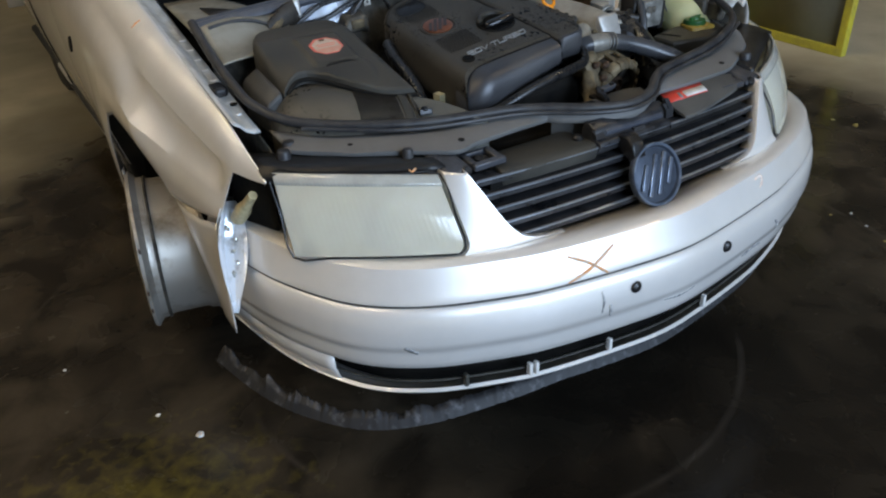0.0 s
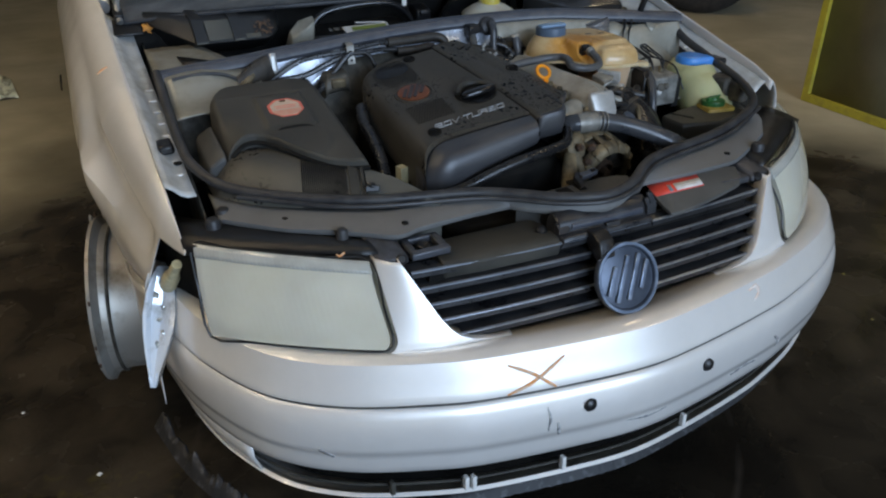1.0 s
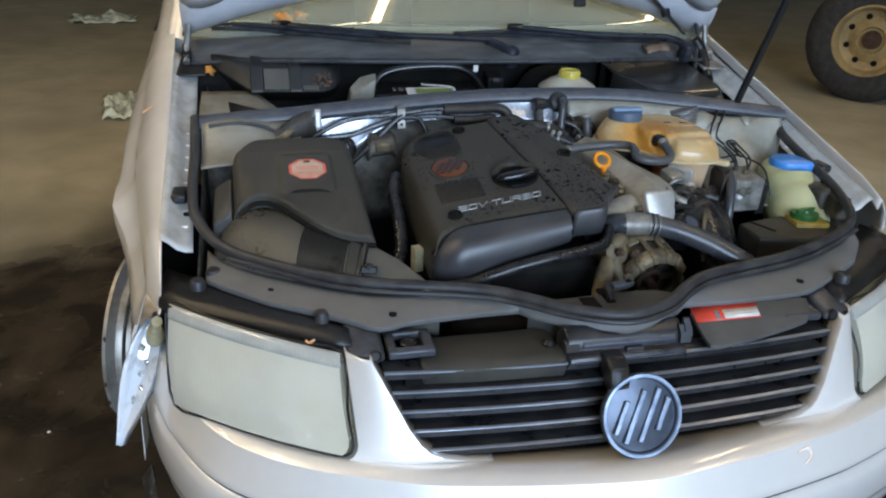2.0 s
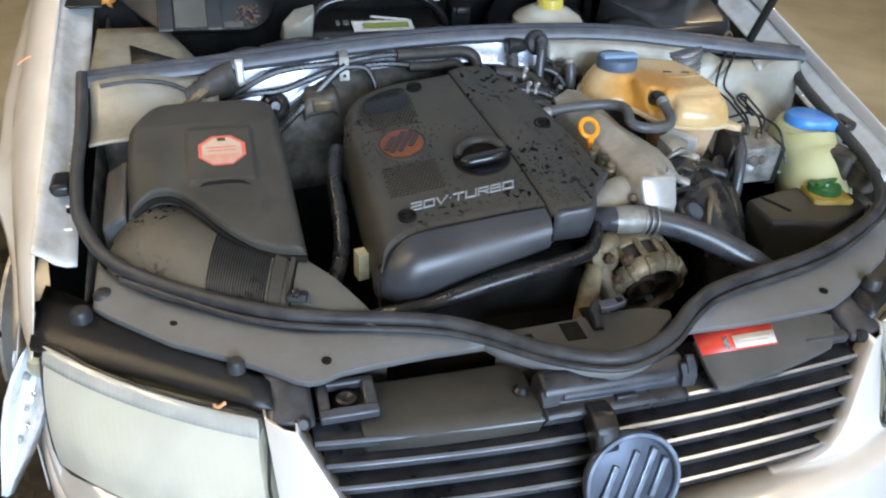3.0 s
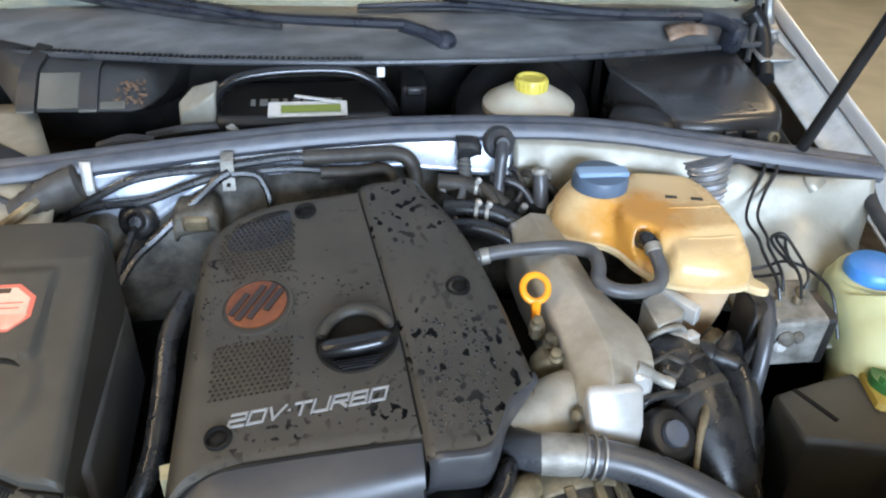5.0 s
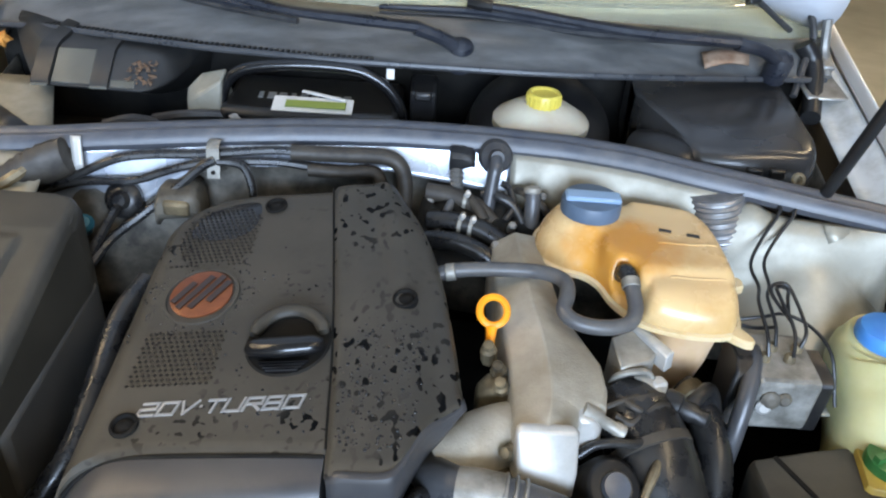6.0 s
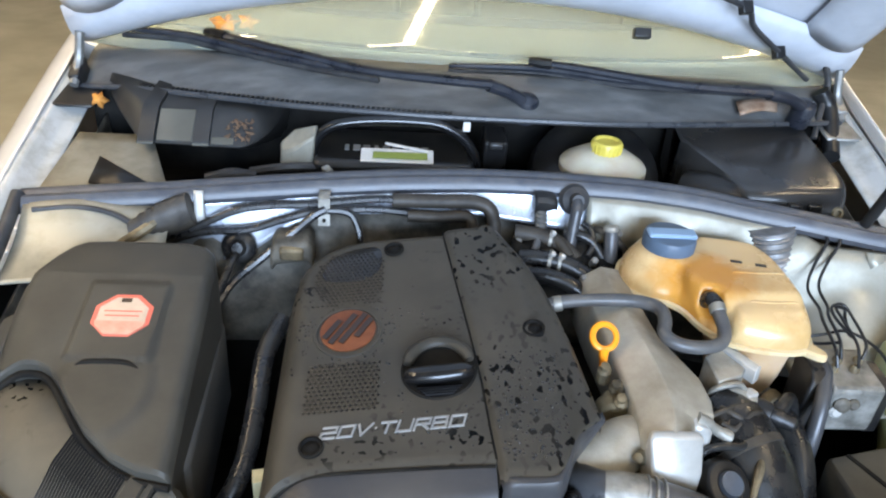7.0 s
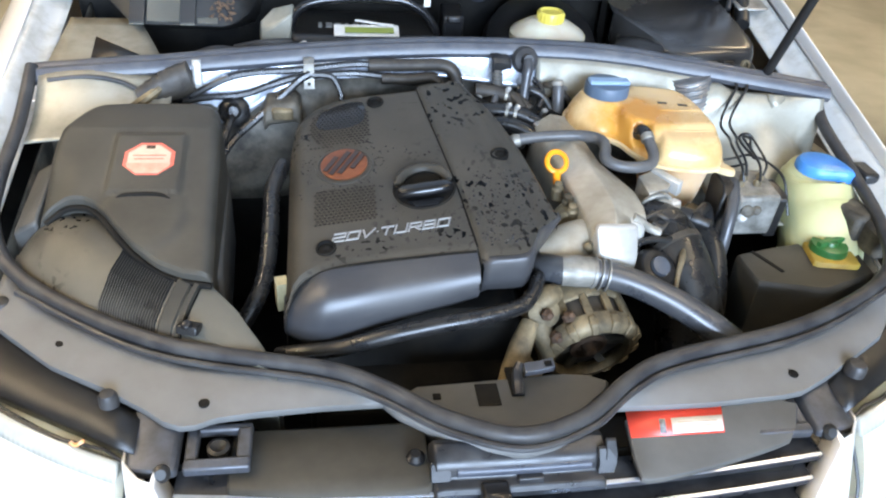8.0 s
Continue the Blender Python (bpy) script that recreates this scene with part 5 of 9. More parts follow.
tube(bm, [(-0.034, -0.010, 0.006), (-0.028, -0.014, 0.011), (0, -0.016, 0.013), (0.028, -0.013, 0.012), (0.034, -0.008, 0.008)], [0.008, 0.011, 0.012, 0.011, 0.008], 12, 4, flat=0.8)
for k in range(4):
    box(bm, (0.0, -0.028 - 0.0035 * k, 0.004), (0.05 - 0.006 * k, 0.002, 0.003))
bmesh.ops.transform(bm, matrix=gm, verts=bm.verts[:])
part("cap_grip", bm, WET, well)
# faded round print and its rim
lx, ly = -0.184, 0.553
lz = cover_top(lx, ly)
bm = bmesh.new()
lathe(bm, [(0.034, 0.0), (0.034, 0.0022), (0.031, 0.003), (0.002, 0.0032)], (lx, ly, lz + 0.0005), TILTED, 32)
disc = part("cover_badge", bm, COPPER, cover, "round faded copper-coloured badge")
bm = bmesh.new()
lathe(bm, [(0.0425, -0.001), (0.0415, 0.0022), (0.038, 0.0022), (0.037, -0.001)], (lx, ly - 0.002, lz), TILTED, 32, cap=False)
part("badge_rim", bm, COVER, disc)
fm = Matrix.Translation((lx, ly, lz + 0.0048)) @ Vector((0, 0, 1)).rotation_difference(TILTED).to_matrix().to_4x4()
for x, y, a, l in ((-0.0195, 0, -32, 0.034), (-0.0065, 0, -32, 0.054), (0.0065, 0, -32, 0.054), (0.0195, 0, -32, 0.034)):
    bm = bmesh.new()
    box(bm, (x, y, 0), (0.0072, l, 0.0012), None)
    bmesh.ops.rotate(bm, cent=(x, y, 0), matrix=turn(0, 0, a).to_3x3(), verts=bm.verts[:])
    bmesh.ops.transform(bm, matrix=fm, verts=bm.verts[:])
    part("badge_mark", bm, MARK_DARK, disc)
# rubbery dotted fields
bm = bmesh.new()
for x0, x1, y0, y1 in ((-0.226, -0.138, 0.432, 0.508), (-0.232, -0.14, 0.60, 0.705)):
    for i in range(int((x1 - x0) / 0.006)):
        for j in range(int((y1 - y0) / 0.006)):
            x, y = x0 + 0.006 * i + 0.003 * (j % 2), y0 + 0.006 * j
            if (x + 0.184) ** 2 + (y - 0.553) ** 2 < 0.05 ** 2 or (y > 0.6 and ((x + 0.186) / 0.05) ** 2 + ((y - 0.65) / 0.056) ** 2 > 1):
                continue
            z = cover_top(x, y) + 0.0008
            v = [bm.verts.new((x + dx * 0.0026, y + dy * 0.0026, z)) for dx, dy in ((-1, 0), (0, -1), (1, 0), (0, 1))]
            t = bm.verts.new((x, y, z + 0.0016))
            for k in range(4):
                bm.faces.new((v[k], v[(k + 1) % 4], t))
tagged(part("dimple_field", bm, DIMPLE, cover, "field of small raised dots"), kind="stuff")
# smooth dark patch at the back of the dotted field
bm = bmesh.new()
patch = rounded([(-0.228, 0.648), (-0.218, 0.690), (-0.190, 0.708), (-0.152, 0.712), (-0.146, 0.690), (-0.150, 0.655), (-0.178, 0.640)], 2)
pillow(bm, patch, [(0.0, 0.0002), (0.001, 0.0007)], cover_top)
part("dark_patch", bm, WET, cover, "smooth dark wet patch")
# standing water drops: on the band's front half, round the badge and on the dotted fields
random.seed(31)
bm = bmesh.new()


def drop(x, y, z, r):
    rows = [[Vector((x + r * w * math.cos(math.tau * k / 7), y + r * w * 1.15 * math.sin(math.tau * k / 7), z + r * h)) for k in range(7)] for w, h in ((1.0, -0.15), (0.85, 0.3), (0.45, 0.52))]
    made = [ring(bm, q) for q in rows]
    bridge(bm, made[0], made[1])
    bridge(bm, made[1], made[2])
    bm.faces.new(made[2])


for k in range(260):
    y = 0.345 + 0.15 * random.random() ** 1.2
    x = lerp(SEAM, y) + 0.008 + random.random() * (0.074 + 0.2 * max(0.0, y - 0.40))
    if x < lerp([(0.33, 0.035), (0.36, 0.05), (0.395, 0.075), (0.41, 0.085)], y):
        drop(x, y, band_top(x, y), random.choice((0.0008, 0.0010, 0.0013, 0.0018)))
for k in range(170):
    a, r = random.uniform(0, math.tau), random.uniform(0.044, 0.062) if k < 90 else random.uniform(0.05, 0.11)
    x, y = lx + r * math.cos(a), ly + r * math.sin(a)
    if -0.250 < x < lerp(SEAM, y) - 0.004 and math.hypot(x - ocx, y - ocy) > 0.05 and y > 0.43:
        drop(x, y, cover_top(x, y), random.choice((0.0007, 0.0009, 0.0012, 0.0016)))
for k in range(50):
    y = random.uniform(0.37, 0.46)
    x = random.uniform(-0.13, -0.035)
    if math.hypot(x - ocx, y - ocy) > 0.05:
        drop(x, y, cover_top(x, y), random.choice((0.0008, 0.0011, 0.0015)))
tagged(part("water_drop", bm, DROP, cover, "standing drops of water", sharp=80), kind="stuff")
# lettering: wide square strokes, leaning
GLYPHS = (
    ([(0, 1), (1, 1), (1, 0.52), (0, 0.48), (0, 0), (1, 0)],),
    ([(0, 0), (0, 1), (1, 1), (1, 0), (0, 0)],),
    ([(0, 1), (0.42, 0), (1, 1)],),
    ([(0, 1), (1, 1)], [(0.5, 1), (0.5, 0)]),
    ([(0, 1), (0, 0), (1, 0), (1, 1)],),
    ([(0, 0), (0, 1), (1, 1), (1, 0.5), (0.1, 0.5)], [(0.45, 0.5), (1, 0)]),
    ([(0, 0), (0, 1), (0.95, 1), (0.95, 0.52), (0, 0.5)], [(0.95, 0.5), (1, 0.45), (1, 0), (0, 0)]),
    ([(0, 0), (0, 1), (1, 1), (1, 0), (0, 0)],),
)
LETTER_W, LETTER_H, STROKE = 0.0148, 0.0135, 0.0013


def letter_point(x, y, z):
    px = -0.2045 + x + 0.30 * y
    py = 0.3965 + y + 0.012 * x
    return Vector((px, py, cover_top(px, py) + z))


bm = bmesh.new()
for k, strokes in enumerate(GLYPHS):
    x0 = 0.0187 * k + (0.0062 if k > 2 else 0.0)
    for line in strokes:
        for (ax, ay), (bx, by) in zip(line, line[1:]):
            a, b = Vector((x0 + ax * LETTER_W, ay * LETTER_H)), Vector((x0 + bx * LETTER_W, by * LETTER_H))
            d = (b - a).normalized()
            n = Vector((-d.y, d.x)) * STROKE
            a, b = a - d * STROKE * 0.9, b + d * STROKE * 0.9
            lo = [bm.verts.new(letter_point(q.x, q.y, 0.0)) for q in (a + n, a - n, b - n, b + n)]
            hi = [bm.verts.new(letter_point(q.x, q.y, 0.0013)) for q in (a + n * 0.85, a - n * 0.85, b - n * 0.85, b + n * 0.85)]
            bridge(bm, lo, hi)
            bm.faces.new(hi)
dot = [letter_point(0.0575 + dx, 0.0068 + dy, 0.0012) for dx, dy in ((-0.0014, -0.0014), (0.0014, -0.0014), (0.0014, 0.0014), (-0.0014, 0.0014))]
bm.faces.new([bm.verts.new(p) for p in dot])
part("lettering", bm, SILVER_INK, cover, "wide silver raised letters 20V·TURBO")
# engine block and a near-black mass that fills the shaded space below
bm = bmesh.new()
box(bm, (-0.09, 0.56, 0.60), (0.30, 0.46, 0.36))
block = part("engine_block", bm, DARK, car, "oily engine block, near black for the shade under the cover", bevel=0.02)
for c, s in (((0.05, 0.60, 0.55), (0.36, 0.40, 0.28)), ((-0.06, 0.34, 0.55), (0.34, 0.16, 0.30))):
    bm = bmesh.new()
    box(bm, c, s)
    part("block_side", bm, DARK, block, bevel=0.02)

# intake manifold: cast runner curving from the head to the throttle
def cast_row(y, xl, xc, xr, zl, zc, zr):
    """A section of the casting: flank, left facet, crease, right facet, flank."""
    return [(xl - 0.004, y, 0.80), (xl - 0.002, y, zl - 0.010), (xl, y, zl - 0.002), (xl + 0.003, y, zl + 0.001), (xc, y, zc), (xr - 0.005, y, zr + 0.002), (xr, y, zr - 0.003), (xr + 0.002, y, zr - 0.012), (xr, y, 0.80)]


bm = bmesh.new()
loft(bm, [cast_row(*q) for q in ((0.731, 0.144, 0.165, 0.190, 0.858, 0.874, 0.870), (0.722, 0.139, 0.166, 0.196, 0.870, 0.887, 0.881), (0.70, 0.138, 0.167, 0.200, 0.872, 0.890, 0.882), (0.62, 0.140, 0.172, 0.207, 0.872, 0.890, 0.878), (0.575, 0.144, 0.176, 0.213, 0.872, 0.890, 0.874),
          (0.535, 0.147, 0.181, 0.233, 0.870, 0.890, 0.868), (0.505, 0.150, 0.184, 0.247, 0.868, 0.889, 0.864), (0.470, 0.150, 0.186, 0.249, 0.867, 0.888, 0.861), (0.446, 0.150, 0.186, 0.244, 0.866, 0.887, 0.860), (0.434, 0.150, 0.186, 0.217, 0.866, 0.886, 0.864),
          (0.412, 0.150, 0.182, 0.208, 0.866, 0.885, 0.868), (0.394, 0.151, 0.178, 0.204, 0.866, 0.882, 0.870), (0.387, 0.152, 0.176, 0.203, 0.862, 0.874, 0.866))])
manifold = part("intake_manifold", bm, ALU, car, "rough cast aluminium intake manifold", bevel=0.0015)
# its sloping machined end
bm = bmesh.new()
loft(bm, [[(xl, y, zb), (xl, y, zt - 0.004), (xl + 0.003, y, zt), (xr - 0.003, y, zt), (xr, y, zt - 0.004), (xr, y, zb)] for y, xl, xr, zt, zb in ((0.398, 0.1505, 0.206, 0.880, 0.80), (0.391, 0.149, 0.2075, 0.882, 0.80), (0.386, 0.149, 0.2075, 0.880, 0.805), (0.371, 0.153, 0.208, 0.848, 0.812), (0.366, 0.160, 0.203, 0.835, 0.818))])
part("machined_face", bm, ALU_BRIGHT, manifold, "bright machined end", bevel=0.002)
bm = bmesh.new()
loft(bm, [[(0.214, 0.446, 0.866), (0.234, 0.452, 0.864), (0.244, 0.444, 0.856), (0.244, 0.440, 0.82), (0.214, 0.438, 0.82)], [(0.212, 0.424, 0.864), (0.226, 0.420, 0.858), (0.236, 0.424, 0.850), (0.236, 0.420, 0.82), (0.212, 0.420, 0.82)]])
part("machined_lug", bm, ALU_BRIGHT, manifold, bevel=0.005)
# runners: a wide cone under the cover's horn, and a stepped flange above it
bm = bmesh.new()
tube(bm, [(0.165, 0.440, 0.828), (0.140, 0.428, 0.826), (0.112, 0.412, 0.820), (0.085, 0.400, 0.808)], [0.030, 0.034, 0.038, 0.040], 18, 5)
part("runner", bm, ALU, manifold)
bm = bmesh.new()
loft(bm, [[(0.152, 0.500, 0.858), (0.152, 0.462, 0.858), (0.152, 0.458, 0.81), (0.152, 0.505, 0.81)], [(0.128, 0.494, 0.853), (0.128, 0.466, 0.853), (0.128, 0.462, 0.81), (0.128, 0.498, 0.81)], [(0.116, 0.490, 0.840), (0.116, 0.468, 0.840), (0.116, 0.465, 0.81), (0.116, 0.494, 0.81)]])
part("runner_flange", bm, DIRTY_ALU, manifold, "stained stepped flange", bevel=0.004)
for x, y, z, a in ((0.128, 0.512, 0.868, (-0.1, -0.3, 1)), (0.138, 0.488, 0.862, (-0.2, -0.3, 1)), (0.140, 0.468, 0.858, (-0.2, -0.4, 1)), (0.146, 0.392, 0.845, (-0.6, -0.6, 0.5))):
    bm = bmesh.new()
    lathe(bm, [(0.009, -0.02), (0.009, 0.0), (0.006, 0.003), (0.006, 0.010), (0.002, 0.011)], (x, y, z), a, 8)
    part("manifold_bolt", bm, DIRTY_ALU, manifold)
# throttle body: a square block with an arched flange, and its black plug
bm = bmesh.new()
loft(bm, [[(0.264, 0.545, z), (0.295, 0.563, z), (0.310, 0.524, z - 0.002), (0.300, 0.512, z - 0.004), (0.268, 0.500, z - 0.004)] for z in (0.80, 0.866, 0.868)])
throttle = part("throttle_body", bm, CLAMP_ALU, car, "dull worn alloy throttle body", bevel=0.002)
bm = bmesh.new()
loft(bm, [[(x - 0.003, y - 0.004, 0.85), (x - 0.004, y - 0.005, 0.872), (x, y, 0.8745), (x + 0.006, y + 0.004, 0.873), (x + 0.008, y + 0.006, 0.85)] for x, y in ((0.293, 0.566), (0.300, 0.552), (0.310, 0.534), (0.321, 0.516))])
part("throttle_rib", bm, ALU_BRIGHT, throttle, "bright rib along the block's edge", bevel=0.0015)
bm = bmesh.new()
tube(bm, [(0.262, 0.505, 0.84), (0.266, 0.500, 0.853), (0.280, 0.499, 0.860), (0.296, 0.502, 0.858), (0.304, 0.500, 0.846), (0.306, 0.494, 0.832)], 0.0055, 8, 4, flat=0.7)
part("throttle_bail", bm, THROTTLE, throttle, "arched wire bail")
bm = bmesh.new()
loft(bm, [[(0.296, 0.502, z), (0.314, 0.506, z), (0.320, 0.494, z), (0.304, 0.486, z)] for z in (0.825, 0.850, 0.853)])
part("throttle_tab", bm, ALU_BRIGHT, throttle, bevel=0.003)
PLUG, PLUG_AXIS = Vector((0.306, 0.496, 0.836)), Vector((0.86, -0.46, -0.16)).normalized()
bm = bmesh.new()
lathe(bm, [(0.010, -0.03), (0.016, -0.020), (0.017, 0.002), (0.015, 0.006), (0.014, 0.010), (0.010, 0.012)], PLUG, PLUG_AXIS, 20)
part("throttle_flange", bm, CLAMP_ALU, throttle)
bm = bmesh.new()
lathe(bm, [(0.011, 0.012), (0.0135, 0.016), (0.0135, 0.030), (0.010, 0.032), (0.0115, 0.044), (0.0085, 0.050), (0.0095, 0.060), (0.005, 0.064), (0.002, 0.064)], PLUG, PLUG_AXIS, 16)
part("plug", bm, BLACK, throttle, "black cable plug")
bm = bmesh.new()
lathe(bm, [(0.009, -0.02), (0.009, 0.0), (0.0065, 0.004), (0.0065, 0.020), (0.008, 0.022), (0.008, 0.030), (0.004, 0.032)], (0.236, 0.436, 0.852), (0.82, -0.10, -0.45), 12)
part("throttle_stud", bm, CLAMP_ALU, throttle, "bright pipe stub")
# the hose out of the throttle and the bands round it
bm = bmesh.new()
tube(bm, [(0.275, 0.505, 0.815), (0.292, 0.470, 0.808), (0.308, 0.425, 0.775), (0.318, 0.375, 0.715), (0.32, 0.32, 0.62)], [0.038, 0.044, 0.048, 0.05, 0.05], 20, 8)
phose = part("pressure_hose", bm, HOSE, car, "wide black pressure hose")
for c, r in (((0.286, 0.484, 0.811), 0.0425), ((0.299, 0.449, 0.794), 0.0468)):
    bm = bmesh.new()
    lathe(bm, [(r, -0.006), (r + 0.002, -0.005), (r + 0.002, 0.005), (r, 0.006)], c, (0.32, -0.86, -0.36), 24, cap=False)
    part("hose_band", bm, BOOT, phose, "oily clamp band")
bm = bmesh.new()
tube(bm, [(0.355, 0.545, 0.80), (0.372, 0.52, 0.795), (0.382, 0.47, 0.77), (0.375, 0.42, 0.72), (0.36, 0.38, 0.66)], 0.019, 12, 5)
part("throttle_hose", bm, HOSE, car, "black rubber hose under the coolant tank")
bm = bmesh.new()
lathe(bm, [(0.0195, -0.008), (0.0215, -0.006), (0.0215, 0.006), (0.0195, 0.008)], (0.361, 0.535, 0.799), (0.5, -0.8, -0.15), 18, cap=False)
part("hose_clamp", bm, DIRTY_ALU, car)
# small control valve and the line round it
bm = bmesh.new()
lathe(bm, [(0.030, -0.04), (0.033, 0.0), (0.027, 0.010), (0.016, 0.013), (0.012, 0.010), (0.003, 0.010)], (0.248, 0.388, 0.806), (0.22, -0.5, 0.8), 20)
valve = part("control_valve", bm, BLACK, car, "black round control valve", bevel=0.002)
bm = bmesh.new()
lathe(bm, [(0.016, 0.010), (0.014, 0.017), (0.003, 0.018)], (0.248, 0.388, 0.806), (0.22, -0.5, 0.8), 14)
part("valve_cap", bm, mat("blue_grey_valve_plastic", (0.07, 0.08, 0.095), 0.3, dark=(0.04, 0.045, 0.052), scale=40), valve)
bm = bmesh.new()
tube(bm, [(0.216, 0.410, 0.826), (0.232, 0.416, 0.835), (0.252, 0.420, 0.836), (0.272, 0.424, 0.832), (0.290, 0.436, 0.828), (0.298, 0.455, 0.822)], 0.0048, 10, 5)
part("vacuum_hose", bm, HOSE, car, "thin bent rubber hose over the valve")
for k, pts in enumerate(([(0.255, 0.448, 0.846), (0.272, 0.446, 0.838), (0.284, 0.452, 0.842), (0.300, 0.462, 0.848), (0.314, 0.470, 0.842)], [(0.262, 0.470, 0.850), (0.275, 0.458, 0.850), (0.290, 0.455, 0.842), (0.306, 0.444, 0.828)], [(0.24, 0.455, 0.845), (0.262, 0.462, 0.852), (0.284, 0.474, 0.850)])):
    bm = bmesh.new()
    tube(bm, pts, 0.0042 - 0.0006 * k, 8, 5)
    part("greasy_wire", bm, BOOT, car, "greasy brown wire under the throttle")
bm = bmesh.new()
tube(bm, [(0.335, 0.478, 0.826), (0.352, 0.490, 0.835), (0.372, 0.512, 0.83), (0.388, 0.52, 0.80), (0.40, 0.50, 0.74)], 0.008, 10, 5)
part("wire_loom", bm, BLACK, car, "taped wiring loom behind the throttle")
bm = bmesh.new()
tube(bm, [(0.300, 0.420, 0.822), (0.292, 0.402, 0.818), (0.280, 0.380, 0.803), (0.272, 0.358, 0.78), (0.27, 0.348, 0.75)], [0.003, 0.0055, 0.004, 0.003, 0.003], 8, 5)
part("breather_line", bm, DIRTY_ALU, car, "dusty pale vent line")

# dipstick
bm = bmesh.new()
for k in range(1):
    pts = []
    for j in range(16):
        a = math.tau * j / 16
        pts.append(Vector((0.132, 0.548, 0.892)) + Vector((0.015 * math.cos(a), 0.011 * math.sin(a), 0.011 * math.sin(a))))
    tube(bm, pts + pts[:1], 0.0042, 8, 2, flat=0.8)
tube(bm, [(0.131, 0.537, 0.880), (0.130, 0.528, 0.868), (0.129, 0.518, 0.848)], [0.0065, 0.005, 0.0045], 8, 3)
part("dipstick", bm, ORANGE, car, "orange ring handle of the oil dipstick")

# cross hose in front of the tank
bm = bmesh.new()
tube(bm, [(0.06, 0.618, 0.884), (0.10, 0.622, 0.893), (0.17, 0.618, 0.900), (0.203, 0.606, 0.903), (0.214, 0.590, 0.904), (0.213, 0.570, 0.902), (0.208, 0.552, 0.897), (0.216, 0.540, 0.893), (0.236, 0.534, 0.890), (0.262, 0.536, 0.889), (0.281, 0.545, 0.891), (0.288, 0.562, 0.898), (0.286, 0.582, 0.908), (0.284, 0.596, 0.914)], 0.0088, 12, 5)
hose = part("coolant_hose", bm, DUSTY_HOSE, car, "grey rubber coolant hose")
for p, d in (((0.085, 0.620, 0.890), (1, 0, 0.2)), ((0.285, 0.588, 0.911), (-0.05, 0.8, 0.4))):
    bm = bmesh.new()
    lathe(bm, [(0.0095, -0.006), (0.0106, -0.005), (0.0106, 0.005), (0.0095, 0.006)], p, d, 16, cap=False)
    part("hose_clamp", bm, THROTTLE, hose)

# coolant tank: a funnel round the cap, a raised amber saddle with a channel for the nipple, and a square block
TANK_PLAN = rounded([(0.188, 0.702), (0.197, 0.672), (0.220, 0.652), (0.246, 0.645), (0.262, 0.626), (0.271, 0.592), (0.288, 0.568), (0.304, 0.553), (0.345, 0.542), (0.376, 0.541), (0.402, 0.549), (0.412, 0.60), (0.412, 0.70), (0.395, 0.745), (0.345, 0.756), (0.302, 0.762), (0.262, 0.778), (0.222, 0.768), (0.198, 0.742)], 3)
CAP_AT = (0.254, 0.716)


def tank_top(x, y):
    r = math.hypot(x - CAP_AT[0], y - CAP_AT[1])
    funnel = lerp([(0.036, 0.930), (0.041, 0.925), (0.048, 0.915), (0.058, 0.908), (0.072, 0.900), (0.085, 0.890)], r)
    saddle = 0.888 + 0.039 * step(0.254, 0.264, x) * step(0.566, 0.606, y) * step(0.770, 0.735, y)
    block = 0.888 + (0.034 - 0.008 * step(0.58, 0.54, y) + 0.06 * (y - 0.63)) * step(0.290, 0.312, x)
    groove = step(0.016, 0.009, near_line(x, y, [(0.281, 0.606), (0.284, 0.580), (0.290, 0.530)]))
    return max(funnel, saddle, block) - 0.030 * groove


bm = bmesh.new()
loop = [Vector(q[:2]) for q in TANK_PLAN]
around = [tuple(q) for q in loop] + [tuple(loop[0])]
mid = Vector((0.318, 0.655))
rows = []
for z in (0.874, 0.883):
    rows.append([Vector((q.x, q.y, z)) for q in loop])
for k in range(1, 19):
    w = 1 - (k / 19) ** 1.4
    row = []
    for q in loop:
        p = mid.lerp(q, w)
        roll = 0.016
        d = min(roll, near_line(p.x, p.y, around))
        row.append(Vector((p.x, p.y, 0.885 + (tank_top(p.x, p.y) - 0.885) * math.sqrt(max(0.0, 1 - (1 - d / roll) ** 2)))))
    rows.append(row)
loft(bm, rows)
tank = part("coolant_tank", bm, AGED, car, "yellowed cream and amber plastic coolant tank", mould=0.0035)
bm = bmesh.new()
pillow(bm, rounded([(0.296, 0.578), (0.330, 0.556), (0.386, 0.553), (0.403, 0.60), (0.40, 0.70), (0.31, 0.70)], 1), [(0.022, 0.76), (0.015, 0.79), (0.008, 0.82), (0.0, 0.876)], cap=True)
part("tank_base", bm, TANK_LOW, tank, "pinkish lower half of the tank")
bm = bmesh.new()
pillow(bm, TANK_PLAN, [(0.0, 0.8745), (-0.0045, 0.876), (-0.0045, 0.8815), (0.0, 0.883)], cap=False)
part("tank_flange", bm, TANK_CREAM, tank)
for lug in ([(0.384, 0.548), (0.405, 0.531), (0.415, 0.531), (0.418, 0.541), (0.402, 0.566)], [(0.41, 0.632), (0.436, 0.635), (0.438, 0.656), (0.414, 0.662)]):
    bm = bmesh.new()
    pillow(bm, rounded(lug, 2), [(0, 0.873), (0, 0.880), (0.002, 0.8825)])
    part("tank_lug", bm, TANK_CREAM, tank)
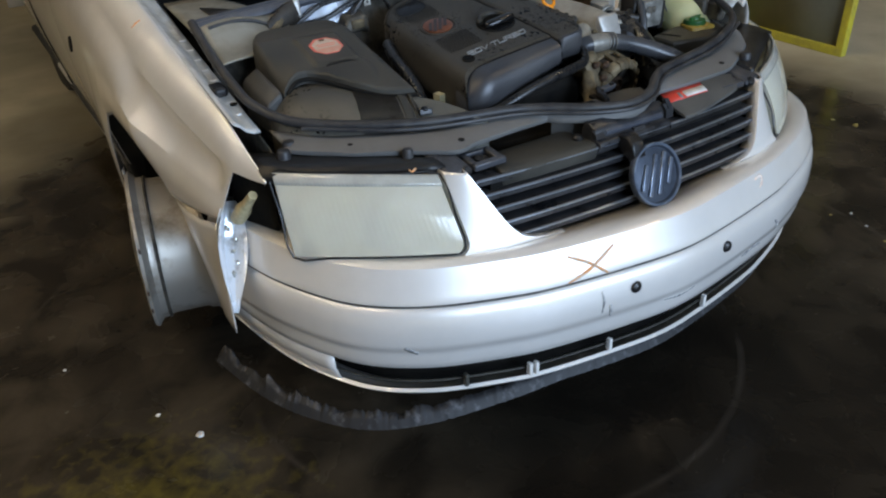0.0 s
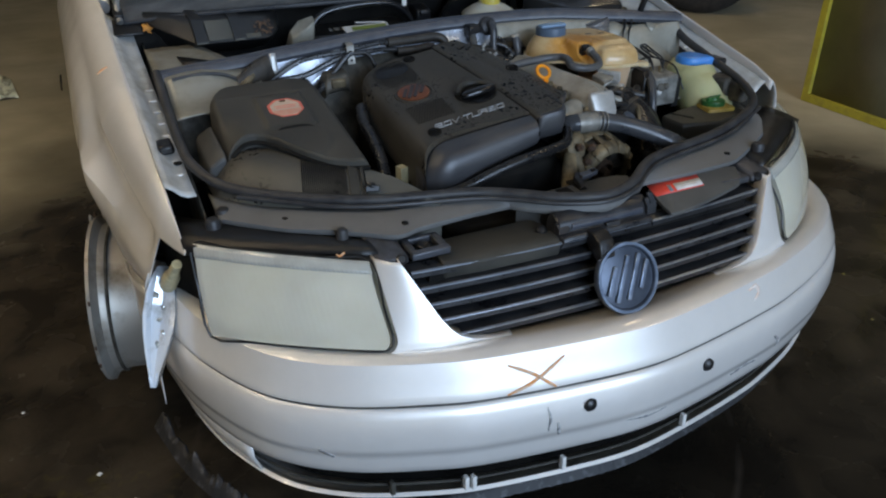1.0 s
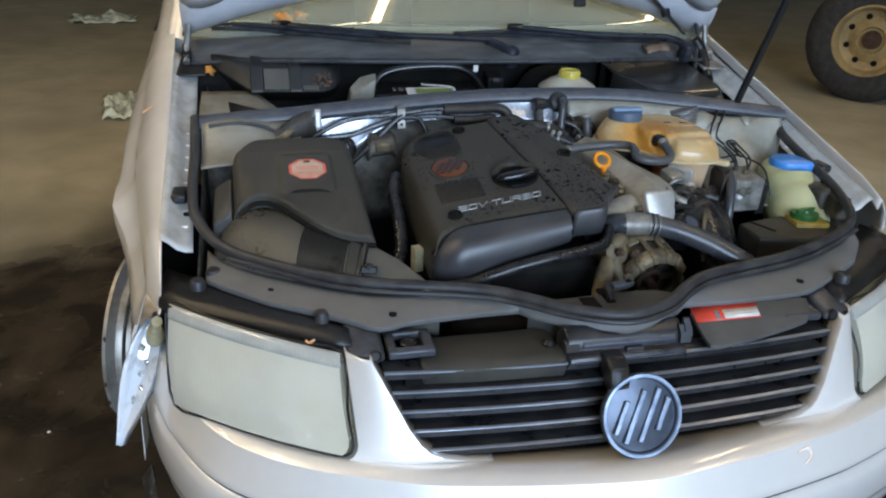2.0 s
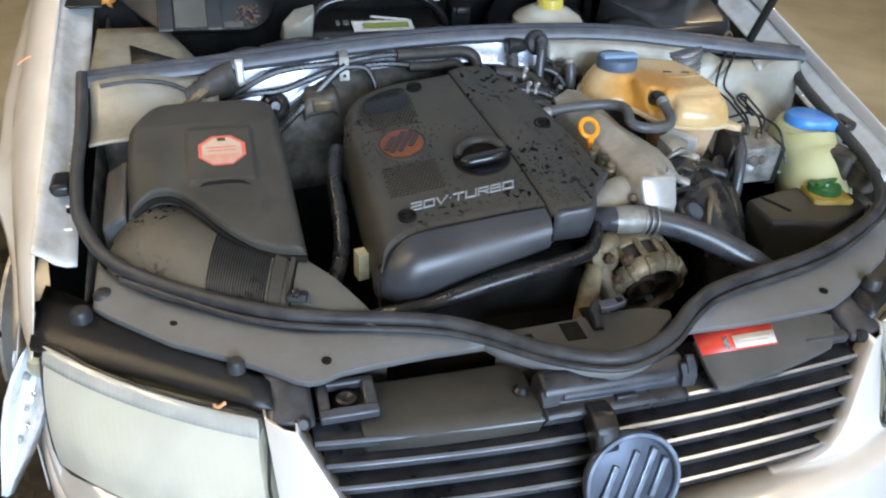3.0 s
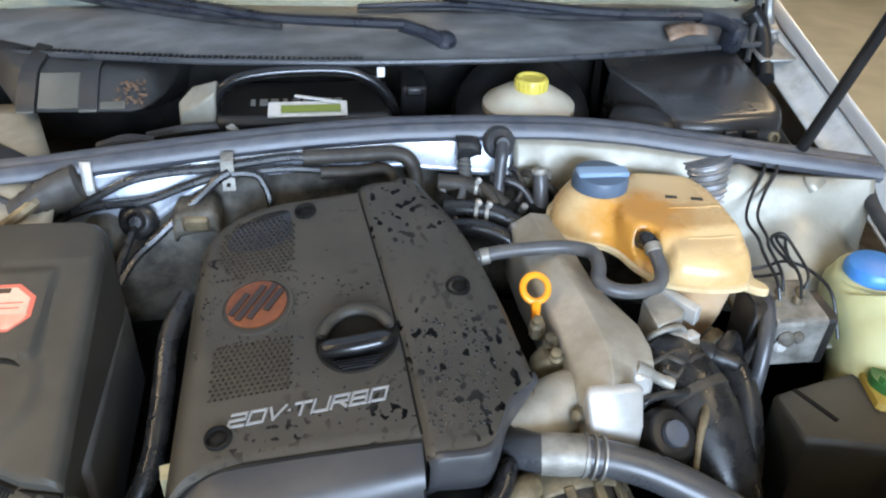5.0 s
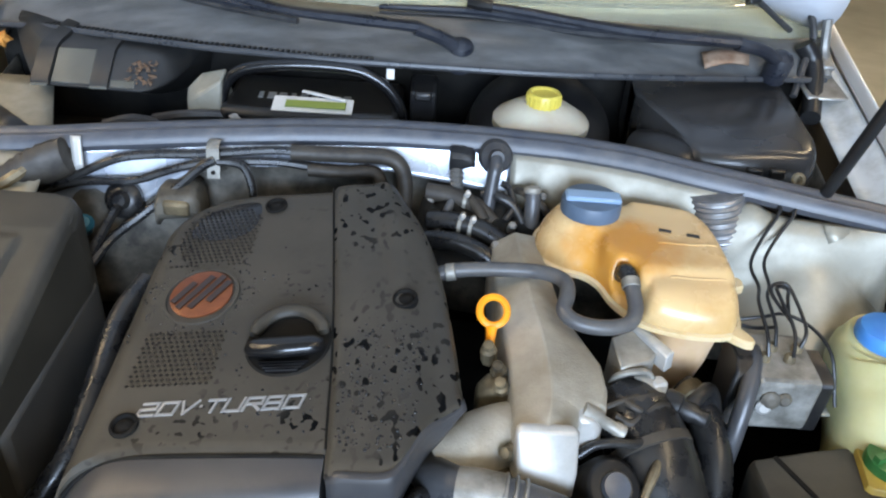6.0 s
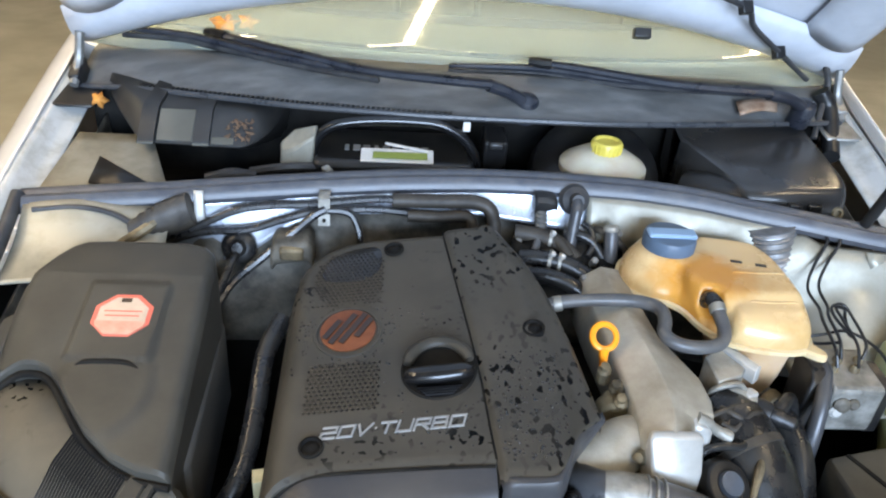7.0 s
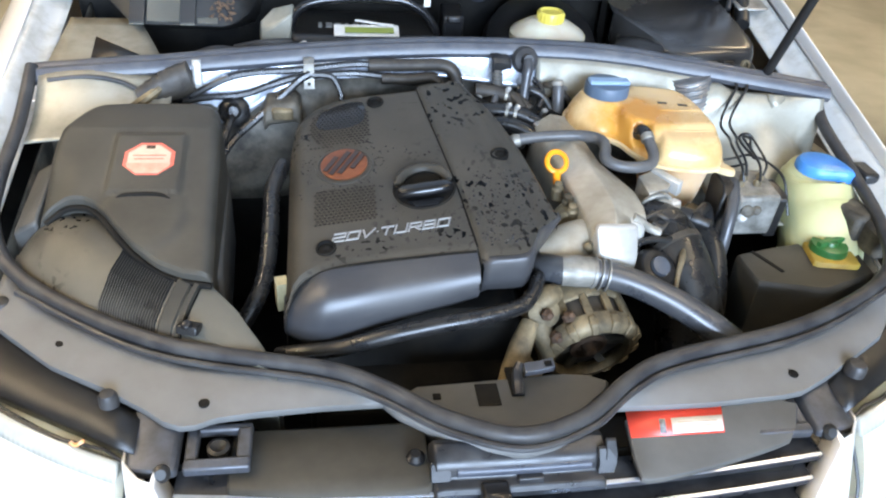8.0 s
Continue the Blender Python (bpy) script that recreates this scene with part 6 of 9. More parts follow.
for y, w in ((0.592, 0.084), (0.652, 0.088)):
    bm = bmesh.new()
    tube(bm, [(0.360 + w * k, y + 0.004 * abs(k), tank_top(0.360 + w * k, y) + 0.0006 - 0.006 * step(0.38, 0.5, abs(k))) for k in (-0.5, -0.35, -0.15, 0.0, 0.15, 0.35, 0.46)], 0.0022, 8, 3, flat=0.5)
    part("tank_rib", bm, AGED, tank)
for k in range(2):
    bm = bmesh.new()
    box(bm, (0.340 + 0.032 * k, 0.680 - 0.008 * k, tank_top(0.340 + 0.032 * k, 0.680 - 0.008 * k) + 0.0004), (0.015, 0.006, 0.0012), turn(0, 0, -12))
    part("tank_print", bm, BOOT, tank)
bm = bmesh.new()
tube(bm, [(0.281, 0.618, 0.902), (0.282, 0.606, 0.914), (0.285, 0.592, 0.913)], 0.0105, 10, 3)
part("tank_nipple", bm, HOSE, tank)
bm = bmesh.new()
lathe(bm, [(0.037, 0.929), (0.037, 0.943), (0.035, 0.9475), (0.028, 0.949), (0.002, 0.949)], (0.254, 0.716, 0), (0, 0, 1), 28)
cap = part("tank_cap", bm, NAVY, tank, "faded navy blue screw cap")
bm = bmesh.new()
box(bm, (0.254, 0.711, 0.951), (0.068, 0.024, 0.007), turn(0, 0, -2))
part("cap_rib", bm, CAP_TOP, cap, bevel=0.004)

# ABS unit with its pipes
bm = bmesh.new()
loft(bm, [[(x, 0.514, z0), (x, 0.511, 0.842), (x, 0.515, 0.847), (x, 0.588, 0.852), (x, 0.593, 0.846), (x, 0.593, z0)] for x, z0 in ((0.427, 0.785), (0.430, 0.775), (0.491, 0.775), (0.494, 0.785))])
absu = part("brake_unit", bm, ABS_GREY, car, "dirty grey anti-lock brake unit", bevel=0.004)
bm = bmesh.new()
loft(bm, [[(x, 0.528, 0.76), (x, 0.524, 0.832), (x, 0.532, 0.838), (x, 0.580, 0.840), (x, 0.585, 0.834), (x, 0.585, 0.76)] for x in (0.496, 0.500, 0.513, 0.517)])
part("control_head", bm, BLACK, absu, bevel=0.003)
bm = bmesh.new()
loft(bm, [[(x, 0.530, 0.76), (x, 0.524, 0.848), (x, 0.534, 0.860), (x, 0.570, 0.862), (x, 0.578, 0.85), (x, 0.574, 0.76)] for x in (0.402, 0.405, 0.418, 0.421)])
part("unit_plug", bm, BLACK, absu, "ribbed black plug of the brake unit", bevel=0.004)
for k in range(4):
    bm = bmesh.new()
    lathe(bm, [(0.0065, 0), (0.0065, 0.006), (0.004, 0.010), (0.002, 0.010)], (0.438 + 0.014 * k, 0.545 + 0.018 * (k % 2), 0.849), (0, 0, 1), 8)
    part("unit_nut", bm, DIRTY_ALU, absu)
for x, z, r, mt in ((0.441, 0.822, 0.011, GRIME), (0.436, 0.812, 0.009, ALU_BRIGHT), (0.456, 0.824, 0.008, GRIME)):
    bm = bmesh.new()
    lathe(bm, [(r, -0.004), (r, 0.004), (0.6 * r, 0.007), (0.3 * r, 0.007)], (x, 0.511, z), (-0.1, -1, 0.2), 10)
    part("unit_bolt", bm, mt, absu)
bm = bmesh.new()
tube(bm, [(0.430, 0.560, 0.852), (0.425, 0.540, 0.850), (0.415, 0.512, 0.830), (0.406, 0.492, 0.795), (0.40, 0.48, 0.75)], [0.007, 0.0095, 0.010, 0.010, 0.010], 12, 5)
part("unit_pipe", bm, PIPE, absu, "blue-grey plastic pipe beside the brake unit")
PIPES = ([(0.439, 0.540, 0.858), (0.437, 0.555, 0.878), (0.439, 0.600, 0.888), (0.452, 0.637, 0.884), (0.456, 0.682, 0.886), (0.478, 0.720, 0.900), (0.500, 0.742, 0.926), (0.502, 0.752, 0.932), (0.492, 0.757, 0.934), (0.474, 0.762, 0.934), (0.452, 0.768, 0.930), (0.435, 0.776, 0.910)],
         [(0.453, 0.558, 0.858), (0.453, 0.575, 0.877), (0.455, 0.615, 0.885), (0.466, 0.641, 0.884), (0.473, 0.685, 0.888), (0.496, 0.720, 0.902), (0.518, 0.740, 0.926), (0.520, 0.750, 0.934), (0.512, 0.757, 0.937), (0.490, 0.765, 0.938), (0.462, 0.774, 0.934), (0.440, 0.782, 0.910)],
         [(0.467, 0.540, 0.858), (0.469, 0.560, 0.879), (0.465, 0.600, 0.891), (0.466, 0.623, 0.894), (0.482, 0.628, 0.889), (0.482, 0.620, 0.880), (0.475, 0.590, 0.873)],
         [(0.481, 0.558, 0.858), (0.487, 0.570, 0.875), (0.486, 0.612, 0.887), (0.477, 0.627, 0.897), (0.460, 0.623, 0.896), (0.459, 0.609, 0.889), (0.477, 0.585, 0.873)],
         [(0.397, 0.623, 0.837), (0.418, 0.612, 0.848), (0.442, 0.600, 0.851), (0.462, 0.585, 0.865)],
         [(0.397, 0.605, 0.848), (0.419, 0.595, 0.865), (0.447, 0.595, 0.871), (0.472, 0.600, 0.873), (0.502, 0.590, 0.865), (0.517, 0.555, 0.853), (0.525, 0.525, 0.803)])
for pts in PIPES:
    bm = bmesh.new()
    tube(bm, pts, 0.0022, 8, 5)
    part("brake_pipe", bm, BLACK, car, "thin bent black brake pipe")

# strut tower: dusty dome under the washer bottle's side, shelf on the other
def tower_z(x, y):
    k = max(0.0, min(1.0, (y - 0.70) / (seal_y(x) - 0.73)))
    k = k * k * (3 - 2 * k)
    dome = 0.775 + 0.105 * math.exp(-((x - 0.555) / 0.10) ** 2 - ((y - 0.725) / 0.085) ** 2)
    return dome * (1 - k) + 0.918 * k + 0.012 * math.exp(-((x - 0.47) / 0.02) ** 2) * k


bm = bmesh.new()
sheet(bm, 26, 26, lambda u, v: Vector((0.435 + 0.222 * u, 0.54 + (seal_y(0.435 + 0.222 * u) - 0.02 - 0.54) * v, tower_z(0.435 + 0.222 * u, 0.54 + (seal_y(0.435 + 0.222 * u) - 0.02 - 0.54) * v))))
tower = part("strut_tower", bm, SHELF, car, "dusty painted suspension tower", solid=0.003)
bm = bmesh.new()
loft(bm, [[(0.553, 0.728, 0.922), (0.56, 0.722, 0.905), (0.568, 0.715, 0.885)], [(0.585, 0.728, 0.920), (0.59, 0.722, 0.903), (0.594, 0.715, 0.884)]], closed=False)
part("tower_clip", bm, SHELF, tower, solid=0.003)
bm = bmesh.new()
sheet(bm, 12, 12, lambda u, v: Vector((-0.655 + 0.20 * u, 0.66 + (seal_y(-0.655 + 0.2 * u) - 0.022 - 0.66) * v, 0.868 + 0.055 * v * v + 0.006 * math.sin(u * 5))))
part("tower_shelf", bm, SHELF, car, "dusty sheet metal shelf beside the bulkhead", solid=0.003)
bm = bmesh.new()
tube(bm, [(-0.64, 0.775, 0.918), (-0.58, 0.782, 0.921), (-0.53, 0.778, 0.914), (-0.49, 0.765, 0.896)], 0.004, 8, 4)
part("shelf_cable", bm, RUBBER, car, "thin black cable on the shelf")
# pleated foil sleeve by the bulkhead
bm = bmesh.new()
rows = []
for k in range(46):
    w = k / 45
    c = Vector((0.428, 0.775, 0.935)).lerp(Vector((0.446, 0.752, 0.868)), w)
    r = 0.034 - 0.006 * w + 0.0014 * math.cos(w * 62) + 0.003 * noise.noise((w * 6, 2, 1))
    rows.append([c + Vector((r * math.cos(a), r * math.sin(a) * 0.75, 0.25 * r * math.cos(a))) for a in [math.tau * j / 16 for j in range(16)]])
loft(bm, rows)
part("foil_sleeve", bm, FOIL, car, "pleated silver foil heat sleeve")

# washer bottle
bm = bmesh.new()
tube(bm, [(0.603, 0.600, 0.846), (0.603, 0.600, 0.838), (0.602, 0.594, 0.818), (0.600, 0.565, 0.785), (0.600, 0.535, 0.765), (0.600, 0.515, 0.735), (0.600, 0.50, 0.69)], [0.040, 0.051, 0.060, 0.064, 0.066, 0.066, 0.064], 24, 5)
bottle = part("washer_bottle", bm, BOTTLE, car, "pale yellow-green plastic washer bottle")
bm = bmesh.new()
tube(bm, [(0.548, 0.60, 0.80), (0.545, 0.57, 0.795), (0.543, 0.53, 0.77), (0.54, 0.50, 0.74)], 0.004, 8, 4)
part("bottle_seam", bm, BOTTLE, bottle)
bm = bmesh.new()
co = [(0.605 + 0.039 * math.cos(a) + 0.010 * max(0, math.cos(a - 5.6)) ** 8, 0.600 + 0.036 * math.sin(a) - 0.018 * max(0, math.cos(a - 5.6)) ** 8) for a in [math.tau * j / 28 for j in range(28)]]
pillow(bm, co, [(0.003, 0.838), (0.0, 0.842), (0.0, 0.855), (0.004, 0.861), (0.012, 0.863), (0.02, 0.864)])
flip = part("bottle_cap", bm, BLUE, bottle, "bright blue flip cap")
for k in range(5):
    bm = bmesh.new()
    box(bm, (0.612 + 0.0055 * k, 0.5655 + 0.0015 * k, 0.853), (0.0022, 0.004, 0.014), turn(-12, 0, 20))
    part("cap_ridge", bm, BLUE, flip)
# power steering reservoir
bm = bmesh.new()
lathe(bm, [(0.029, 0.772), (0.029, 0.78), (0.0275, 0.786), (0.012, 0.787), (0.010, 0.792), (0.002, 0.792)], (0.573, 0.468, 0), (0, 0, 1), 24)
box(bm, (0.573, 0.468, 0.79), (0.05, 0.008, 0.008), turn(0, 0, 15))
green = part("fluid_cap", bm, GREEN, car, "dark green screw cap of the steering fluid tank")
bm = bmesh.new()
pillow(bm, [(0.535, 0.440), (0.540, 0.434), (0.600, 0.424), (0.608, 0.429), (0.618, 0.490), (0.613, 0.497), (0.556, 0.507), (0.547, 0.502)], [(0.0, 0.73), (0.0, 0.771), (0.002, 0.774), (0.006, 0.775)])
part("fluid_tank", bm, OCHRE, car, "ochre plastic steering fluid tank")
# black box in the corner
bm = bmesh.new()
pillow(bm, [(0.428, 0.402), (0.424, 0.408), (0.422, 0.470), (0.428, 0.477), (0.50, 0.495), (0.55, 0.505), (0.635, 0.48), (0.628, 0.412), (0.53, 0.380), (0.52, 0.380)], [(0.006, 0.60), (0.0, 0.757), (0.0015, 0.763), (0.005, 0.766)])
corner = part("corner_box", bm, GREY, car, "dusty black plastic box in the bay's corner")
bm = bmesh.new()
box(bm, (0.465, 0.452, 0.7665), (0.006, 0.06, 0.002), turn(0, 0, 25))
part("box_groove", bm, DARK, corner)
bm = bmesh.new()
box(bm, (0.625, 0.505, 0.79), (0.05, 0.06, 0.08), turn(0, 0, 15))
box(bm, (0.64, 0.46, 0.80), (0.03, 0.05, 0.05), turn(0, 0, 5))
part("relay_carrier", bm, GRIME, car, "brownish black relay carrier", bevel=0.008)

# turbo pipe across the front, with its metal clamp
bm = bmesh.new()
tube(bm, [(0.070, 0.425, 0.790), (0.072, 0.395, 0.812), (0.082, 0.366, 0.829), (0.108, 0.352, 0.836), (0.145, 0.347, 0.835), (0.20, 0.336, 0.822), (0.26, 0.312, 0.800), (0.316, 0.279, 0.770), (0.36, 0.248, 0.735), (0.39, 0.225, 0.70)], [0.021, 0.0215, 0.021, 0.019, 0.0185, 0.0188, 0.0195, 0.0215, 0.024, 0.026], 18, 6)
pipe = part("turbo_pipe", bm, PIPE, car, "grey-black charge air pipe")
bm = bmesh.new()
tube(bm, [(0.098, 0.3545, 0.8348), (0.118, 0.3505, 0.8362), (0.142, 0.3475, 0.8352)], [0.0205, 0.0215, 0.0205], 18, 4, cap=False)
part("pipe_collar", bm, THROTTLE, pipe, "dull metal collar")
for k in range(3):
    bm = bmesh.new()
    lathe(bm, [(0.0190, -0.0022), (0.0222, -0.001), (0.0222, 0.001), (0.0190, 0.0022)], (0.139 + 0.009 * k, 0.348 - 0.0016 * k, 0.8352 - 0.0014 * k), (1, -0.17, -0.12), 20, cap=False)
    part("clamp_band", bm, STEEL, pipe)
# hose round the cover's front
bm = bmesh.new()
tube(bm, [(0.075, 0.375, 0.80), (0.062, 0.342, 0.832), (0.050, 0.318, 0.826), (0.030, 0.300, 0.820), (-0.02, 0.288, 0.816), (-0.072, 0.281, 0.812), (-0.128, 0.279, 0.801), (-0.171, 0.281, 0.787), (-0.202, 0.285, 0.775), (-0.245, 0.288, 0.768), (-0.275, 0.30, 0.755)], 0.0105, 12, 5)
part("front_hose", bm, HOSE, car, "rubber hose below the engine cover's front")
# hose between air box and engine
bm = bmesh.new()
tube(bm, [(-0.275, 0.63, 0.845), (-0.29, 0.575, 0.83), (-0.292, 0.50, 0.80), (-0.30, 0.44, 0.765), (-0.325, 0.40, 0.73), (-0.36, 0.37, 0.69)], 0.0125, 12, 6)
part("side_hose", bm, HOSE, car, "grey-black hose beside the engine")
bm = bmesh.new()
box(bm, (-0.274, 0.412, 0.765), (0.016, 0.02, 0.045), turn(0, 0, 12))
part("brass_tag", bm, BRASS, car, "yellowish metal tag")

# alternator: a drum with slots behind its scalloped front ring
AC, AAX = Vector((0.134, 0.338, 0.748)), Vector((0.12, -0.95, -0.26)).normalized()
am = Matrix.Translation(AC) @ Vector((0, 0, 1)).rotation_difference(AAX).to_matrix().to_4x4()
bm = bmesh.new()
lathe(bm, [(0.062, -0.08), (0.0665, -0.06), (0.0685, -0.022), (0.069, -0.009), (0.067, -0.005)], AC, AAX, 44, cap=False)
alt = part("alternator", bm, DIRTY_ALU, car, "dirty cast alternator with a slotted drum", solid=0.006)
bm = bmesh.new()
lathe(bm, [(0.066, 0.021), (0.0695, 0.022), (0.070, 0.032), (0.067, 0.041), (0.060, 0.046), (0.053, 0.046), (0.050, 0.040), (0.052, 0.030)], AC, AAX, 44, cap=False)
part("front_ring", bm, DIRTY_ALU, alt, "scalloped front ring", solid=0.002)
random.seed(17)
for k in range(14):
    a = 360 / 14 * k + 6
    bm = bmesh.new()
    loft(bm, [[(0.0695, -0.0056, z), (0.0695, 0.0056, z), (0.062, 0.0045, z), (0.062, -0.0045, z)] for z in (-0.010, 0.008, 0.025)])
    bmesh.ops.transform(bm, matrix=am @ turn(0, 0, a), verts=bm.verts[:])
    part("drum_rib", bm, DIRTY_ALU, alt, bevel=0.0015)
    bm = bmesh.new()
    loft(bm, [[(0.0725, -0.006, 0.028), (0.0725, 0.006, 0.028), (0.060, 0.005, 0.028), (0.060, -0.005, 0.028)], [(0.0715, -0.006, 0.043), (0.0715, 0.006, 0.043), (0.056, 0.005, 0.050), (0.056, -0.005, 0.050)]])
    bmesh.ops.transform(bm, matrix=am @ turn(0, 0, a), verts=bm.verts[:])
    part("scallop", bm, DIRTY_ALU, alt, bevel=0.002)
for k in range(6):
    bm = bmesh.new()
    loft(bm, [[(0.054, -0.006, 0.036), (0.054, 0.006, 0.036), (0.054, 0.004, 0.028), (0.054, -0.004, 0.028)], [(0.020, -0.005, 0.030), (0.020, 0.005, 0.030), (0.020, 0.003, 0.022), (0.020, -0.003, 0.022)]])
    bmesh.ops.transform(bm, matrix=am @ turn(0, 0, 60 * k + 15), verts=bm.verts[:])
    part("face_spoke", bm, GRIME, alt)
bm = bmesh.new()
lathe(bm, [(0.0605, -0.07), (0.0605, 0.022), (0.048, 0.024), (0.030, 0.022), (0.004, 0.022)], AC, AAX, 28)
part("alternator_core", bm, BOOT, alt, "dark brown windings inside the housing")
bm = bmesh.new()
lathe(bm, [(0.026, 0.02), (0.026, 0.034), (0.020, 0.036), (0.018, 0.028), (0.010, 0.028), (0.008, 0.044), (0.002, 0.046)], AC, AAX, 20)
part("shaft_hub", bm, RUST, alt, "rusty shaft hub")
# lug with its bolts, and the bracket down to the tray
bm = bmesh.new()
lathe(bm, [(0.021, -0.035), (0.023, 0.0), (0.022, 0.012), (0.016, 0.016), (0.004, 0.016)], (0.066, 0.318, 0.796), (0.1, -0.85, 0.45), 16)
tube(bm, [(0.085, 0.335, 0.812), (0.075, 0.325, 0.815), (0.062, 0.318, 0.806)], [0.014, 0.016, 0.014], 10, 3)
tube(bm, [(0.062, 0.31, 0.785), (0.070, 0.298, 0.762), (0.080, 0.290, 0.742)], [0.016, 0.014, 0.010], 10, 3)
part("alternator_lug", bm, DIRTY_ALU, alt, "dirty cast mounting lug")
for p, ax in (((0.068, 0.299, 0.806), (0.1, -0.85, 0.45)), ((0.082, 0.288, 0.776), (0.2, -0.9, 0.3)), ((0.098, 0.30, 0.80), (0.1, -0.6, 0.7))):
    bm = bmesh.new()
    lathe(bm, [(0.0085, -0.004), (0.0085, 0.004), (0.006, 0.006), (0.004, 0.011), (0.001, 0.012)], p, ax, 6)
    part("lug_bolt", bm, RUST, alt, "rusty bolt")
bm = bmesh.new()
tube(bm, [(0.048, 0.300, 0.795), (0.034, 0.280, 0.776), (0.022, 0.258, 0.752), (0.008, 0.238, 0.728), (-0.004, 0.22, 0.70)], [0.012, 0.015, 0.017, 0.013, 0.012], 10, 4, flat=0.55)
tube(bm, [(0.030, 0.272, 0.765), (0.046, 0.255, 0.748), (0.058, 0.240, 0.728)], [0.009, 0.010, 0.008], 8, 4)
part("alternator_bracket", bm, DIRTY_ALU, alt)
# lock panel's inner tray in the seal's dip
bm = bmesh.new()
pillow(bm, rounded([(-0.14, 0.225), (-0.08, 0.165), (0.0, 0.135), (0.07, 0.155), (0.145, 0.215), (0.10, 0.238), (0.0, 0.232)], 1), [(0.0, 0.68), (0.0, 0.758), (0.004, 0.764)])
tray = part("lock_tray", bm, DUCT_DARK, car, "dusty plastic tray behind the lock")
for x, y, w, d in ((-0.023, 0.204, 0.028, 0.036), (0.014, 0.224, 0.016, 0.050), (-0.085, 0.205, 0.010, 0.010)):
    bm = bmesh.new()
    box(bm, (x, y, 0.7625), (w, d, 0.006))
    part("tray_slot", bm, DARK, tray, bevel=0.001)
bm = bmesh.new()
tube(bm, [(0.014, 0.200, 0.766), (0.015, 0.212, 0.772), (0.017, 0.228, 0.774), (0.022, 0.238, 0.782)], [0.006, 0.0075, 0.007, 0.005], 8, 4)
part("tray_hook", bm, SLAT, tray, "greasy black catch hook")
bm = bmesh.new()
loft(bm, [[(x, y, z), (x, y + 0.016, z + 0.001), (x, y + 0.017, z - 0.002), (x, y + 0.002, z - 0.010)] for x, y, z in ((0.026, 0.222, 0.781), (0.048, 0.224, 0.782), (0.050, 0.224, 0.783), (0.064, 0.226, 0.785))])
flag = part("tray_bracket", bm, BRACKET, tray, "pressed metal catch plate", bevel=0.001)
bm = bmesh.new()
box(bm, (0.056, 0.232, 0.7847), (0.009, 0.008, 0.002))
part("catch_hole", bm, DARK, flag)

# ---- air box ----
LID_FRONT = [(-0.594, 0.488), (-0.584, 0.492), (-0.572, 0.499), (-0.556, 0.5035), (-0.534, 0.502), (-0.518, 0.493), (-0.502, 0.474), (-0.486, 0.452), (-0.458, 0.417), (-0.424, 0.389), (-0.394, 0.374), (-0.356, 0.366)]
LID_BACK = [(-0.594, 0.630), (-0.588, 0.652), (-0.576, 0.684), (-0.562, 0.708), (-0.546, 0.720), (-0.50, 0.724), (-0.41, 0.724), (-0.386, 0.716), (-0.372, 0.700), (-0.366, 0.670)]


def lid_plan(u, v):
    x = -0.594 + (0.238 - 0.010 * v) * u
    return x, lerp(LID_FRONT, x) + (lerp(LID_BACK, x) - lerp(LID_FRONT, x)) * v


def air_top(x, y):
    """The lid: falling to the front, with a raised pad and, below its slot, a low tongue."""
    z = 0.8845 + 0.25 * (min(y, 0.64) - 0.565) + 0.05 * max(0.0, y - 0.64)
    z -= 0.020 * step(-0.545, -0.60, x) * step(0.60, 0.50, y)
    pad = step(-0.512, -0.502, x) * step(-0.406, -0.414, x) * step(0.503, 0.506, y) * step(0.632, 0.612, y)
    tongue = step(1.0, 0.55, ((x + 0.452) / 0.060) ** 2 + ((y - 0.470) / 0.075) ** 2) * step(0.508, 0.500, y)
    return z + 0.0065 * pad + 0.003 * tongue


bm = bmesh.new()
moulded_lid(bm, 72, 84, lid_plan, air_top, (0.004, 0.015, 0.014, 0.018), (0.022, 0.17, 0.17, 0.17))
air = part("air_box", bm, GREY, car, "dusty black plastic air filter box", fix=False)
bm = bmesh.new()
loft(bm, [[(-0.600, 0.44, z), (-0.372, 0.40, z), (-0.352, 0.42, z), (-0.366, 0.69, z), (-0.56, 0.70, z), (-0.612, 0.64, z)] for z in (0.66, 0.795)])
part("air_box_body", bm, DUCT_DARK, air, bevel=0.006)
bm = bmesh.new()
loft(bm, [[(x, 0.492, z0), (x, 0.488, z1), (x, 0.50, z1 + 0.006), (x, 0.615, z1 + 0.022), (x, 0.63, z1 + 0.012), (x, 0.63, z0)] for x, z0, z1 in ((-0.630, 0.76, 0.815), (-0.626, 0.75, 0.822), (-0.606, 0.75, 0.834), (-0.596, 0.75, 0.838))])
part("box_shoulder", bm, DUCT_DARK, air, "dusty shoulder of the air box", bevel=0.004)


octo = [(-0.456 + 0.037 * math.cos(radians(22.5 + 45 * k)), 0.566 + 0.034 * math.sin(radians(22.5 + 45 * k))) for k in range(8)]
for name, sc, mt, dz, lb in (("sticker", 1.0, PINK, 0.0008, "octagonal red and tan warning sticker"), ("sticker_field", 0.84, TAN, 0.0013, "")):
    bm = bmesh.new()
    pillow(bm, [(-0.456 + (x + 0.456) * sc, 0.566 + (y - 0.566) * sc) for x, y in octo], [(0, dz - 0.003), (0, dz)], air_top)
    part(name, bm, mt, air, lb)
bm = bmesh.new()
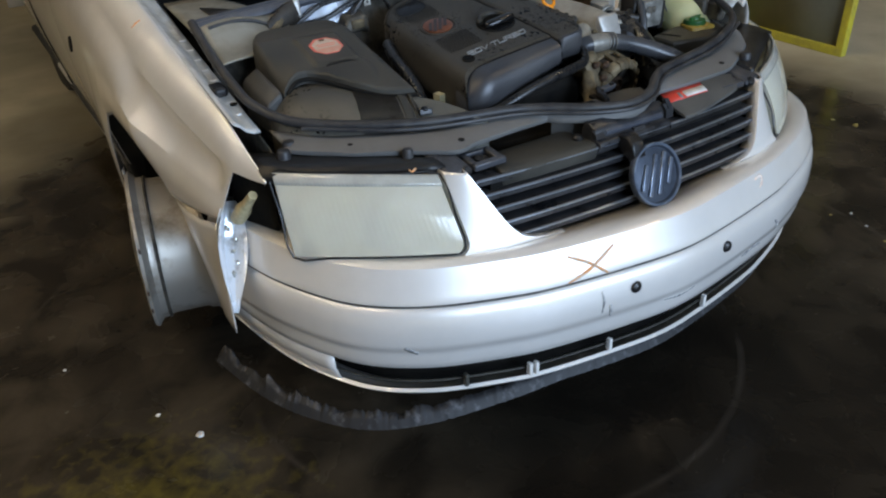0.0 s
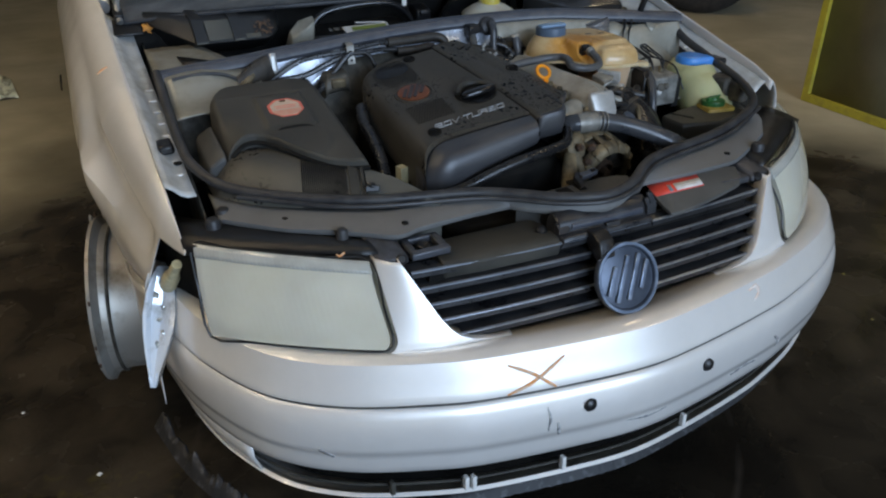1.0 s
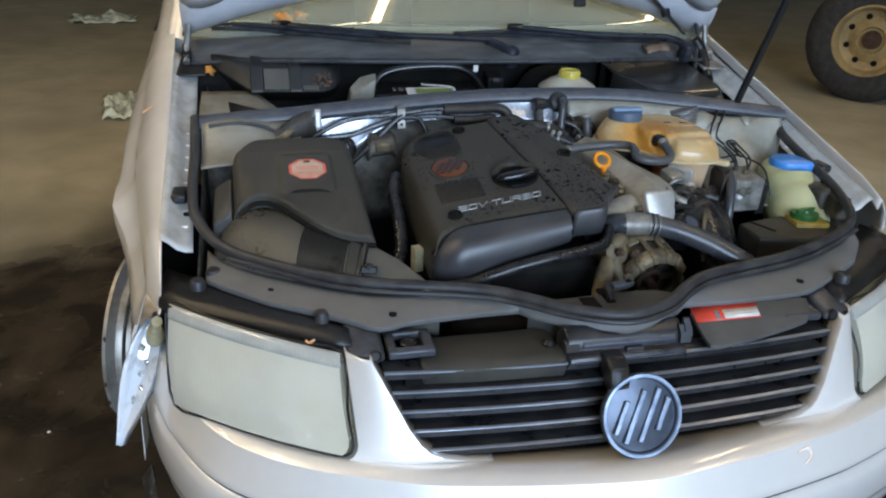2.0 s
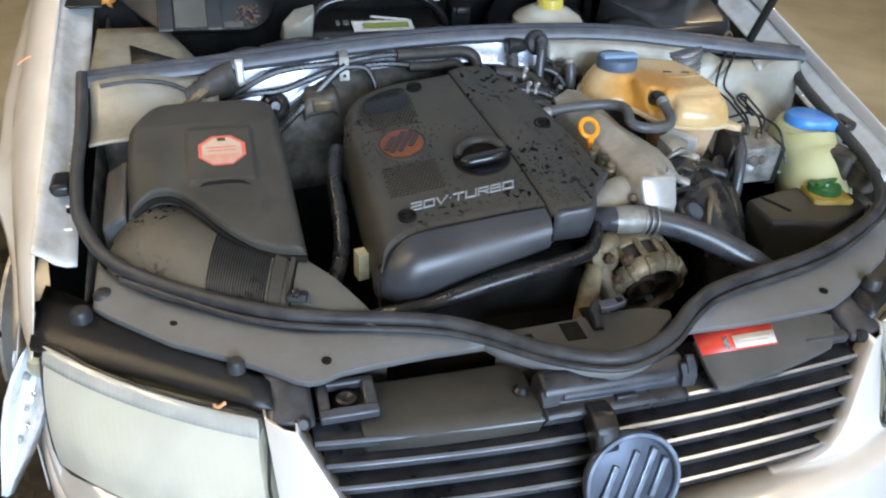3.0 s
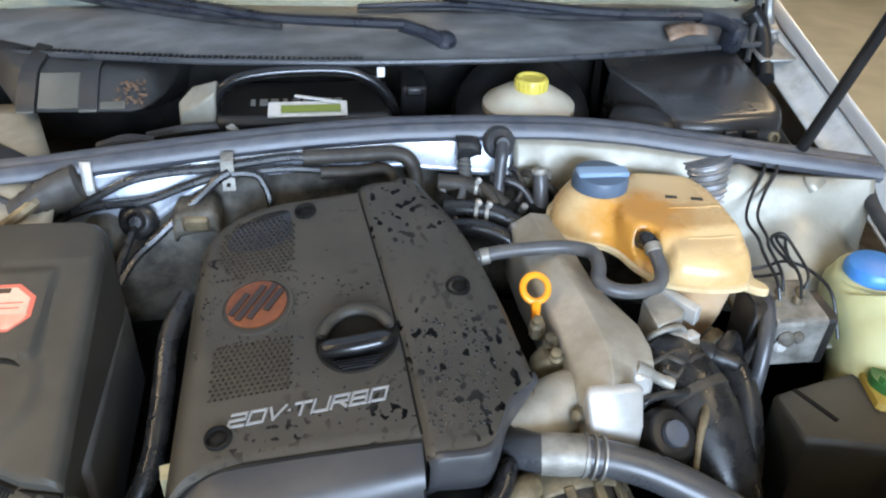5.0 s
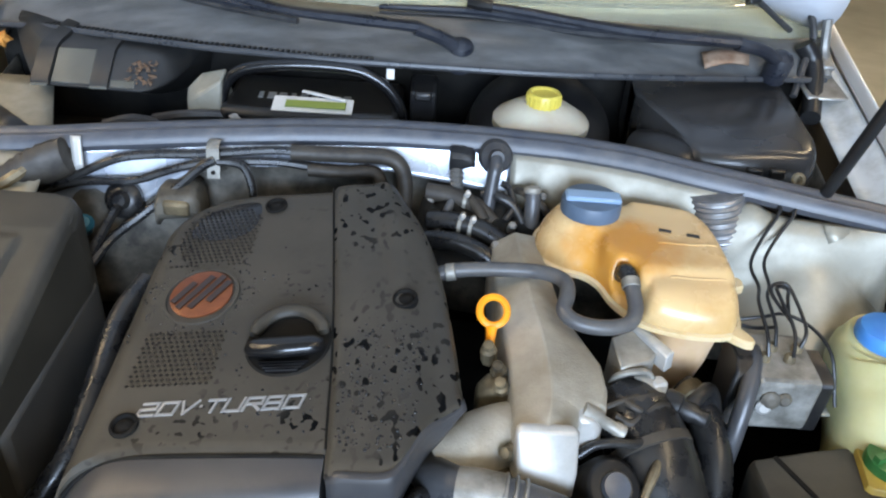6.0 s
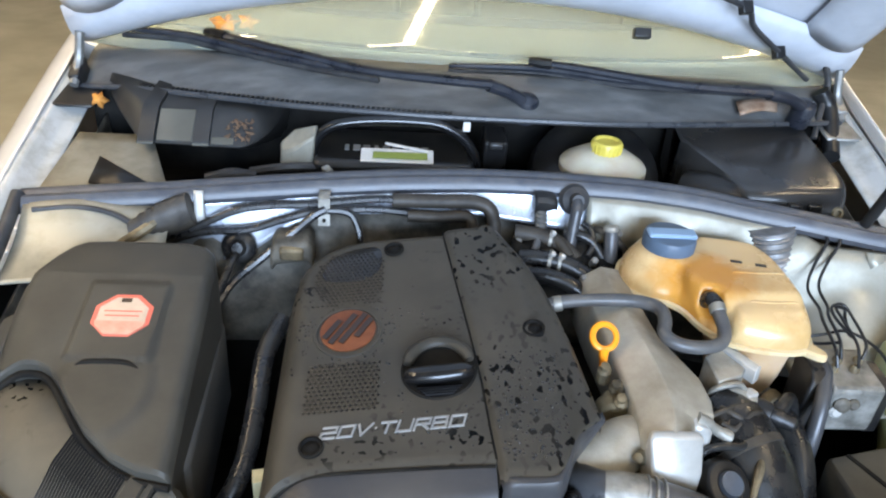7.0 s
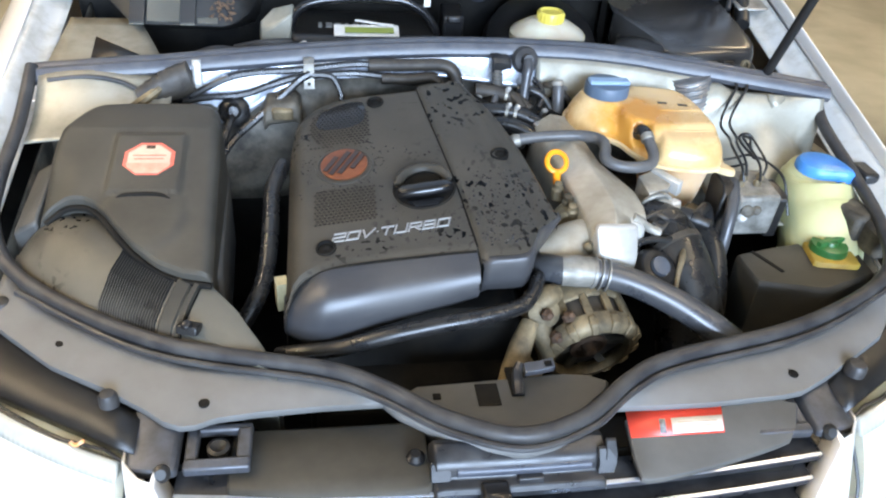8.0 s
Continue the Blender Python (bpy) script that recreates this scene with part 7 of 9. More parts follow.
pillow(bm, [(-0.486, 0.556), (-0.426, 0.556), (-0.428, 0.549), (-0.441, 0.537), (-0.471, 0.537), (-0.484, 0.549)], [(0, 0.0004), (0, 0.0018)], air_top)
part("sticker_band", bm, mat("faded_sticker_red", (0.52, 0.22, 0.15), 0.4, dark=(0.5, 0.33, 0.24), scale=60), air)
for k, (w, y) in enumerate(((0.012, 0.588), (0.045, 0.571), (0.04, 0.564))):
    bm = bmesh.new()
    h = 0.003 if k == 0 else 0.0007
    pillow(bm, [(-0.456 - w / 2, y - h), (-0.456 + w / 2, y - h), (-0.456 + w / 2, y + h), (-0.456 - w / 2, y + h)], [(0, 0.0004), (0, 0.0019)], air_top)
    part("sticker_line", bm, RUST if k == 0 else PINK, air)
# dark crescent slot under the pad's front edge
bm = bmesh.new()
tube(bm, [Vector((x, y, 0.8705 + 0.25 * (y - 0.50))) for x, y in ((-0.491, 0.497), (-0.482, 0.5015), (-0.466, 0.503), (-0.446, 0.503), (-0.432, 0.5005), (-0.420, 0.494))], [0.0012, 0.0036, 0.0042, 0.0042, 0.0034, 0.0012], 8, 4, flat=0.9)
part("lid_slot", bm, DARK, air)
# dark tube that draws the shadow line under the lid's front edge
bm = bmesh.new()
tube(bm, [(x - 0.001, y - 0.003, air_top(x, y) - 0.016) for x, y in LID_FRONT[1:]], 0.0045, 8, 4)
part("lid_shadow_line", bm, DARK, air)

# intake snorkel with a ribbed sleeve; its sections lean
STATIONS = [(-0.664, 0.52, 0.475, 0.788), (-0.650, 0.54, 0.44, 0.812), (-0.628, 0.54, 0.415, 0.832), (-0.60, 0.53, 0.392, 0.841), (-0.55, 0.51, 0.360, 0.843), (-0.50, 0.47, 0.330, 0.836), (-0.45, 0.43, 0.305, 0.829), (-0.40, 0.405, 0.286, 0.822), (-0.374, 0.394, 0.277, 0.817), (-0.345, 0.367, 0.268, 0.812), (-0.316, 0.338, 0.258, 0.808), (-0.29, 0.305, 0.248, 0.802), (-0.27, 0.282, 0.240, 0.796), (-0.25, 0.255, 0.234, 0.788), (-0.238, 0.238, 0.228, 0.780)]
LEAN = 0.27


def duct_row(x, grow=0.0):
    b, f, z = (lerp([(r[0], r[k]) for r in STATIONS], x) for k in (1, 2, 3))
    z += grow
    row = [(b + 0.005, z - 0.11), (b + 0.005, z - 0.03), (b - 0.006, z - 0.008), (b - 0.12 * (b - f), z - 0.001), (b - 0.3 * (b - f), z), (b - 0.55 * (b - f), z - 0.006), (f + 0.2 * (b - f), z * 0.45 + 0.79 * 0.55), (f + 0.004 - grow, 0.778), (f - grow, 0.765), (f, z - 0.11)]
    return [(x + LEAN * (y - 0.36), y, h) for y, h in row]


bm = bmesh.new()
loft(bm, [duct_row(-0.664 + 0.29 * k / 36) for k in range(37)])
snork = part("intake_snorkel", bm, DUCT, car, "dusty black plastic intake duct with a ribbed sleeve")
bm = bmesh.new()
loft(bm, [duct_row(-0.375 + 0.137 * k / 18) for k in range(19)])
part("duct_end", bm, DUCT_END, snork, "smooth grey duct end")
for k in range(23):
    x = -0.489 + 0.0037 * k
    bm = bmesh.new()
    loft(bm, [duct_row(x + d, g)[2:9] for d, g in ((-0.0013, 0.0005), (0.0, 0.0026), (0.0013, 0.0005))], closed=False)
    part("sleeve_rib", bm, BLACK, snork)
for x, w, g0 in ((-0.393, 0.010, 0.0034), (-0.376, 0.0035, 0.006)):
    bm = bmesh.new()
    loft(bm, [duct_row(x + d, g)[2:9] for d, g in ((-w, 0.0005), (-w * 0.8, g0), (w * 0.8, g0), (w, 0.0005))], closed=False)
    part("duct_band", bm, GREY, snork)
bm = bmesh.new()
loft(bm, [duct_row(-0.371 + d, g)[2:9] for d, g in ((-0.0012, 0.0006), (0.0, 0.0018), (0.0012, 0.0006))], closed=False)
part("duct_joint", bm, DARK, snork)
bm = bmesh.new()
box(bm, (-0.378, 0.298, 0.806), (0.026, 0.020, 0.012), turn(-20, 0, -15))
lathe(bm, [(0.007, 0), (0.007, 0.005), (0.004, 0.008), (0.002, 0.008)], (-0.380, 0.296, 0.811), (0, -0.3, 1), 12)
part("duct_clip", bm, BLACK, snork, bevel=0.003)

# bulkhead lines
for pts, r in (([(-0.50, 0.772, 0.845), (-0.463, 0.79, 0.868), (-0.417, 0.795, 0.890), (-0.366, 0.800, 0.914), (-0.32, 0.806, 0.921), (-0.25, 0.812, 0.924), (-0.165, 0.821, 0.931), (-0.12, 0.825, 0.929)], 0.006),
               ([(-0.50, 0.765, 0.838), (-0.466, 0.783, 0.864), (-0.417, 0.793, 0.880), (-0.346, 0.800, 0.884), (-0.298, 0.804, 0.900), (-0.251, 0.809, 0.912), (-0.166, 0.818, 0.916), (-0.11, 0.822, 0.910)], 0.006),
               ([(-0.232, 0.80, 0.922), (-0.25, 0.797, 0.912), (-0.283, 0.788, 0.884), (-0.329, 0.770, 0.848), (-0.365, 0.745, 0.823), (-0.385, 0.70, 0.80), (-0.40, 0.66, 0.77)], 0.0065),
               ([(-0.23, 0.803, 0.918), (-0.21, 0.803, 0.918), (-0.194, 0.80, 0.913), (-0.183, 0.79, 0.892), (-0.18, 0.78, 0.87)], 0.0055),
               ([(-0.361, 0.79, 0.852), (-0.365, 0.765, 0.852), (-0.372, 0.745, 0.838), (-0.385, 0.715, 0.81), (-0.40, 0.69, 0.77)], 0.0062)):
    bm = bmesh.new()
    tube(bm, pts, r, 8, 5)
    part("vacuum_line", bm, HOSE, car, "thin black line along the bulkhead")
for pts, r in (([(-0.135, 0.823, 0.929), (-0.07, 0.827, 0.928), (-0.01, 0.826, 0.929), (0.012, 0.821, 0.920), (0.020, 0.815, 0.895), (0.02, 0.80, 0.86)], 0.0108),
               ([(-0.112, 0.818, 0.907), (-0.06, 0.819, 0.906), (-0.025, 0.818, 0.909), (-0.014, 0.813, 0.898), (-0.012, 0.805, 0.87)], 0.0095)):
    bm = bmesh.new()
    tube(bm, pts, r, 10, 4)
    part("line_sleeve", bm, BOOT, car, "dull grey foam sleeve")
bm = bmesh.new()
loft(bm, [[(-0.2435, y, z), (-0.2265, y, z + 0.0005), (-0.2265, y + 0.003, z + 0.002), (-0.2435, y + 0.003, z + 0.0015)] for y, z in ((0.820, 0.940), (0.808, 0.9405), (0.803, 0.937), (0.8015, 0.926), (0.799, 0.910), (0.796, 0.896))])
clip = part("line_clip", bm, THROTTLE, car, "dull sheet metal clip")
bm = bmesh.new()
lathe(bm, [(0.003, 0), (0.003, 0.002), (0.001, 0.002)], (-0.235, 0.797, 0.905), (0, -1, 0.2), 8)
part("clip_hole", bm, DARK, clip)
# round grommet low on the panel
bm = bmesh.new()
lathe(bm, [(0.025, -0.012), (0.026, 0.004), (0.022, 0.009), (0.013, 0.012), (0.008, 0.02), (0.004, 0.02)], (-0.361, 0.797, 0.855), (0, -0.92, 0.4), 22)
part("bulkhead_grommet", bm, HOSE, car, "large round black rubber grommet")
# casting and pipe flange behind the engine
bm = bmesh.new()
loft(bm, [[(x, 0.78, z - 0.03), (x, 0.765, z - 0.02), (x, 0.768, z + 0.008), (x, 0.79, z + 0.018), (x, 0.815, z + 0.015), (x, 0.815, z - 0.03)] for x, z in ((-0.312, 0.855), (-0.305, 0.868), (-0.258, 0.874), (-0.25, 0.862))])
part("bulkhead_casting", bm, GRIME, car, "grimy cast flange", bevel=0.005)
bm = bmesh.new()
loft(bm, [[(x, 0.764, 0.852), (x, 0.762, 0.872), (x, 0.772, 0.877), (x, 0.775, 0.855)] for x in (-0.298, -0.262)])
part("casting_pad", bm, DIRTY_ALU, car, "dusty pad on the casting", bevel=0.004)
# grimy cable boot in the corner
bm = bmesh.new()
rows = []
for k in range(15):
    w = k / 14
    c = Vector((-0.505, 0.768, 0.890)).lerp(Vector((-0.425, 0.795, 0.917)), w)
    r = (0.016 + 0.011 * math.sin(w * 2.2)) * (1 + 0.06 * math.sin(w * 40))
    rows.append([c + Vector((-0.25 * r * math.sin(a), r * math.cos(a) * 0.6, r * math.sin(a))) for a in [math.tau * j / 14 for j in range(14)]])
loft(bm, rows)
part("cable_boot", bm, BOOT, car, "grimy brown-black cable boot")
bm = bmesh.new()
tube(bm, [(-0.53, 0.735, 0.875), (-0.50, 0.755, 0.89), (-0.475, 0.77, 0.905), (-0.455, 0.785, 0.918)], 0.008, 8, 4)
part("boot_cable", bm, DIRTY_ALU, car, "dusty brown cable")
bm = bmesh.new()
sheet(bm, 3, 5, lambda u, v: Vector((-0.423 + 0.014 * u, 0.800 + 0.01 * v, 0.895 + 0.045 * v)))
part("pale_patch", bm, ALU_BRIGHT, car, "tall pale patch on the bulkhead", solid=0.002)
# behind the head: a square plug with its ribbed sleeve, a large grommet with a pipe, grimy hoses, clamps and a sensor
bm = bmesh.new()
lathe(bm, [(0.012, -0.012), (0.022, -0.006), (0.024, 0.002), (0.020, 0.010), (0.011, 0.014), (0.009, 0.026), (0.004, 0.026)], (0.140, 0.832, 0.938), (0.05, -0.92, 0.36), 24)
part("bulkhead_plug", bm, RUBBER, car, "large round black rubber bulkhead grommet")
bm = bmesh.new()
tube(bm, [(0.140, 0.812, 0.944), (0.139, 0.800, 0.936), (0.136, 0.792, 0.915), (0.133, 0.782, 0.88), (0.130, 0.772, 0.85)], [0.009, 0.0095, 0.0085, 0.009, 0.009], 12, 5)
part("heater_pipe", bm, PIPE, car, "glossy pipe out of the grommet")
bm = bmesh.new()
loft(bm, [[(x, y - 0.011, z - h), (x, y - 0.012, z + 0.004), (x, y - 0.007, z + 0.011), (x, y + 0.012, z + 0.012), (x, y + 0.014, z - h)] for x, y, z, h in ((0.078, 0.822, 0.936, 0.014), (0.080, 0.820, 0.938, 0.014), (0.094, 0.820, 0.938, 0.012), (0.108, 0.822, 0.935, 0.006), (0.113, 0.823, 0.930, 0.002))])
sq = part("square_plug", bm, BLACK, car, "square black cable plug on the bulkhead", bevel=0.003)
rows = []
for k in range(15):
    p = Vector((0.088, 0.816, 0.928)).lerp(Vector((0.091, 0.800, 0.886)), k / 14)
    r = 0.0098 if k % 2 else 0.0082
    rows.append([p + Vector((r * math.cos(a), r * math.sin(a), 0)) for a in [math.tau * j / 12 for j in range(12)]])
bm = bmesh.new()
loft(bm, rows)
part("pleated_sleeve", bm, DUCT_DARK, sq, "small ribbed cable sleeve")
bm = bmesh.new()
sheet(bm, 14, 8, lambda u, v: Vector((0.045 + 0.165 * u, 0.795 - 0.095 * v + 0.02 * noise.noise((u * 5, v * 3, 1)), 0.880 - 0.045 * v + 0.016 * noise.noise((u * 7, v * 5, 4)))))
part("head_casting", bm, DARK, car, "greasy black casting behind the cylinder head", solid=0.01)
CLUSTER = (([(0.05, 0.800, 0.895), (0.085, 0.795, 0.893), (0.118, 0.782, 0.886), (0.140, 0.762, 0.872)], 0.0125, BOOT), ([(0.085, 0.79, 0.892), (0.079, 0.772, 0.884), (0.070, 0.752, 0.872), (0.066, 0.742, 0.86)], 0.006, DUSTY_HOSE),
           ([(0.055, 0.760, 0.874), (0.09, 0.752, 0.878), (0.125, 0.742, 0.874), (0.158, 0.728, 0.860)], 0.014, HOSE), ([(0.05, 0.728, 0.864), (0.085, 0.716, 0.872), (0.120, 0.706, 0.866), (0.145, 0.698, 0.85)], 0.012, HOSE),
           ([(0.125, 0.795, 0.90), (0.145, 0.785, 0.902), (0.165, 0.778, 0.894), (0.180, 0.765, 0.875)], 0.007, HOSE), ([(0.150, 0.800, 0.915), (0.162, 0.792, 0.908), (0.166, 0.776, 0.892), (0.155, 0.760, 0.88)], 0.005, HOSE),
           ([(0.172, 0.80, 0.905), (0.180, 0.785, 0.91), (0.196, 0.775, 0.905), (0.215, 0.772, 0.885)], 0.0055, BOOT), ([(0.110, 0.785, 0.894), (0.120, 0.770, 0.889), (0.128, 0.756, 0.88)], 0.008, BOOT))
for pts, r, mt in CLUSTER:
    bm = bmesh.new()
    tube(bm, pts, r, 10, 4)
    part("heater_hose", bm, mt, car, "grimy hose behind the engine")
for p, r in (((0.098, 0.750, 0.8775), 0.0146), ((0.112, 0.746, 0.876), 0.0146), ((0.104, 0.790, 0.890), 0.0131)):
    bm = bmesh.new()
    lathe(bm, [(r, -0.003), (r + 0.0015, -0.002), (r + 0.0015, 0.002), (r, 0.003)], p, (1, -0.28, -0.05), 16, cap=False)
    band = part("spring_clamp", bm, CLAMP_ALU, car, "worn hose clamp")
    bm = bmesh.new()
    lathe(bm, [(0.0042, -0.006), (0.0042, 0.005), (0.003, 0.007), (0.001, 0.007)], Vector(p) + Vector((0, -0.45, 0.85)) * (r + 0.002), (0.2, -0.6, 0.75), 8)
    part("clamp_screw", bm, ALU_BRIGHT, band)
bm = bmesh.new()
tube(bm, [(0.189, 0.778, 0.918), (0.190, 0.772, 0.905), (0.191, 0.764, 0.880), (0.192, 0.76, 0.85)], [0.0095, 0.0105, 0.0105, 0.009], 14, 3)
pin = part("breather_sensor", bm, DUSTY_HOSE, car, "upright grey sensor with a pale top")
bm = bmesh.new()
lathe(bm, [(0.0105, -0.003), (0.0118, 0.0), (0.0105, 0.004), (0.005, 0.006), (0.001, 0.006)], (0.189, 0.778, 0.918), (-0.05, 0.3, 1), 14)
part("sensor_top", bm, CLAMP_ALU, pin)
for p in ((0.055, 0.788, 0.887), (0.142, 0.712, 0.872), (0.205, 0.786, 0.905), (0.165, 0.752, 0.878)):
    bm = bmesh.new()
    lathe(bm, [(0.006, -0.012), (0.006, 0.002), (0.004, 0.004), (0.001, 0.004)], p, (0.1, -0.5, 0.85), 6)
    part("casting_bolt", bm, STEEL, car)
bm = bmesh.new()
lathe(bm, [(0.012, -0.02), (0.014, 0.0), (0.008, 0.006)], (-0.404, 0.757, 0.838), (0.3, -0.5, 0.7), 12)
part("sensor", bm, TEAL, car, "small blue-green sensor plug")

# ---- scuttle behind the bulkhead ----
bm = bmesh.new()
box(bm, (0, 1.03, 0.80), (1.34, 0.32, 0.02))
box(bm, (0, 1.16, 0.88), (1.36, 0.02, 0.18))
part("scuttle_tray", bm, DARK, car, "dark scuttle tray")


def cowl_y(x):
    return lerp([(-0.70, 1.150), (-0.58, 1.112), (-0.45, 1.062), (-0.30, 1.022), (-0.13, 0.998), (0.05, 0.993), (0.24, 0.998), (0.35, 1.017), (0.45, 1.040), (0.57, 1.080), (0.70, 1.135)], x)


def glass_y(x):
    return 1.115 + 0.24 * (x - 0.06) ** 2


# scuttle trim under the wipers
bm = bmesh.new()
rows = []
for k in range(61):
    x = -0.70 + 1.4 * k / 60
    a, b = cowl_y(x), glass_y(x)
    z = 1.0 - 0.03 * abs(x / 0.7) ** 3
    rows.append([(x, a + 0.012, z - 0.005), (x, a + 0.001, z - 0.004), (x, a + 0.006, z), (x, a + 0.02, z + 0.002), (x, (a + b) / 2, z + 0.022), (x, b - 0.01, z + 0.036), (x, b + 0.03, z + 0.038)])
loft(bm, rows, closed=False)
cowl = part("scuttle_trim", bm, COWL, car, "faded black plastic scuttle trim", solid=0.004)
bm = bmesh.new()
tube(bm, [(x, cowl_y(x) - 0.002, 0.999 - 0.03 * abs(x / 0.7) ** 3) for x in [-0.7 + 0.1 * k for k in range(15)]], 0.005, 8, 4)
part("trim_lip", bm, PIPE, cowl)
bm = bmesh.new()
for k in range(64):
    x = -0.58 + 0.0085 * k
    box(bm, (x, cowl_y(x) + 0.006, 1.002 - 0.03 * abs(x / 0.7) ** 3), (0.004, 0.012, 0.004), turn(0, 0, math.degrees(math.atan(0.52 * (x - 0.1)))))
part("trim_teeth", bm, BLACK, cowl)
# battery under its strap
bm = bmesh.new()
box(bm, (-0.135, 1.03, 0.865), (0.27, 0.15, 0.13))
battery = part("battery", bm, BLACK, car, "black car battery with a torn label", bevel=0.012)
bm = bmesh.new()
tube(bm, [(-0.274, 0.985, 0.89), (-0.272, 0.988, 0.925), (-0.262, 0.990, 0.955), (-0.238, 0.990, 0.976), (-0.195, 0.990, 0.986), (-0.135, 0.990, 0.990), (-0.073, 0.990, 0.988), (-0.040, 0.990, 0.977), (-0.014, 0.990, 0.957), (0.003, 0.988, 0.925), (0.006, 0.985, 0.89)], 0.009, 10, 4)
part("battery_rim", bm, WET, battery)
for k in range(9):
    bm = bmesh.new()
    box(bm, (-0.215 + 0.0165 * k, 1.01, 0.9315), (0.012 if k % 3 else 0.007, 0.018, 0.001), turn(8, 0, 0))
    part("print_bar", bm, SILVER_INK, battery)
bm = bmesh.new()
box(bm, (-0.13, 0.975, 0.934), (0.12, 0.035, 0.002), turn(14, 0, 0))
part("battery_label", bm, PAPER, battery)
bm = bmesh.new()
box(bm, (-0.125, 0.970, 0.937), (0.09, 0.016, 0.0016), turn(14, 0, 0))
part("green_print", bm, mat("green_print", (0.22, 0.26, 0.06), 0.5), battery)
bm = bmesh.new()
box(bm, (-0.115, 0.99, 0.944), (0.075, 0.005, 0.002), turn(10, 0, -22))
part("paper_strip", bm, PAPER, battery)
bm = bmesh.new()
loft(bm, [[(-0.325, 0.985, 0.90), (-0.322, 0.982, 0.928), (-0.325, 1.0, 0.94), (-0.33, 1.03, 0.90)], [(-0.30, 0.972, 0.905), (-0.298, 0.970, 0.942), (-0.30, 1.0, 0.966), (-0.30, 1.04, 0.90)], [(-0.272, 0.972, 0.90), (-0.264, 0.972, 0.966), (-0.262, 1.0, 0.975), (-0.262, 1.04, 0.90)]])
part("wiper_motor", bm, SHELF, car, "pale metal wiper motor housing", bevel=0.004)
bm = bmesh.new()
tube(bm, [(-0.37, 0.965, 0.90), (-0.31, 0.955, 0.915), (-0.26, 0.965, 0.912), (-0.24, 0.97, 0.90)], 0.008, 8, 4)
tube(bm, [(-0.44, 0.95, 0.89), (-0.40, 0.955, 0.90), (-0.36, 0.955, 0.895)], 0.01, 8, 4)
part("battery_cable", bm, RUBBER, car, "black battery cable")
bm = bmesh.new()
lathe(bm, [(0.014, -0.01), (0.016, 0.01), (0.008, 0.016)], (-0.245, 0.968, 0.908), (0.3, -0.3, 0.9), 12)
part("battery_terminal", bm, STEEL, car)
bm = bmesh.new()
box(bm, (0.035, 1.02, 0.93), (0.04, 0.06, 0.07), turn(8, 0, 0))
box(bm, (0.035, 0.985, 0.955), (0.028, 0.012, 0.016))
part("relay_box", bm, BLACK, car, "black relay socket", bevel=0.005)
bm = bmesh.new()
box(bm, (-0.016, 0.998, 0.982), (0.012, 0.004, 0.016))
part("white_tag", bm, PAPER, car, bevel=0.001)
# brake servo and reservoir
bm = bmesh.new()
lathe(bm, [(0.03, 0.05), (0.085, 0.042), (0.112, 0.02), (0.118, -0.01), (0.11, -0.05)], (0.22, 1.03, 0.885), (0, -0.45, 0.6), 32)
part("brake_servo", bm, BLACK, car, "round black brake servo")
bm = bmesh.new()
lathe(bm, [(0.05, 0.895), (0.066, 0.905), (0.072, 0.914), (0.072, 0.924), (0.068, 0.929), (0.046, 0.943), (0.028, 0.950), (0.023, 0.962)], (0.212, 0.960, 0.018), (0, 0, 1), 32)
res = part("brake_reservoir", bm, RESERVOIR, car, "cloudy round brake fluid reservoir")
bm = bmesh.new()
lathe(bm, [(0.0245, 0.962), (0.0250, 0.966), (0.0250, 0.983), (0.023, 0.986), (0.020, 0.986), (0.017, 0.983)], (0.212, 0.955, 0), (0, 0, 1), 28)
cap = part("reservoir_cap", bm, YELLOW, res, "ribbed yellow cap")
for k in range(20):
    a = math.tau * k / 20
    bm = bmesh.new()
    box(bm, (0.212 + 0.0252 * math.cos(a), 0.955 + 0.0252 * math.sin(a), 0.974), (0.002, 0.0025, 0.016), turn(0, 0, math.degrees(a)))
    part("cap_ridge", bm, YELLOW, cap)
# control unit box
bm = bmesh.new()
loft(bm, [[(x, f + 0.004, 0.83), (x, f, 0.912), (x, f + 0.002, 0.924), (x, f + 0.007, 0.934), (x, f + 0.015, 0.941 + 0.13 * (f - 0.877)), (x, f + 0.025, 0.9445 + 0.13 * (f - 0.877)), (x, 1.0 + 0.2 * (f - 0.877), 0.958), (x, 1.115, 0.970), (x, 1.115, 0.83)]
          for x, f in ((0.366, 1.06), (0.369, 1.03), (0.380, 0.992), (0.396, 0.958), (0.410, 0.925), (0.420, 0.897), (0.428, 0.884), (0.438, 0.878), (0.50, 0.8765), (0.585, 0.8775), (0.598, 0.882), (0.606, 0.892), (0.610, 0.91))])
ecu = part("control_box", bm, GLOSS_BOX, car, "glossy black plastic control unit box")
bm = bmesh.new()
tube(bm, [(0.36, 0.955, 0.905), (0.385, 0.93, 0.91), (0.42, 0.91, 0.905), (0.45, 0.90, 0.90)], [0.03, 0.035, 0.035, 0.02], 14, 4)
part("box_neck", bm, BLACK, ecu)
for x, y in ((0.512, 0.872), (0.545, 0.872)):
    bm = bmesh.new()
    box(bm, (x, y, 0.918), (0.022, 0.010, 0.014), turn(0, 0, -4))
    part("box_catch", bm, BLACK, ecu, bevel=0.003)
bm = bmesh.new()
lathe(bm, [(0.008, -0.003), (0.010, 0.0), (0.008, 0.003), (0.005, 0.003), (0.005, -0.003)], (0.545, 0.81, 0.942), (0, -1, 0.5), 14)
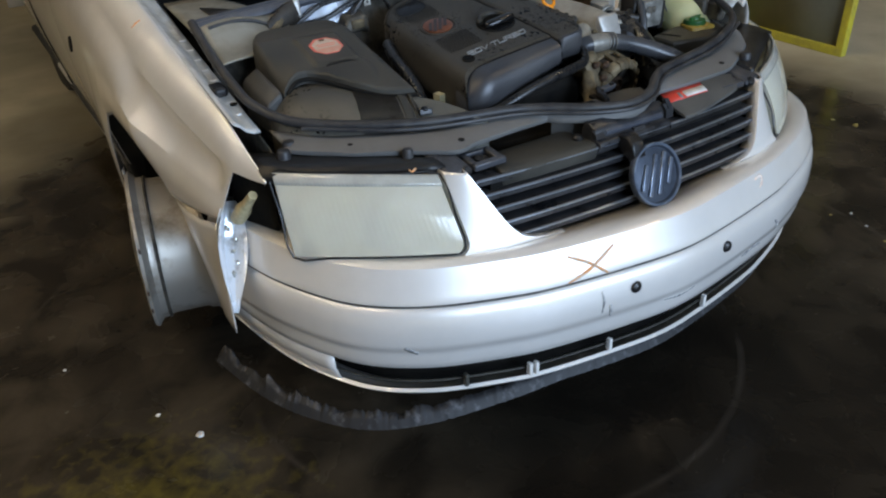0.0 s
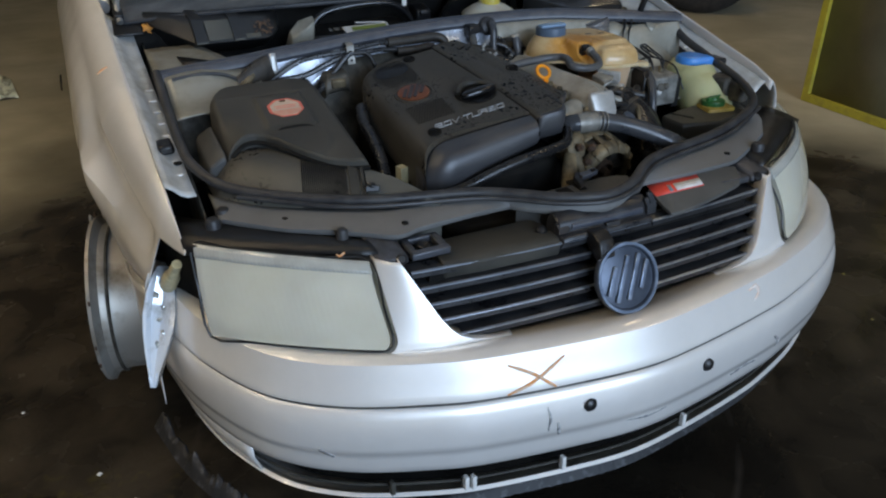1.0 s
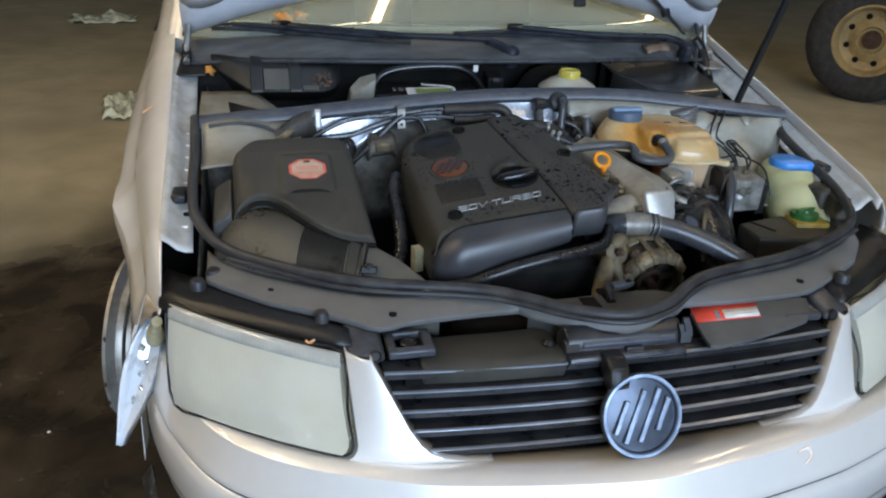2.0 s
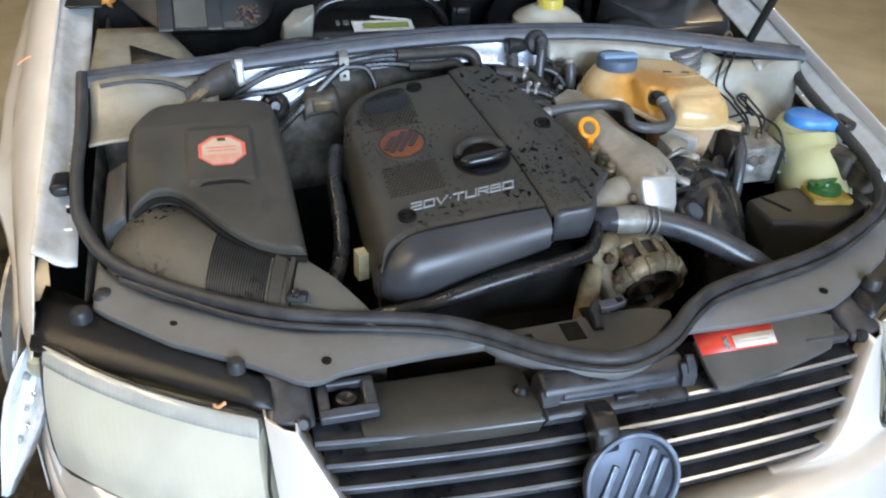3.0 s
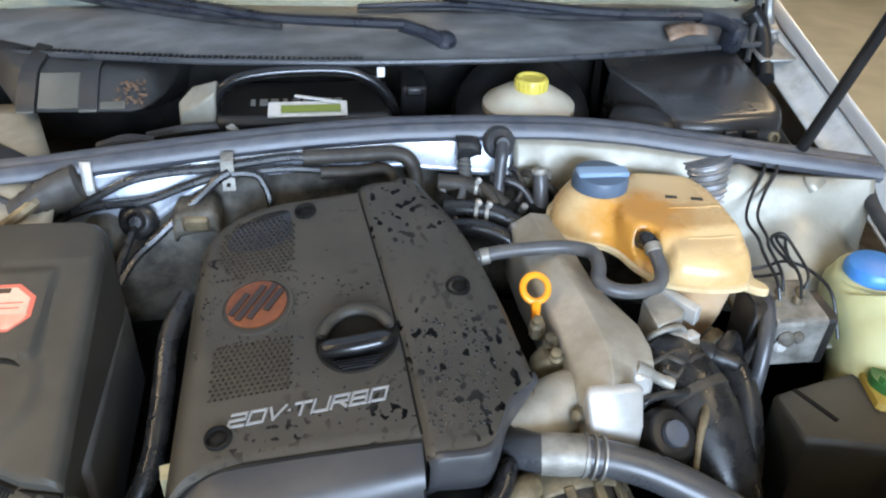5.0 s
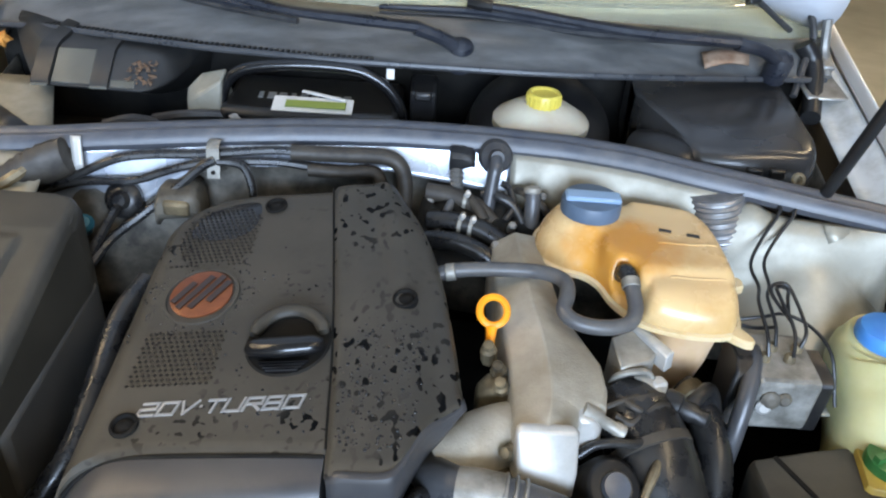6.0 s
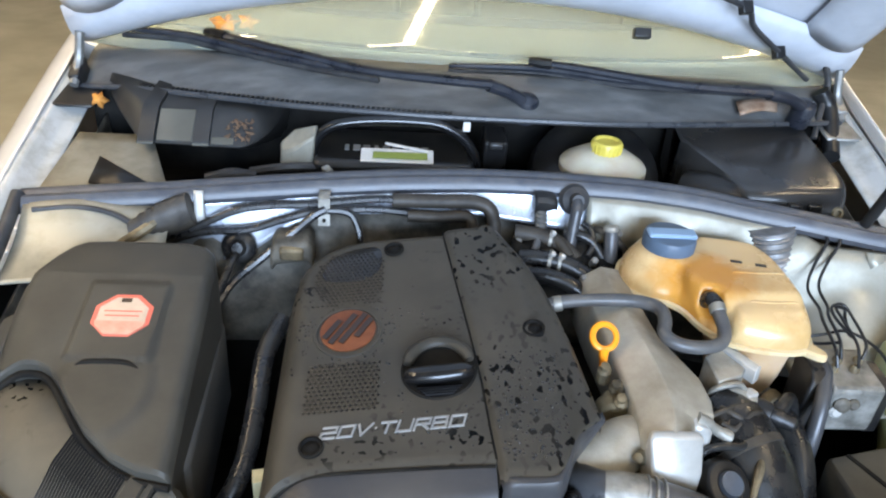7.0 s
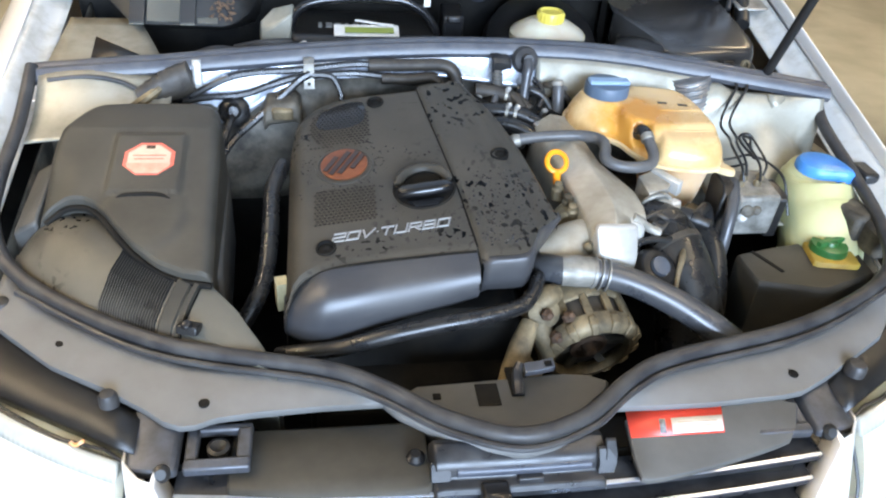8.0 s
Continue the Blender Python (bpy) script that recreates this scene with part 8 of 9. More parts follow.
part("cable_eye", bm, DIRTY_ALU, ecu)
# filter housing on the other side: a sloping front between square ribs, its outer corner cut off
def facet_row(x, back=0.0, out=0.0):
    k = max(0.2, 1 - 3 * back)
    y, z = 0.979 + back, 0.938 + 0.18 * back
    return [(x, 1.20, 0.86), (x, y + 0.07, z - 0.03), (x, y - out, z + 0.3 * out), (x, y + 0.004 - out, z + 0.006 + out), (x, y + 0.048 * k - out, z + 0.038 * k + out), (x, y + 0.058 * k, z + 0.043 * k + out), (x, max(y + 0.06, 1.17), 0.990 + out), (x, max(y + 0.07, 1.20), 0.990)]


bm = bmesh.new()
loft(bm, [facet_row(-0.655, 0.180), facet_row(-0.651, 0.172), facet_row(-0.606, 0.092), facet_row(-0.549, 0.002), facet_row(-0.545), facet_row(-0.390, -0.006), facet_row(-0.376, 0.0), facet_row(-0.362, 0.014), facet_row(-0.347, 0.040), facet_row(-0.336, 0.075), facet_row(-0.328, 0.115)])
filt = part("pollen_filter_box", bm, FILTER_PLASTIC, car, "dusty black plastic pollen filter housing", bevel=0.003)
for x in (-0.538, -0.450):
    bm = bmesh.new()
    loft(bm, [facet_row(x + d, 0.0, w) for d, w in ((-0.015, -0.003), (-0.013, 0.005), (0.013, 0.005), (0.015, -0.003))])
    part("box_rib", bm, FILTER_PLASTIC, filt, "glossy black rib")
    bm = bmesh.new()
    box(bm, (x, 0.9725, 0.941), (0.026, 0.004, 0.004))
    part("rib_foot", bm, DUCT_END, filt, bevel=0.001)
# paler plastic on the sloping face: dust, plus the door light it catches
bm = bmesh.new()
loft(bm, [[(x, 0.990, 0.938), (x, 0.976, 0.9435), (x, 1.024, 0.982), (x, 1.030, 0.975)] for x in (-0.522, -0.520, -0.466, -0.464)])
part("box_step", bm, DUCT_END, filt, "dusty step of the housing, the door light on it painted paler", bevel=0.002)
bm = bmesh.new()
loft(bm, [[(x, 0.990, 0.936), (x, 0.974, 0.9415), (x, 0.984, 0.951), (x, 0.992, 0.945)] for x in (-0.434, -0.432, -0.400, -0.398)])
part("box_step", bm, DUCT_END, filt, "dusty step of the housing, the door light on it painted paler", bevel=0.002)
random.seed(5)
bm = bmesh.new()
for k in range(40):
    c = Vector((-0.388 + random.uniform(-0.020, 0.020), 0.990, 0.955)) + Vector((0, 0.024, 0.019)) * random.uniform(-0.5, 0.8)
    a, l = random.uniform(0, 3.1), random.uniform(0.003, 0.008)
    v0 = [bm.verts.new(c + Vector((l * math.cos(a + q) * w, 0.6 * l * math.sin(a + q) * w, 0.5 * l * math.sin(a + q) * w + random.uniform(0, 0.004)))) for q, w in ((0, 1), (1.3, 0.4), (2.6, 0.9), (4.2, 0.5))]
    bm.faces.new(v0)
tagged(part("leaf_litter", bm, mat("dry_brown_leaf_litter", (0.16, 0.09, 0.05), 0.8, dark=(0.07, 0.045, 0.03), scale=60), filt, "crumbs of brown leaf litter", solid=0.001), kind="stuff")
bm = bmesh.new()
sheet(bm, 8, 6, lambda u, v: Vector((-0.665 + (0.20 - 0.08 * v) * u, 0.835 + 0.20 * v, 0.908 + 0.02 * v)))
part("scuttle_corner", bm, SHELF, car, "dusty pale scuttle corner panel", solid=0.004)
bm = bmesh.new()
v = [bm.verts.new(p) for p in ((-0.597, 0.872, 0.9165), (-0.492, 0.862, 0.9155), (-0.604, 0.950, 0.9245))]
bm.faces.new(v)
part("corner_pad", bm, BLACK, car, solid=0.003)
# bracket plates at the hinges
for s in (-1, 1):
    bm = bmesh.new()
    box(bm, (s * 0.69, 1.13, rail(1.13) + 0.005), (0.07, 0.10, 0.006), turn(10, 0, 0))
    box(bm, (s * 0.70, 1.165, 0.98), (0.02, 0.05, 0.05), turn(25, 0, 0))
    hinge = part("bonnet_hinge", bm, BLACK if s < 0 else STEEL, car, "bonnet hinge", bevel=0.003)
    bm = bmesh.new()
    tube(bm, [(s * 0.70, 1.13, 0.975), (s * 0.698, 1.165, 1.01), (s * 0.69, 1.17, 1.06)], 0.008, 8, 4)
    part("hinge_arm", bm, STEEL, hinge)
bm = bmesh.new()
tube(bm, [(0.64, 1.10, 0.95), (0.66, 1.14, 0.99), (0.675, 1.17, 1.03), (0.65, 1.17, 1.08), (0.60, 1.165, 1.12), (0.55, 1.15, 1.17)], 0.006, 8, 5)
part("washer_tube", bm, RUBBER, car, "thin black washer tube running onto the bonnet")
bm = bmesh.new()
tube(bm, [(0.66, 1.06, 0.93), (0.675, 1.11, 0.955), (0.68, 1.15, 0.99), (0.66, 1.16, 1.02)], 0.016, 10, 5)
part("wire_loom", bm, BLACK, car, "black taped wiring loom at the hinge")

# ---- windscreen and wipers ----
def screen_point(u, v):
    x = (2 * u - 1) * (0.715 - 0.10 * v)
    return Vector((x, glass_y(x) + 0.70 * v, 1.018 + 0.42 * v - 0.03 * v * v))


bm = bmesh.new()
sheet(bm, 30, 10, lambda u, v: screen_point(u, v))
screen = part("windscreen", bm, GLASS, car, "greenish laminated windscreen", solid=0.004)
screen.visible_shadow = False
# the dashboard's greyish green stands in for the ceiling mirrored in the windscreen
bm = bmesh.new()
sheet(bm, 30, 8, lambda u, v: Vector(((2 * u - 1) * 0.70, glass_y((2 * u - 1) * 0.70) + 0.02 + 0.55 * v, 1.0 + 0.02 * math.sin(v * 3) - 0.03 * v)))
part("dashboard", bm, mat("dashboard_with_reflection", (0.20, 0.21, 0.165), 0.75, 0.0, dark=(0.135, 0.14, 0.11), scale=6, bump=0.2), car, "dashboard, its greyish green standing in for the mirrored ceiling", solid=0.01)


def wiper(pivot, knuckle, arm_line, blade_line):
    """A hub with its nut, a wide knuckle, a channel-shaped arm and a blade with bridge, clip and rubber."""
    bm = bmesh.new()
    lathe(bm, [(0.020, -0.03), (0.021, 0.006), (0.017, 0.014), (0.010, 0.017), (0.004, 0.019)], pivot, (0, -0.35, 0.93), 18)
    tube(bm, [pivot] + knuckle, [0.016, 0.0145, 0.0155], 12, 4, flat=0.7)
    tube(bm, arm_line, [0.0145] * 2 + [0.0125] * (len(arm_line) - 3) + [0.009], 8, 5, flat=0.55)
    arm = part("wiper", bm, WIPER, car, "black windscreen wiper arm")
    bm = bmesh.new()
    tube(bm, [Vector(p) + Vector((0, 0, 0.010)) for p in blade_line], [0.005] + [0.0085] * (len(blade_line) - 2) + [0.005], 8, 6, flat=0.8)
    blade = part("wiper_blade", bm, WIPER, arm, "worn black wiper blade")
    bm = bmesh.new()
    tube(bm, [Vector(p) + Vector((0, 0.004, -0.002)) for p in blade_line], 0.0055, 6, 6)
    part("blade_rubber", bm, RUBBER, blade)
    bm = bmesh.new()
    a, b = Vector(arm_line[-1]), Vector(arm_line[-2])
    tube(bm, [a + (a - b).normalized() * 0.02, a, a.lerp(b, 0.3)], [0.009, 0.0125, 0.012], 8, 3, flat=0.8)
    part("blade_clip", bm, WET, blade)
    return arm


WIPER = mat("glossy_wiper_paint", (0.012, 0.014, 0.020), 0.26, 0.0, dark=(0.030, 0.032, 0.038), scale=30, rough2=0.42)
wiper((0.088, 1.045, 1.008), [(0.060, 1.037, 1.028), (0.018, 1.031, 1.044)], [(0.022, 1.031, 1.046), (-0.081, 1.033, 1.051), (-0.175, 1.054, 1.051), (-0.274, 1.110, 1.051), (-0.391, 1.180, 1.051), (-0.471, 1.229, 1.051)],
      [(-0.640, 1.236, 1.040), (-0.523, 1.222, 1.038), (-0.385, 1.150, 1.036), (-0.272, 1.100, 1.035), (-0.165, 1.062, 1.034)])
wiper((0.590, 1.075, 1.012), [(0.555, 1.062, 1.034), (0.510, 1.058, 1.044)], [(0.515, 1.058, 1.046), (0.358, 1.066, 1.049), (0.259, 1.092, 1.052), (0.180, 1.105, 1.058), (0.114, 1.112, 1.062)],
      [(-0.045, 1.122, 1.036), (0.113, 1.126, 1.037), (0.256, 1.095, 1.034), (0.375, 1.090, 1.033), (0.524, 1.098, 1.030)])
bm = bmesh.new()
sheet(bm, 6, 3, lambda u, v: Vector((0.468 + 0.075 * u, cowl_y(0.468 + 0.075 * u) + 0.008 + 0.030 * v * (1 - 0.7 * u), 1.002 + 0.014 * v + 0.006 * math.sin(u * 3))))
part("rusty_scrap", bm, mat("brown_tape", (0.17, 0.085, 0.045), 0.5, dark=(0.34, 0.24, 0.17), scale=30), car, "brown and pale torn tape on the trim", solid=0.004)

# ---- bonnet ----
HX, HY, HZ, OPEN = 0.70, 1.25, 1.03, radians(43)


def bonnet(x, s, lift):
    """A point of the raised bonnet: s metres from its hinge line towards its nose."""
    dy, dz = -s, lift
    return Vector((x, HY + dy * math.cos(OPEN) - dz * math.sin(OPEN) * -1, HZ - dy * math.sin(OPEN) + dz * math.cos(OPEN)))


def bonnet_grid(u, v, lift=0.0):
    w = 0.705 - 0.03 * v ** 2
    x = (2 * u - 1) * w
    s0 = 0.17 * (1 - (x / 0.70) ** 2) if abs(x) < 0.7 else 0
    s = s0 + (1.06 - 0.10 * (x / 0.7) ** 2 - s0) * v
    return bonnet(x, s, 0.03 * (1 - (x / 0.7) ** 2) + lift)


bm = bmesh.new()
sheet(bm, 30, 20, lambda u, v: bonnet_grid(u, v))
hood = part("bonnet", bm, HOOD_IN, car, "raised silver bonnet, pale blue-grey underneath", solid=0.003)
# inner frame: folded rear and side edges
bm = bmesh.new()
sheet(bm, 30, 6, lambda u, v: bonnet_grid(u, 0.005 + 0.13 * v, -0.012 - 0.02 * math.sin(v * 3.14)))
part("bonnet_frame", bm, HOOD_IN, hood, "folded rear frame of the bonnet", solid=0.003)
for s in (0.0, 0.90):
    bm = bmesh.new()
    sheet(bm, 6, 20, lambda u, v: bonnet_grid(s + 0.005 + 0.09 * u, 0.12 + 0.86 * v, -0.012 - 0.02 * math.sin(u * 3.14)))
    part("bonnet_side_frame", bm, HOOD_IN, hood, solid=0.003)
bm = bmesh.new()
tube(bm, [bonnet_grid(u, v, -0.045) for u, v in ((0.955, 0.02), (0.90, 0.06), (0.83, 0.12), (0.80, 0.17), (0.72, 0.19), (0.64, 0.18), (0.6, 0.2))], 0.005, 8, 5)
part("bonnet_hose", bm, RUBBER, hood, "thin black washer hose")
for u, v in ((0.885, 0.07), (0.80, 0.17)):
    bm = bmesh.new()
    c = bonnet_grid(u, v, -0.045)
    box(bm, c, (0.022, 0.022, 0.014), turn(62, 0, 20))
    part("hose_clip", bm, BLACK, hood, bevel=0.002)
bm = bmesh.new()
box(bm, bonnet_grid(0.70, 0.03, -0.055), (0.03, 0.018, 0.018), turn(62, 0, 0))
part("washer_jet", bm, BLACK, hood, bevel=0.003)
# prop
bm = bmesh.new()
tube(bm, PROP, 0.0085, 10, 2)
part("bonnet_prop", bm, BLACK, car, "black steel bonnet prop")

# ---- bare wheel ----
WC = Vector((-0.875, 0.955, 0.345))
wheel_axis = Vector((-1, 0.20, 0.03)).normalized()
bm = bmesh.new()
lathe(bm, [(0.150, 0.0), (0.186, 0.006), (0.196, 0.004), (0.205, 0.002), (0.206, -0.006), (0.196, -0.012), (0.187, -0.02), (0.186, -0.034), (0.182, -0.04), (0.180, -0.05), (0.179, -0.11), (0.180, -0.135), (0.186, -0.145), (0.187, -0.16), (0.196, -0.168), (0.205, -0.178), (0.205, -0.182), (0.19, -0.175), (0.16, -0.12), (0.158, -0.03)], WC, wheel_axis, 56, cap=False)
rimw = part("wheel_rim", bm, RIM, car, "bare dusty alloy rim without its tyre")
bm = bmesh.new()
lathe(bm, [(0.155, -0.01), (0.11, 0.012), (0.06, 0.018), (0.035, 0.008), (0.004, 0.008)], WC, wheel_axis, 40)
part("wheel_face", bm, RIM, rimw)
bm = bmesh.new()
lathe(bm, [(0.184, -0.034), (0.189, -0.036), (0.189, -0.040), (0.185, -0.043)], WC, wheel_axis, 56, cap=False)
part("bead_ring", bm, GRIME, rimw, "dirty brown ring of bead remains")
random.seed(11)
for k in range(14):
    a = random.uniform(0, math.tau)
    bm = bmesh.new()
    m = Vector((0, 0, 1)).rotation_difference(wheel_axis).to_matrix()
    p = WC + m @ Vector((0.206 * math.cos(a), 0.206 * math.sin(a), random.uniform(-0.004, 0.003)))
    bmesh.ops.create_icosphere(bm, subdivisions=1, radius=random.uniform(0.004, 0.011))
    bmesh.ops.scale(bm, vec=(0.5, 1, 1.4), verts=bm.verts[:])
    bmesh.ops.translate(bm, vec=p, verts=bm.verts[:])
    part("rim_chip", bm, RUST if k % 2 else RIM, rimw)
bm = bmesh.new()
lathe(bm, [(0.13, 0), (0.13, -0.02), (0.03, -0.02)], WC + Vector((0.13, 0, 0)), wheel_axis, 28)
box(bm, (-0.60, 0.93, 0.34), (0.22, 0.10, 0.10))
part("brake_disc", bm, RUST, car, "rusty brake disc")
# wheel arch liner
bm = bmesh.new()
for s in (-1, 1):
    sheet(bm, 20, 3, lambda u, v: Vector((s * (0.77 - 0.15 * v), 0.90 + (0.375 if u < 0.5 or s > 0 else 0.30) * math.cos(math.pi * (0.02 + 0.96 * u)), 0.34 + 0.385 * math.sin(math.pi * (0.02 + 0.96 * u)))))
    box(bm, (s * 0.61, 0.90, 0.46), (0.02, 0.74, 0.5))
tagged(part("arch_liner", bm, DARK, car, "dark wheel arch liner"), kind="stuff")
# tyred wheels on which the car stands
for x, y in ((0.74, 0.90), (-0.62, 3.6), (0.62, 3.6)):
    bm = bmesh.new()
    s = 1 if x > 0 else -1
    lathe(bm, [(0.20, -0.09), (0.27, -0.10), (0.305, -0.085), (0.317, -0.05), (0.317, 0.05), (0.305, 0.085), (0.27, 0.10), (0.20, 0.09)], (x, y, 0.317), (s, 0, 0), 40, cap=False)
    tw = part("wheel", bm, TYRE, car, "wheel with a worn black tyre")
    bm = bmesh.new()
    lathe(bm, [(0.205, -0.09), (0.19, -0.02), (0.19, 0.06), (0.205, 0.085), (0.19, 0.088), (0.17, 0.05), (0.10, 0.07), (0.05, 0.075), (0.005, 0.07)], (x, y, 0.317), (s, 0, 0), 36, cap=False)
    part("rim", bm, RIM, tw)

# ---- rest of the body ----
def side_point(s, u, v):
    y = 1.75 + 2.9 * u
    out = 0.842 - 0.06 * u ** 4
    return Vector((s * (out - 0.05 * (v > 0.55) * (v - 0.55) - 0.11 * (1 - v) ** 2), y, 0.22 + 0.76 * v - 0.0 * u))


for s in (-1, 1):
    bm = bmesh.new()
    sheet(bm, 30, 14, lambda u, v: side_point(s, u, v))
    bs = part("body_side", bm, PAINT, car, "silver body side", solid=0.003)
    for y in (1.765, 2.75):
        bm = bmesh.new()
        tube(bm, [tuple(side_point(s, (y - 1.75) / 2.9, v) + Vector((s * 0.0015, 0, 0))) for v in (0.08, 0.3, 0.5, 0.7, 0.9, 0.99)], 0.003, 6, 3)
        part("door_gap", bm, DARK, bs)
    bm = bmesh.new()
    tube(bm, [(s * 0.735, 1.28, 0.25), (s * 0.73, 1.6, 0.235), (s * 0.73, 2.6, 0.235), (s * 0.73, 3.2, 0.245)], 0.02, 10, 4)
    part("sill", bm, PAINT, bs)
    bm = bmesh.new()
    tube(bm, [(s * 0.735, 1.30, 0.985), (s * 0.70, 1.55, 1.16), (s * 0.635, 1.98, 1.42)], 0.028, 10, 5)
    part("roof_pillar", bm, PAINT, car, "silver windscreen pillar")
    bm = bmesh.new()
    sheet(bm, 16, 4, lambda u, v: Vector((s * (0.815 - 0.19 * v), 1.55 + 2.4 * u + 0.42 * v * (1 - 2 * u), 0.98 + 0.44 * v)))
    part("side_window", bm, mat("dark_side_glass", (0.02, 0.022, 0.022), 0.05, coat=1.0), car, "dark side windows", solid=0.004)
# the roof is out of view, added to keep the cabin behind the windscreen dark
bm = bmesh.new()
sheet(bm, 16, 10, lambda u, v: Vector(((2 * u - 1) * 0.63, 1.92 + 1.7 * v, 1.41 + 0.04 * math.sin(v * 3.1) + 0.02 * (1 - (2 * u - 1) ** 2))))
part("roof", bm, PAINT, car, "silver roof", solid=0.004)
bm = bmesh.new()
sheet(bm, 10, 6, lambda u, v: Vector(((2 * u - 1) * 0.62, 3.62 + 0.5 * v, 1.41 - 0.42 * v)))
sheet(bm, 10, 6, lambda u, v: Vector(((2 * u - 1) * 0.8, 4.12 + 0.52 * v, 0.99 - 0.03 * v)))
sheet(bm, 10, 6, lambda u, v: Vector(((2 * u - 1) * 0.8, 4.64, 0.96 - 0.7 * v)))
part("tail", bm, PAINT, car, "silver tail of the car", solid=0.004)
bm = bmesh.new()
box(bm, (0, 2.6, 0.24), (1.5, 3.0, 0.04))
box(bm, (0, 1.78, 0.72), (1.40, 0.05, 0.5))
box(bm, (-0.38, 2.5, 0.8), (0.5, 0.16, 0.65), turn(-12, 0, 0))
box(bm, (0.38, 2.5, 0.8), (0.5, 0.16, 0.65), turn(-12, 0, 0))
part("cabin", bm, INSIDE, car, "dark cabin with front seats", bevel=0.02)

# ---- leaves, litter, other things ----
def leaf(at, rz, size, m_tilt):
    bm = bmesh.new()
    n = 15
    c = bm.verts.new((0, 0, 0.004))
    rim = []
    for k in range(n):
        a = math.tau * k / n
        r = size * (1.0 if k % 3 == 0 else 0.62) * (0.8 + 0.7 * noise.noise((k * 3.1, rz, 0)))
        rim.append(bm.verts.new((r * math.cos(a), r * math.sin(a), 0.5 * size * noise.noise((k * 1.7, 2, rz)))))
    for k in range(n):
        bm.faces.new((c, rim[k], rim[(k + 1) % n]))
    bmesh.ops.transform(bm, matrix=Matrix.Translation(at) @ m_tilt @ turn(0, 0, rz), verts=bm.verts[:])
    return tagged(part("leaf", bm, LEAF, None, solid=0.0008), "dry orange maple leaf lying on the car", "leaf", "fallen leaves")


leaf((-0.455, 1.26, 1.062), 20, 0.036, turn(28, 0, 0))
leaf((-0.415, 1.265, 1.066), 140, 0.026, turn(50, 0, 20))
leaf((-0.645, 1.09, 0.965), 60, 0.020, turn(55, 0, 30))


def truck_wheel(at, axis):
    t = thing("truck_wheel", (at[0], at[1], 0), "large black tyre on a tan steel wheel", "wheel")
    bm = bmesh.new()
    lathe(bm, [(0.24, -0.13), (0.36, -0.15), (0.43, -0.13), (0.455, -0.09), (0.46, 0.09), (0.43, 0.13), (0.36, 0.15), (0.25, 0.13)], at, axis, 48, cap=False)
    part("tyre", bm, TYRE, t)
    bm = bmesh.new()
    lathe(bm, [(0.25, -0.12), (0.23, -0.05), (0.235, 0.10), (0.258, 0.128), (0.262, 0.138), (0.25, 0.14), (0.235, 0.125), (0.225, 0.06), (0.17, 0.045), (0.12, 0.07), (0.10, 0.075), (0.09, 0.05), (0.005, 0.05)], at, axis, 44, cap=False)
    rim = part("rim", bm, GOLD_RIM, t, "tan painted steel wheel")
    m = Vector((0, 0, 1)).rotation_difference(Vector(axis)).to_matrix()
    for k in range(8):
        a = math.tau * k / 8 + 0.2
        bm = bmesh.new()
        lathe(bm, [(0.022, 0), (0.022, 0.006), (0.004, 0.006)], Vector(at) + m @ Vector((0.175 * math.cos(a), 0.175 * math.sin(a), 0.05)), axis, 14)
        part("wheel_slot", bm, DARK, rim)
    bm = bmesh.new()
    lathe(bm, [(0.07, 0.05), (0.065, 0.08), (0.02, 0.09)], at, axis, 18)
    part("hub", bm, RUST, rim)
    return t


truck_wheel(TRUCK, TRUCK_AXIS)

yf = thing("glass_rack", YF[0], "yellow painted steel frame rack leaning a dull glass sheet", "rack")
a, b = Vector(YF[0]), Vector(YF[1])
up = Vector((0.06, 0.02, 1.3))
for name, p, q in (("foot_rail", a, b), ("post", a, a + up), ("post", b, b + up), ("top_rail", a + up, b + up)):
    bm = bmesh.new()
    d = (q - p)
    box(bm, (0, 0, 0), (0.045, 0.045, d.length))
    bmesh.ops.transform(bm, matrix=Matrix.Translation((p + q) / 2 + Vector((0, 0, 0.0225 if name == "foot_rail" else 0))) @ Vector((0, 0, 1)).rotation_difference(d).to_matrix().to_4x4(), verts=bm.verts[:])
    part(name, bm, YELLOW_PAINT, yf, bevel=0.004)
bm = bmesh.new()
v = [bm.verts.new(p + Vector((0, 0, 0.03))) for p in (a, b, b + up, a + up)]
bm.faces.new(v)
part("glass_sheet", bm, mat("dusty_sheet", (0.16, 0.15, 0.10), 0.35, 0.0, dark=(0.1, 0.095, 0.07), scale=3, coat=0.4), yf, "dull dusty sheet", solid=0.008)

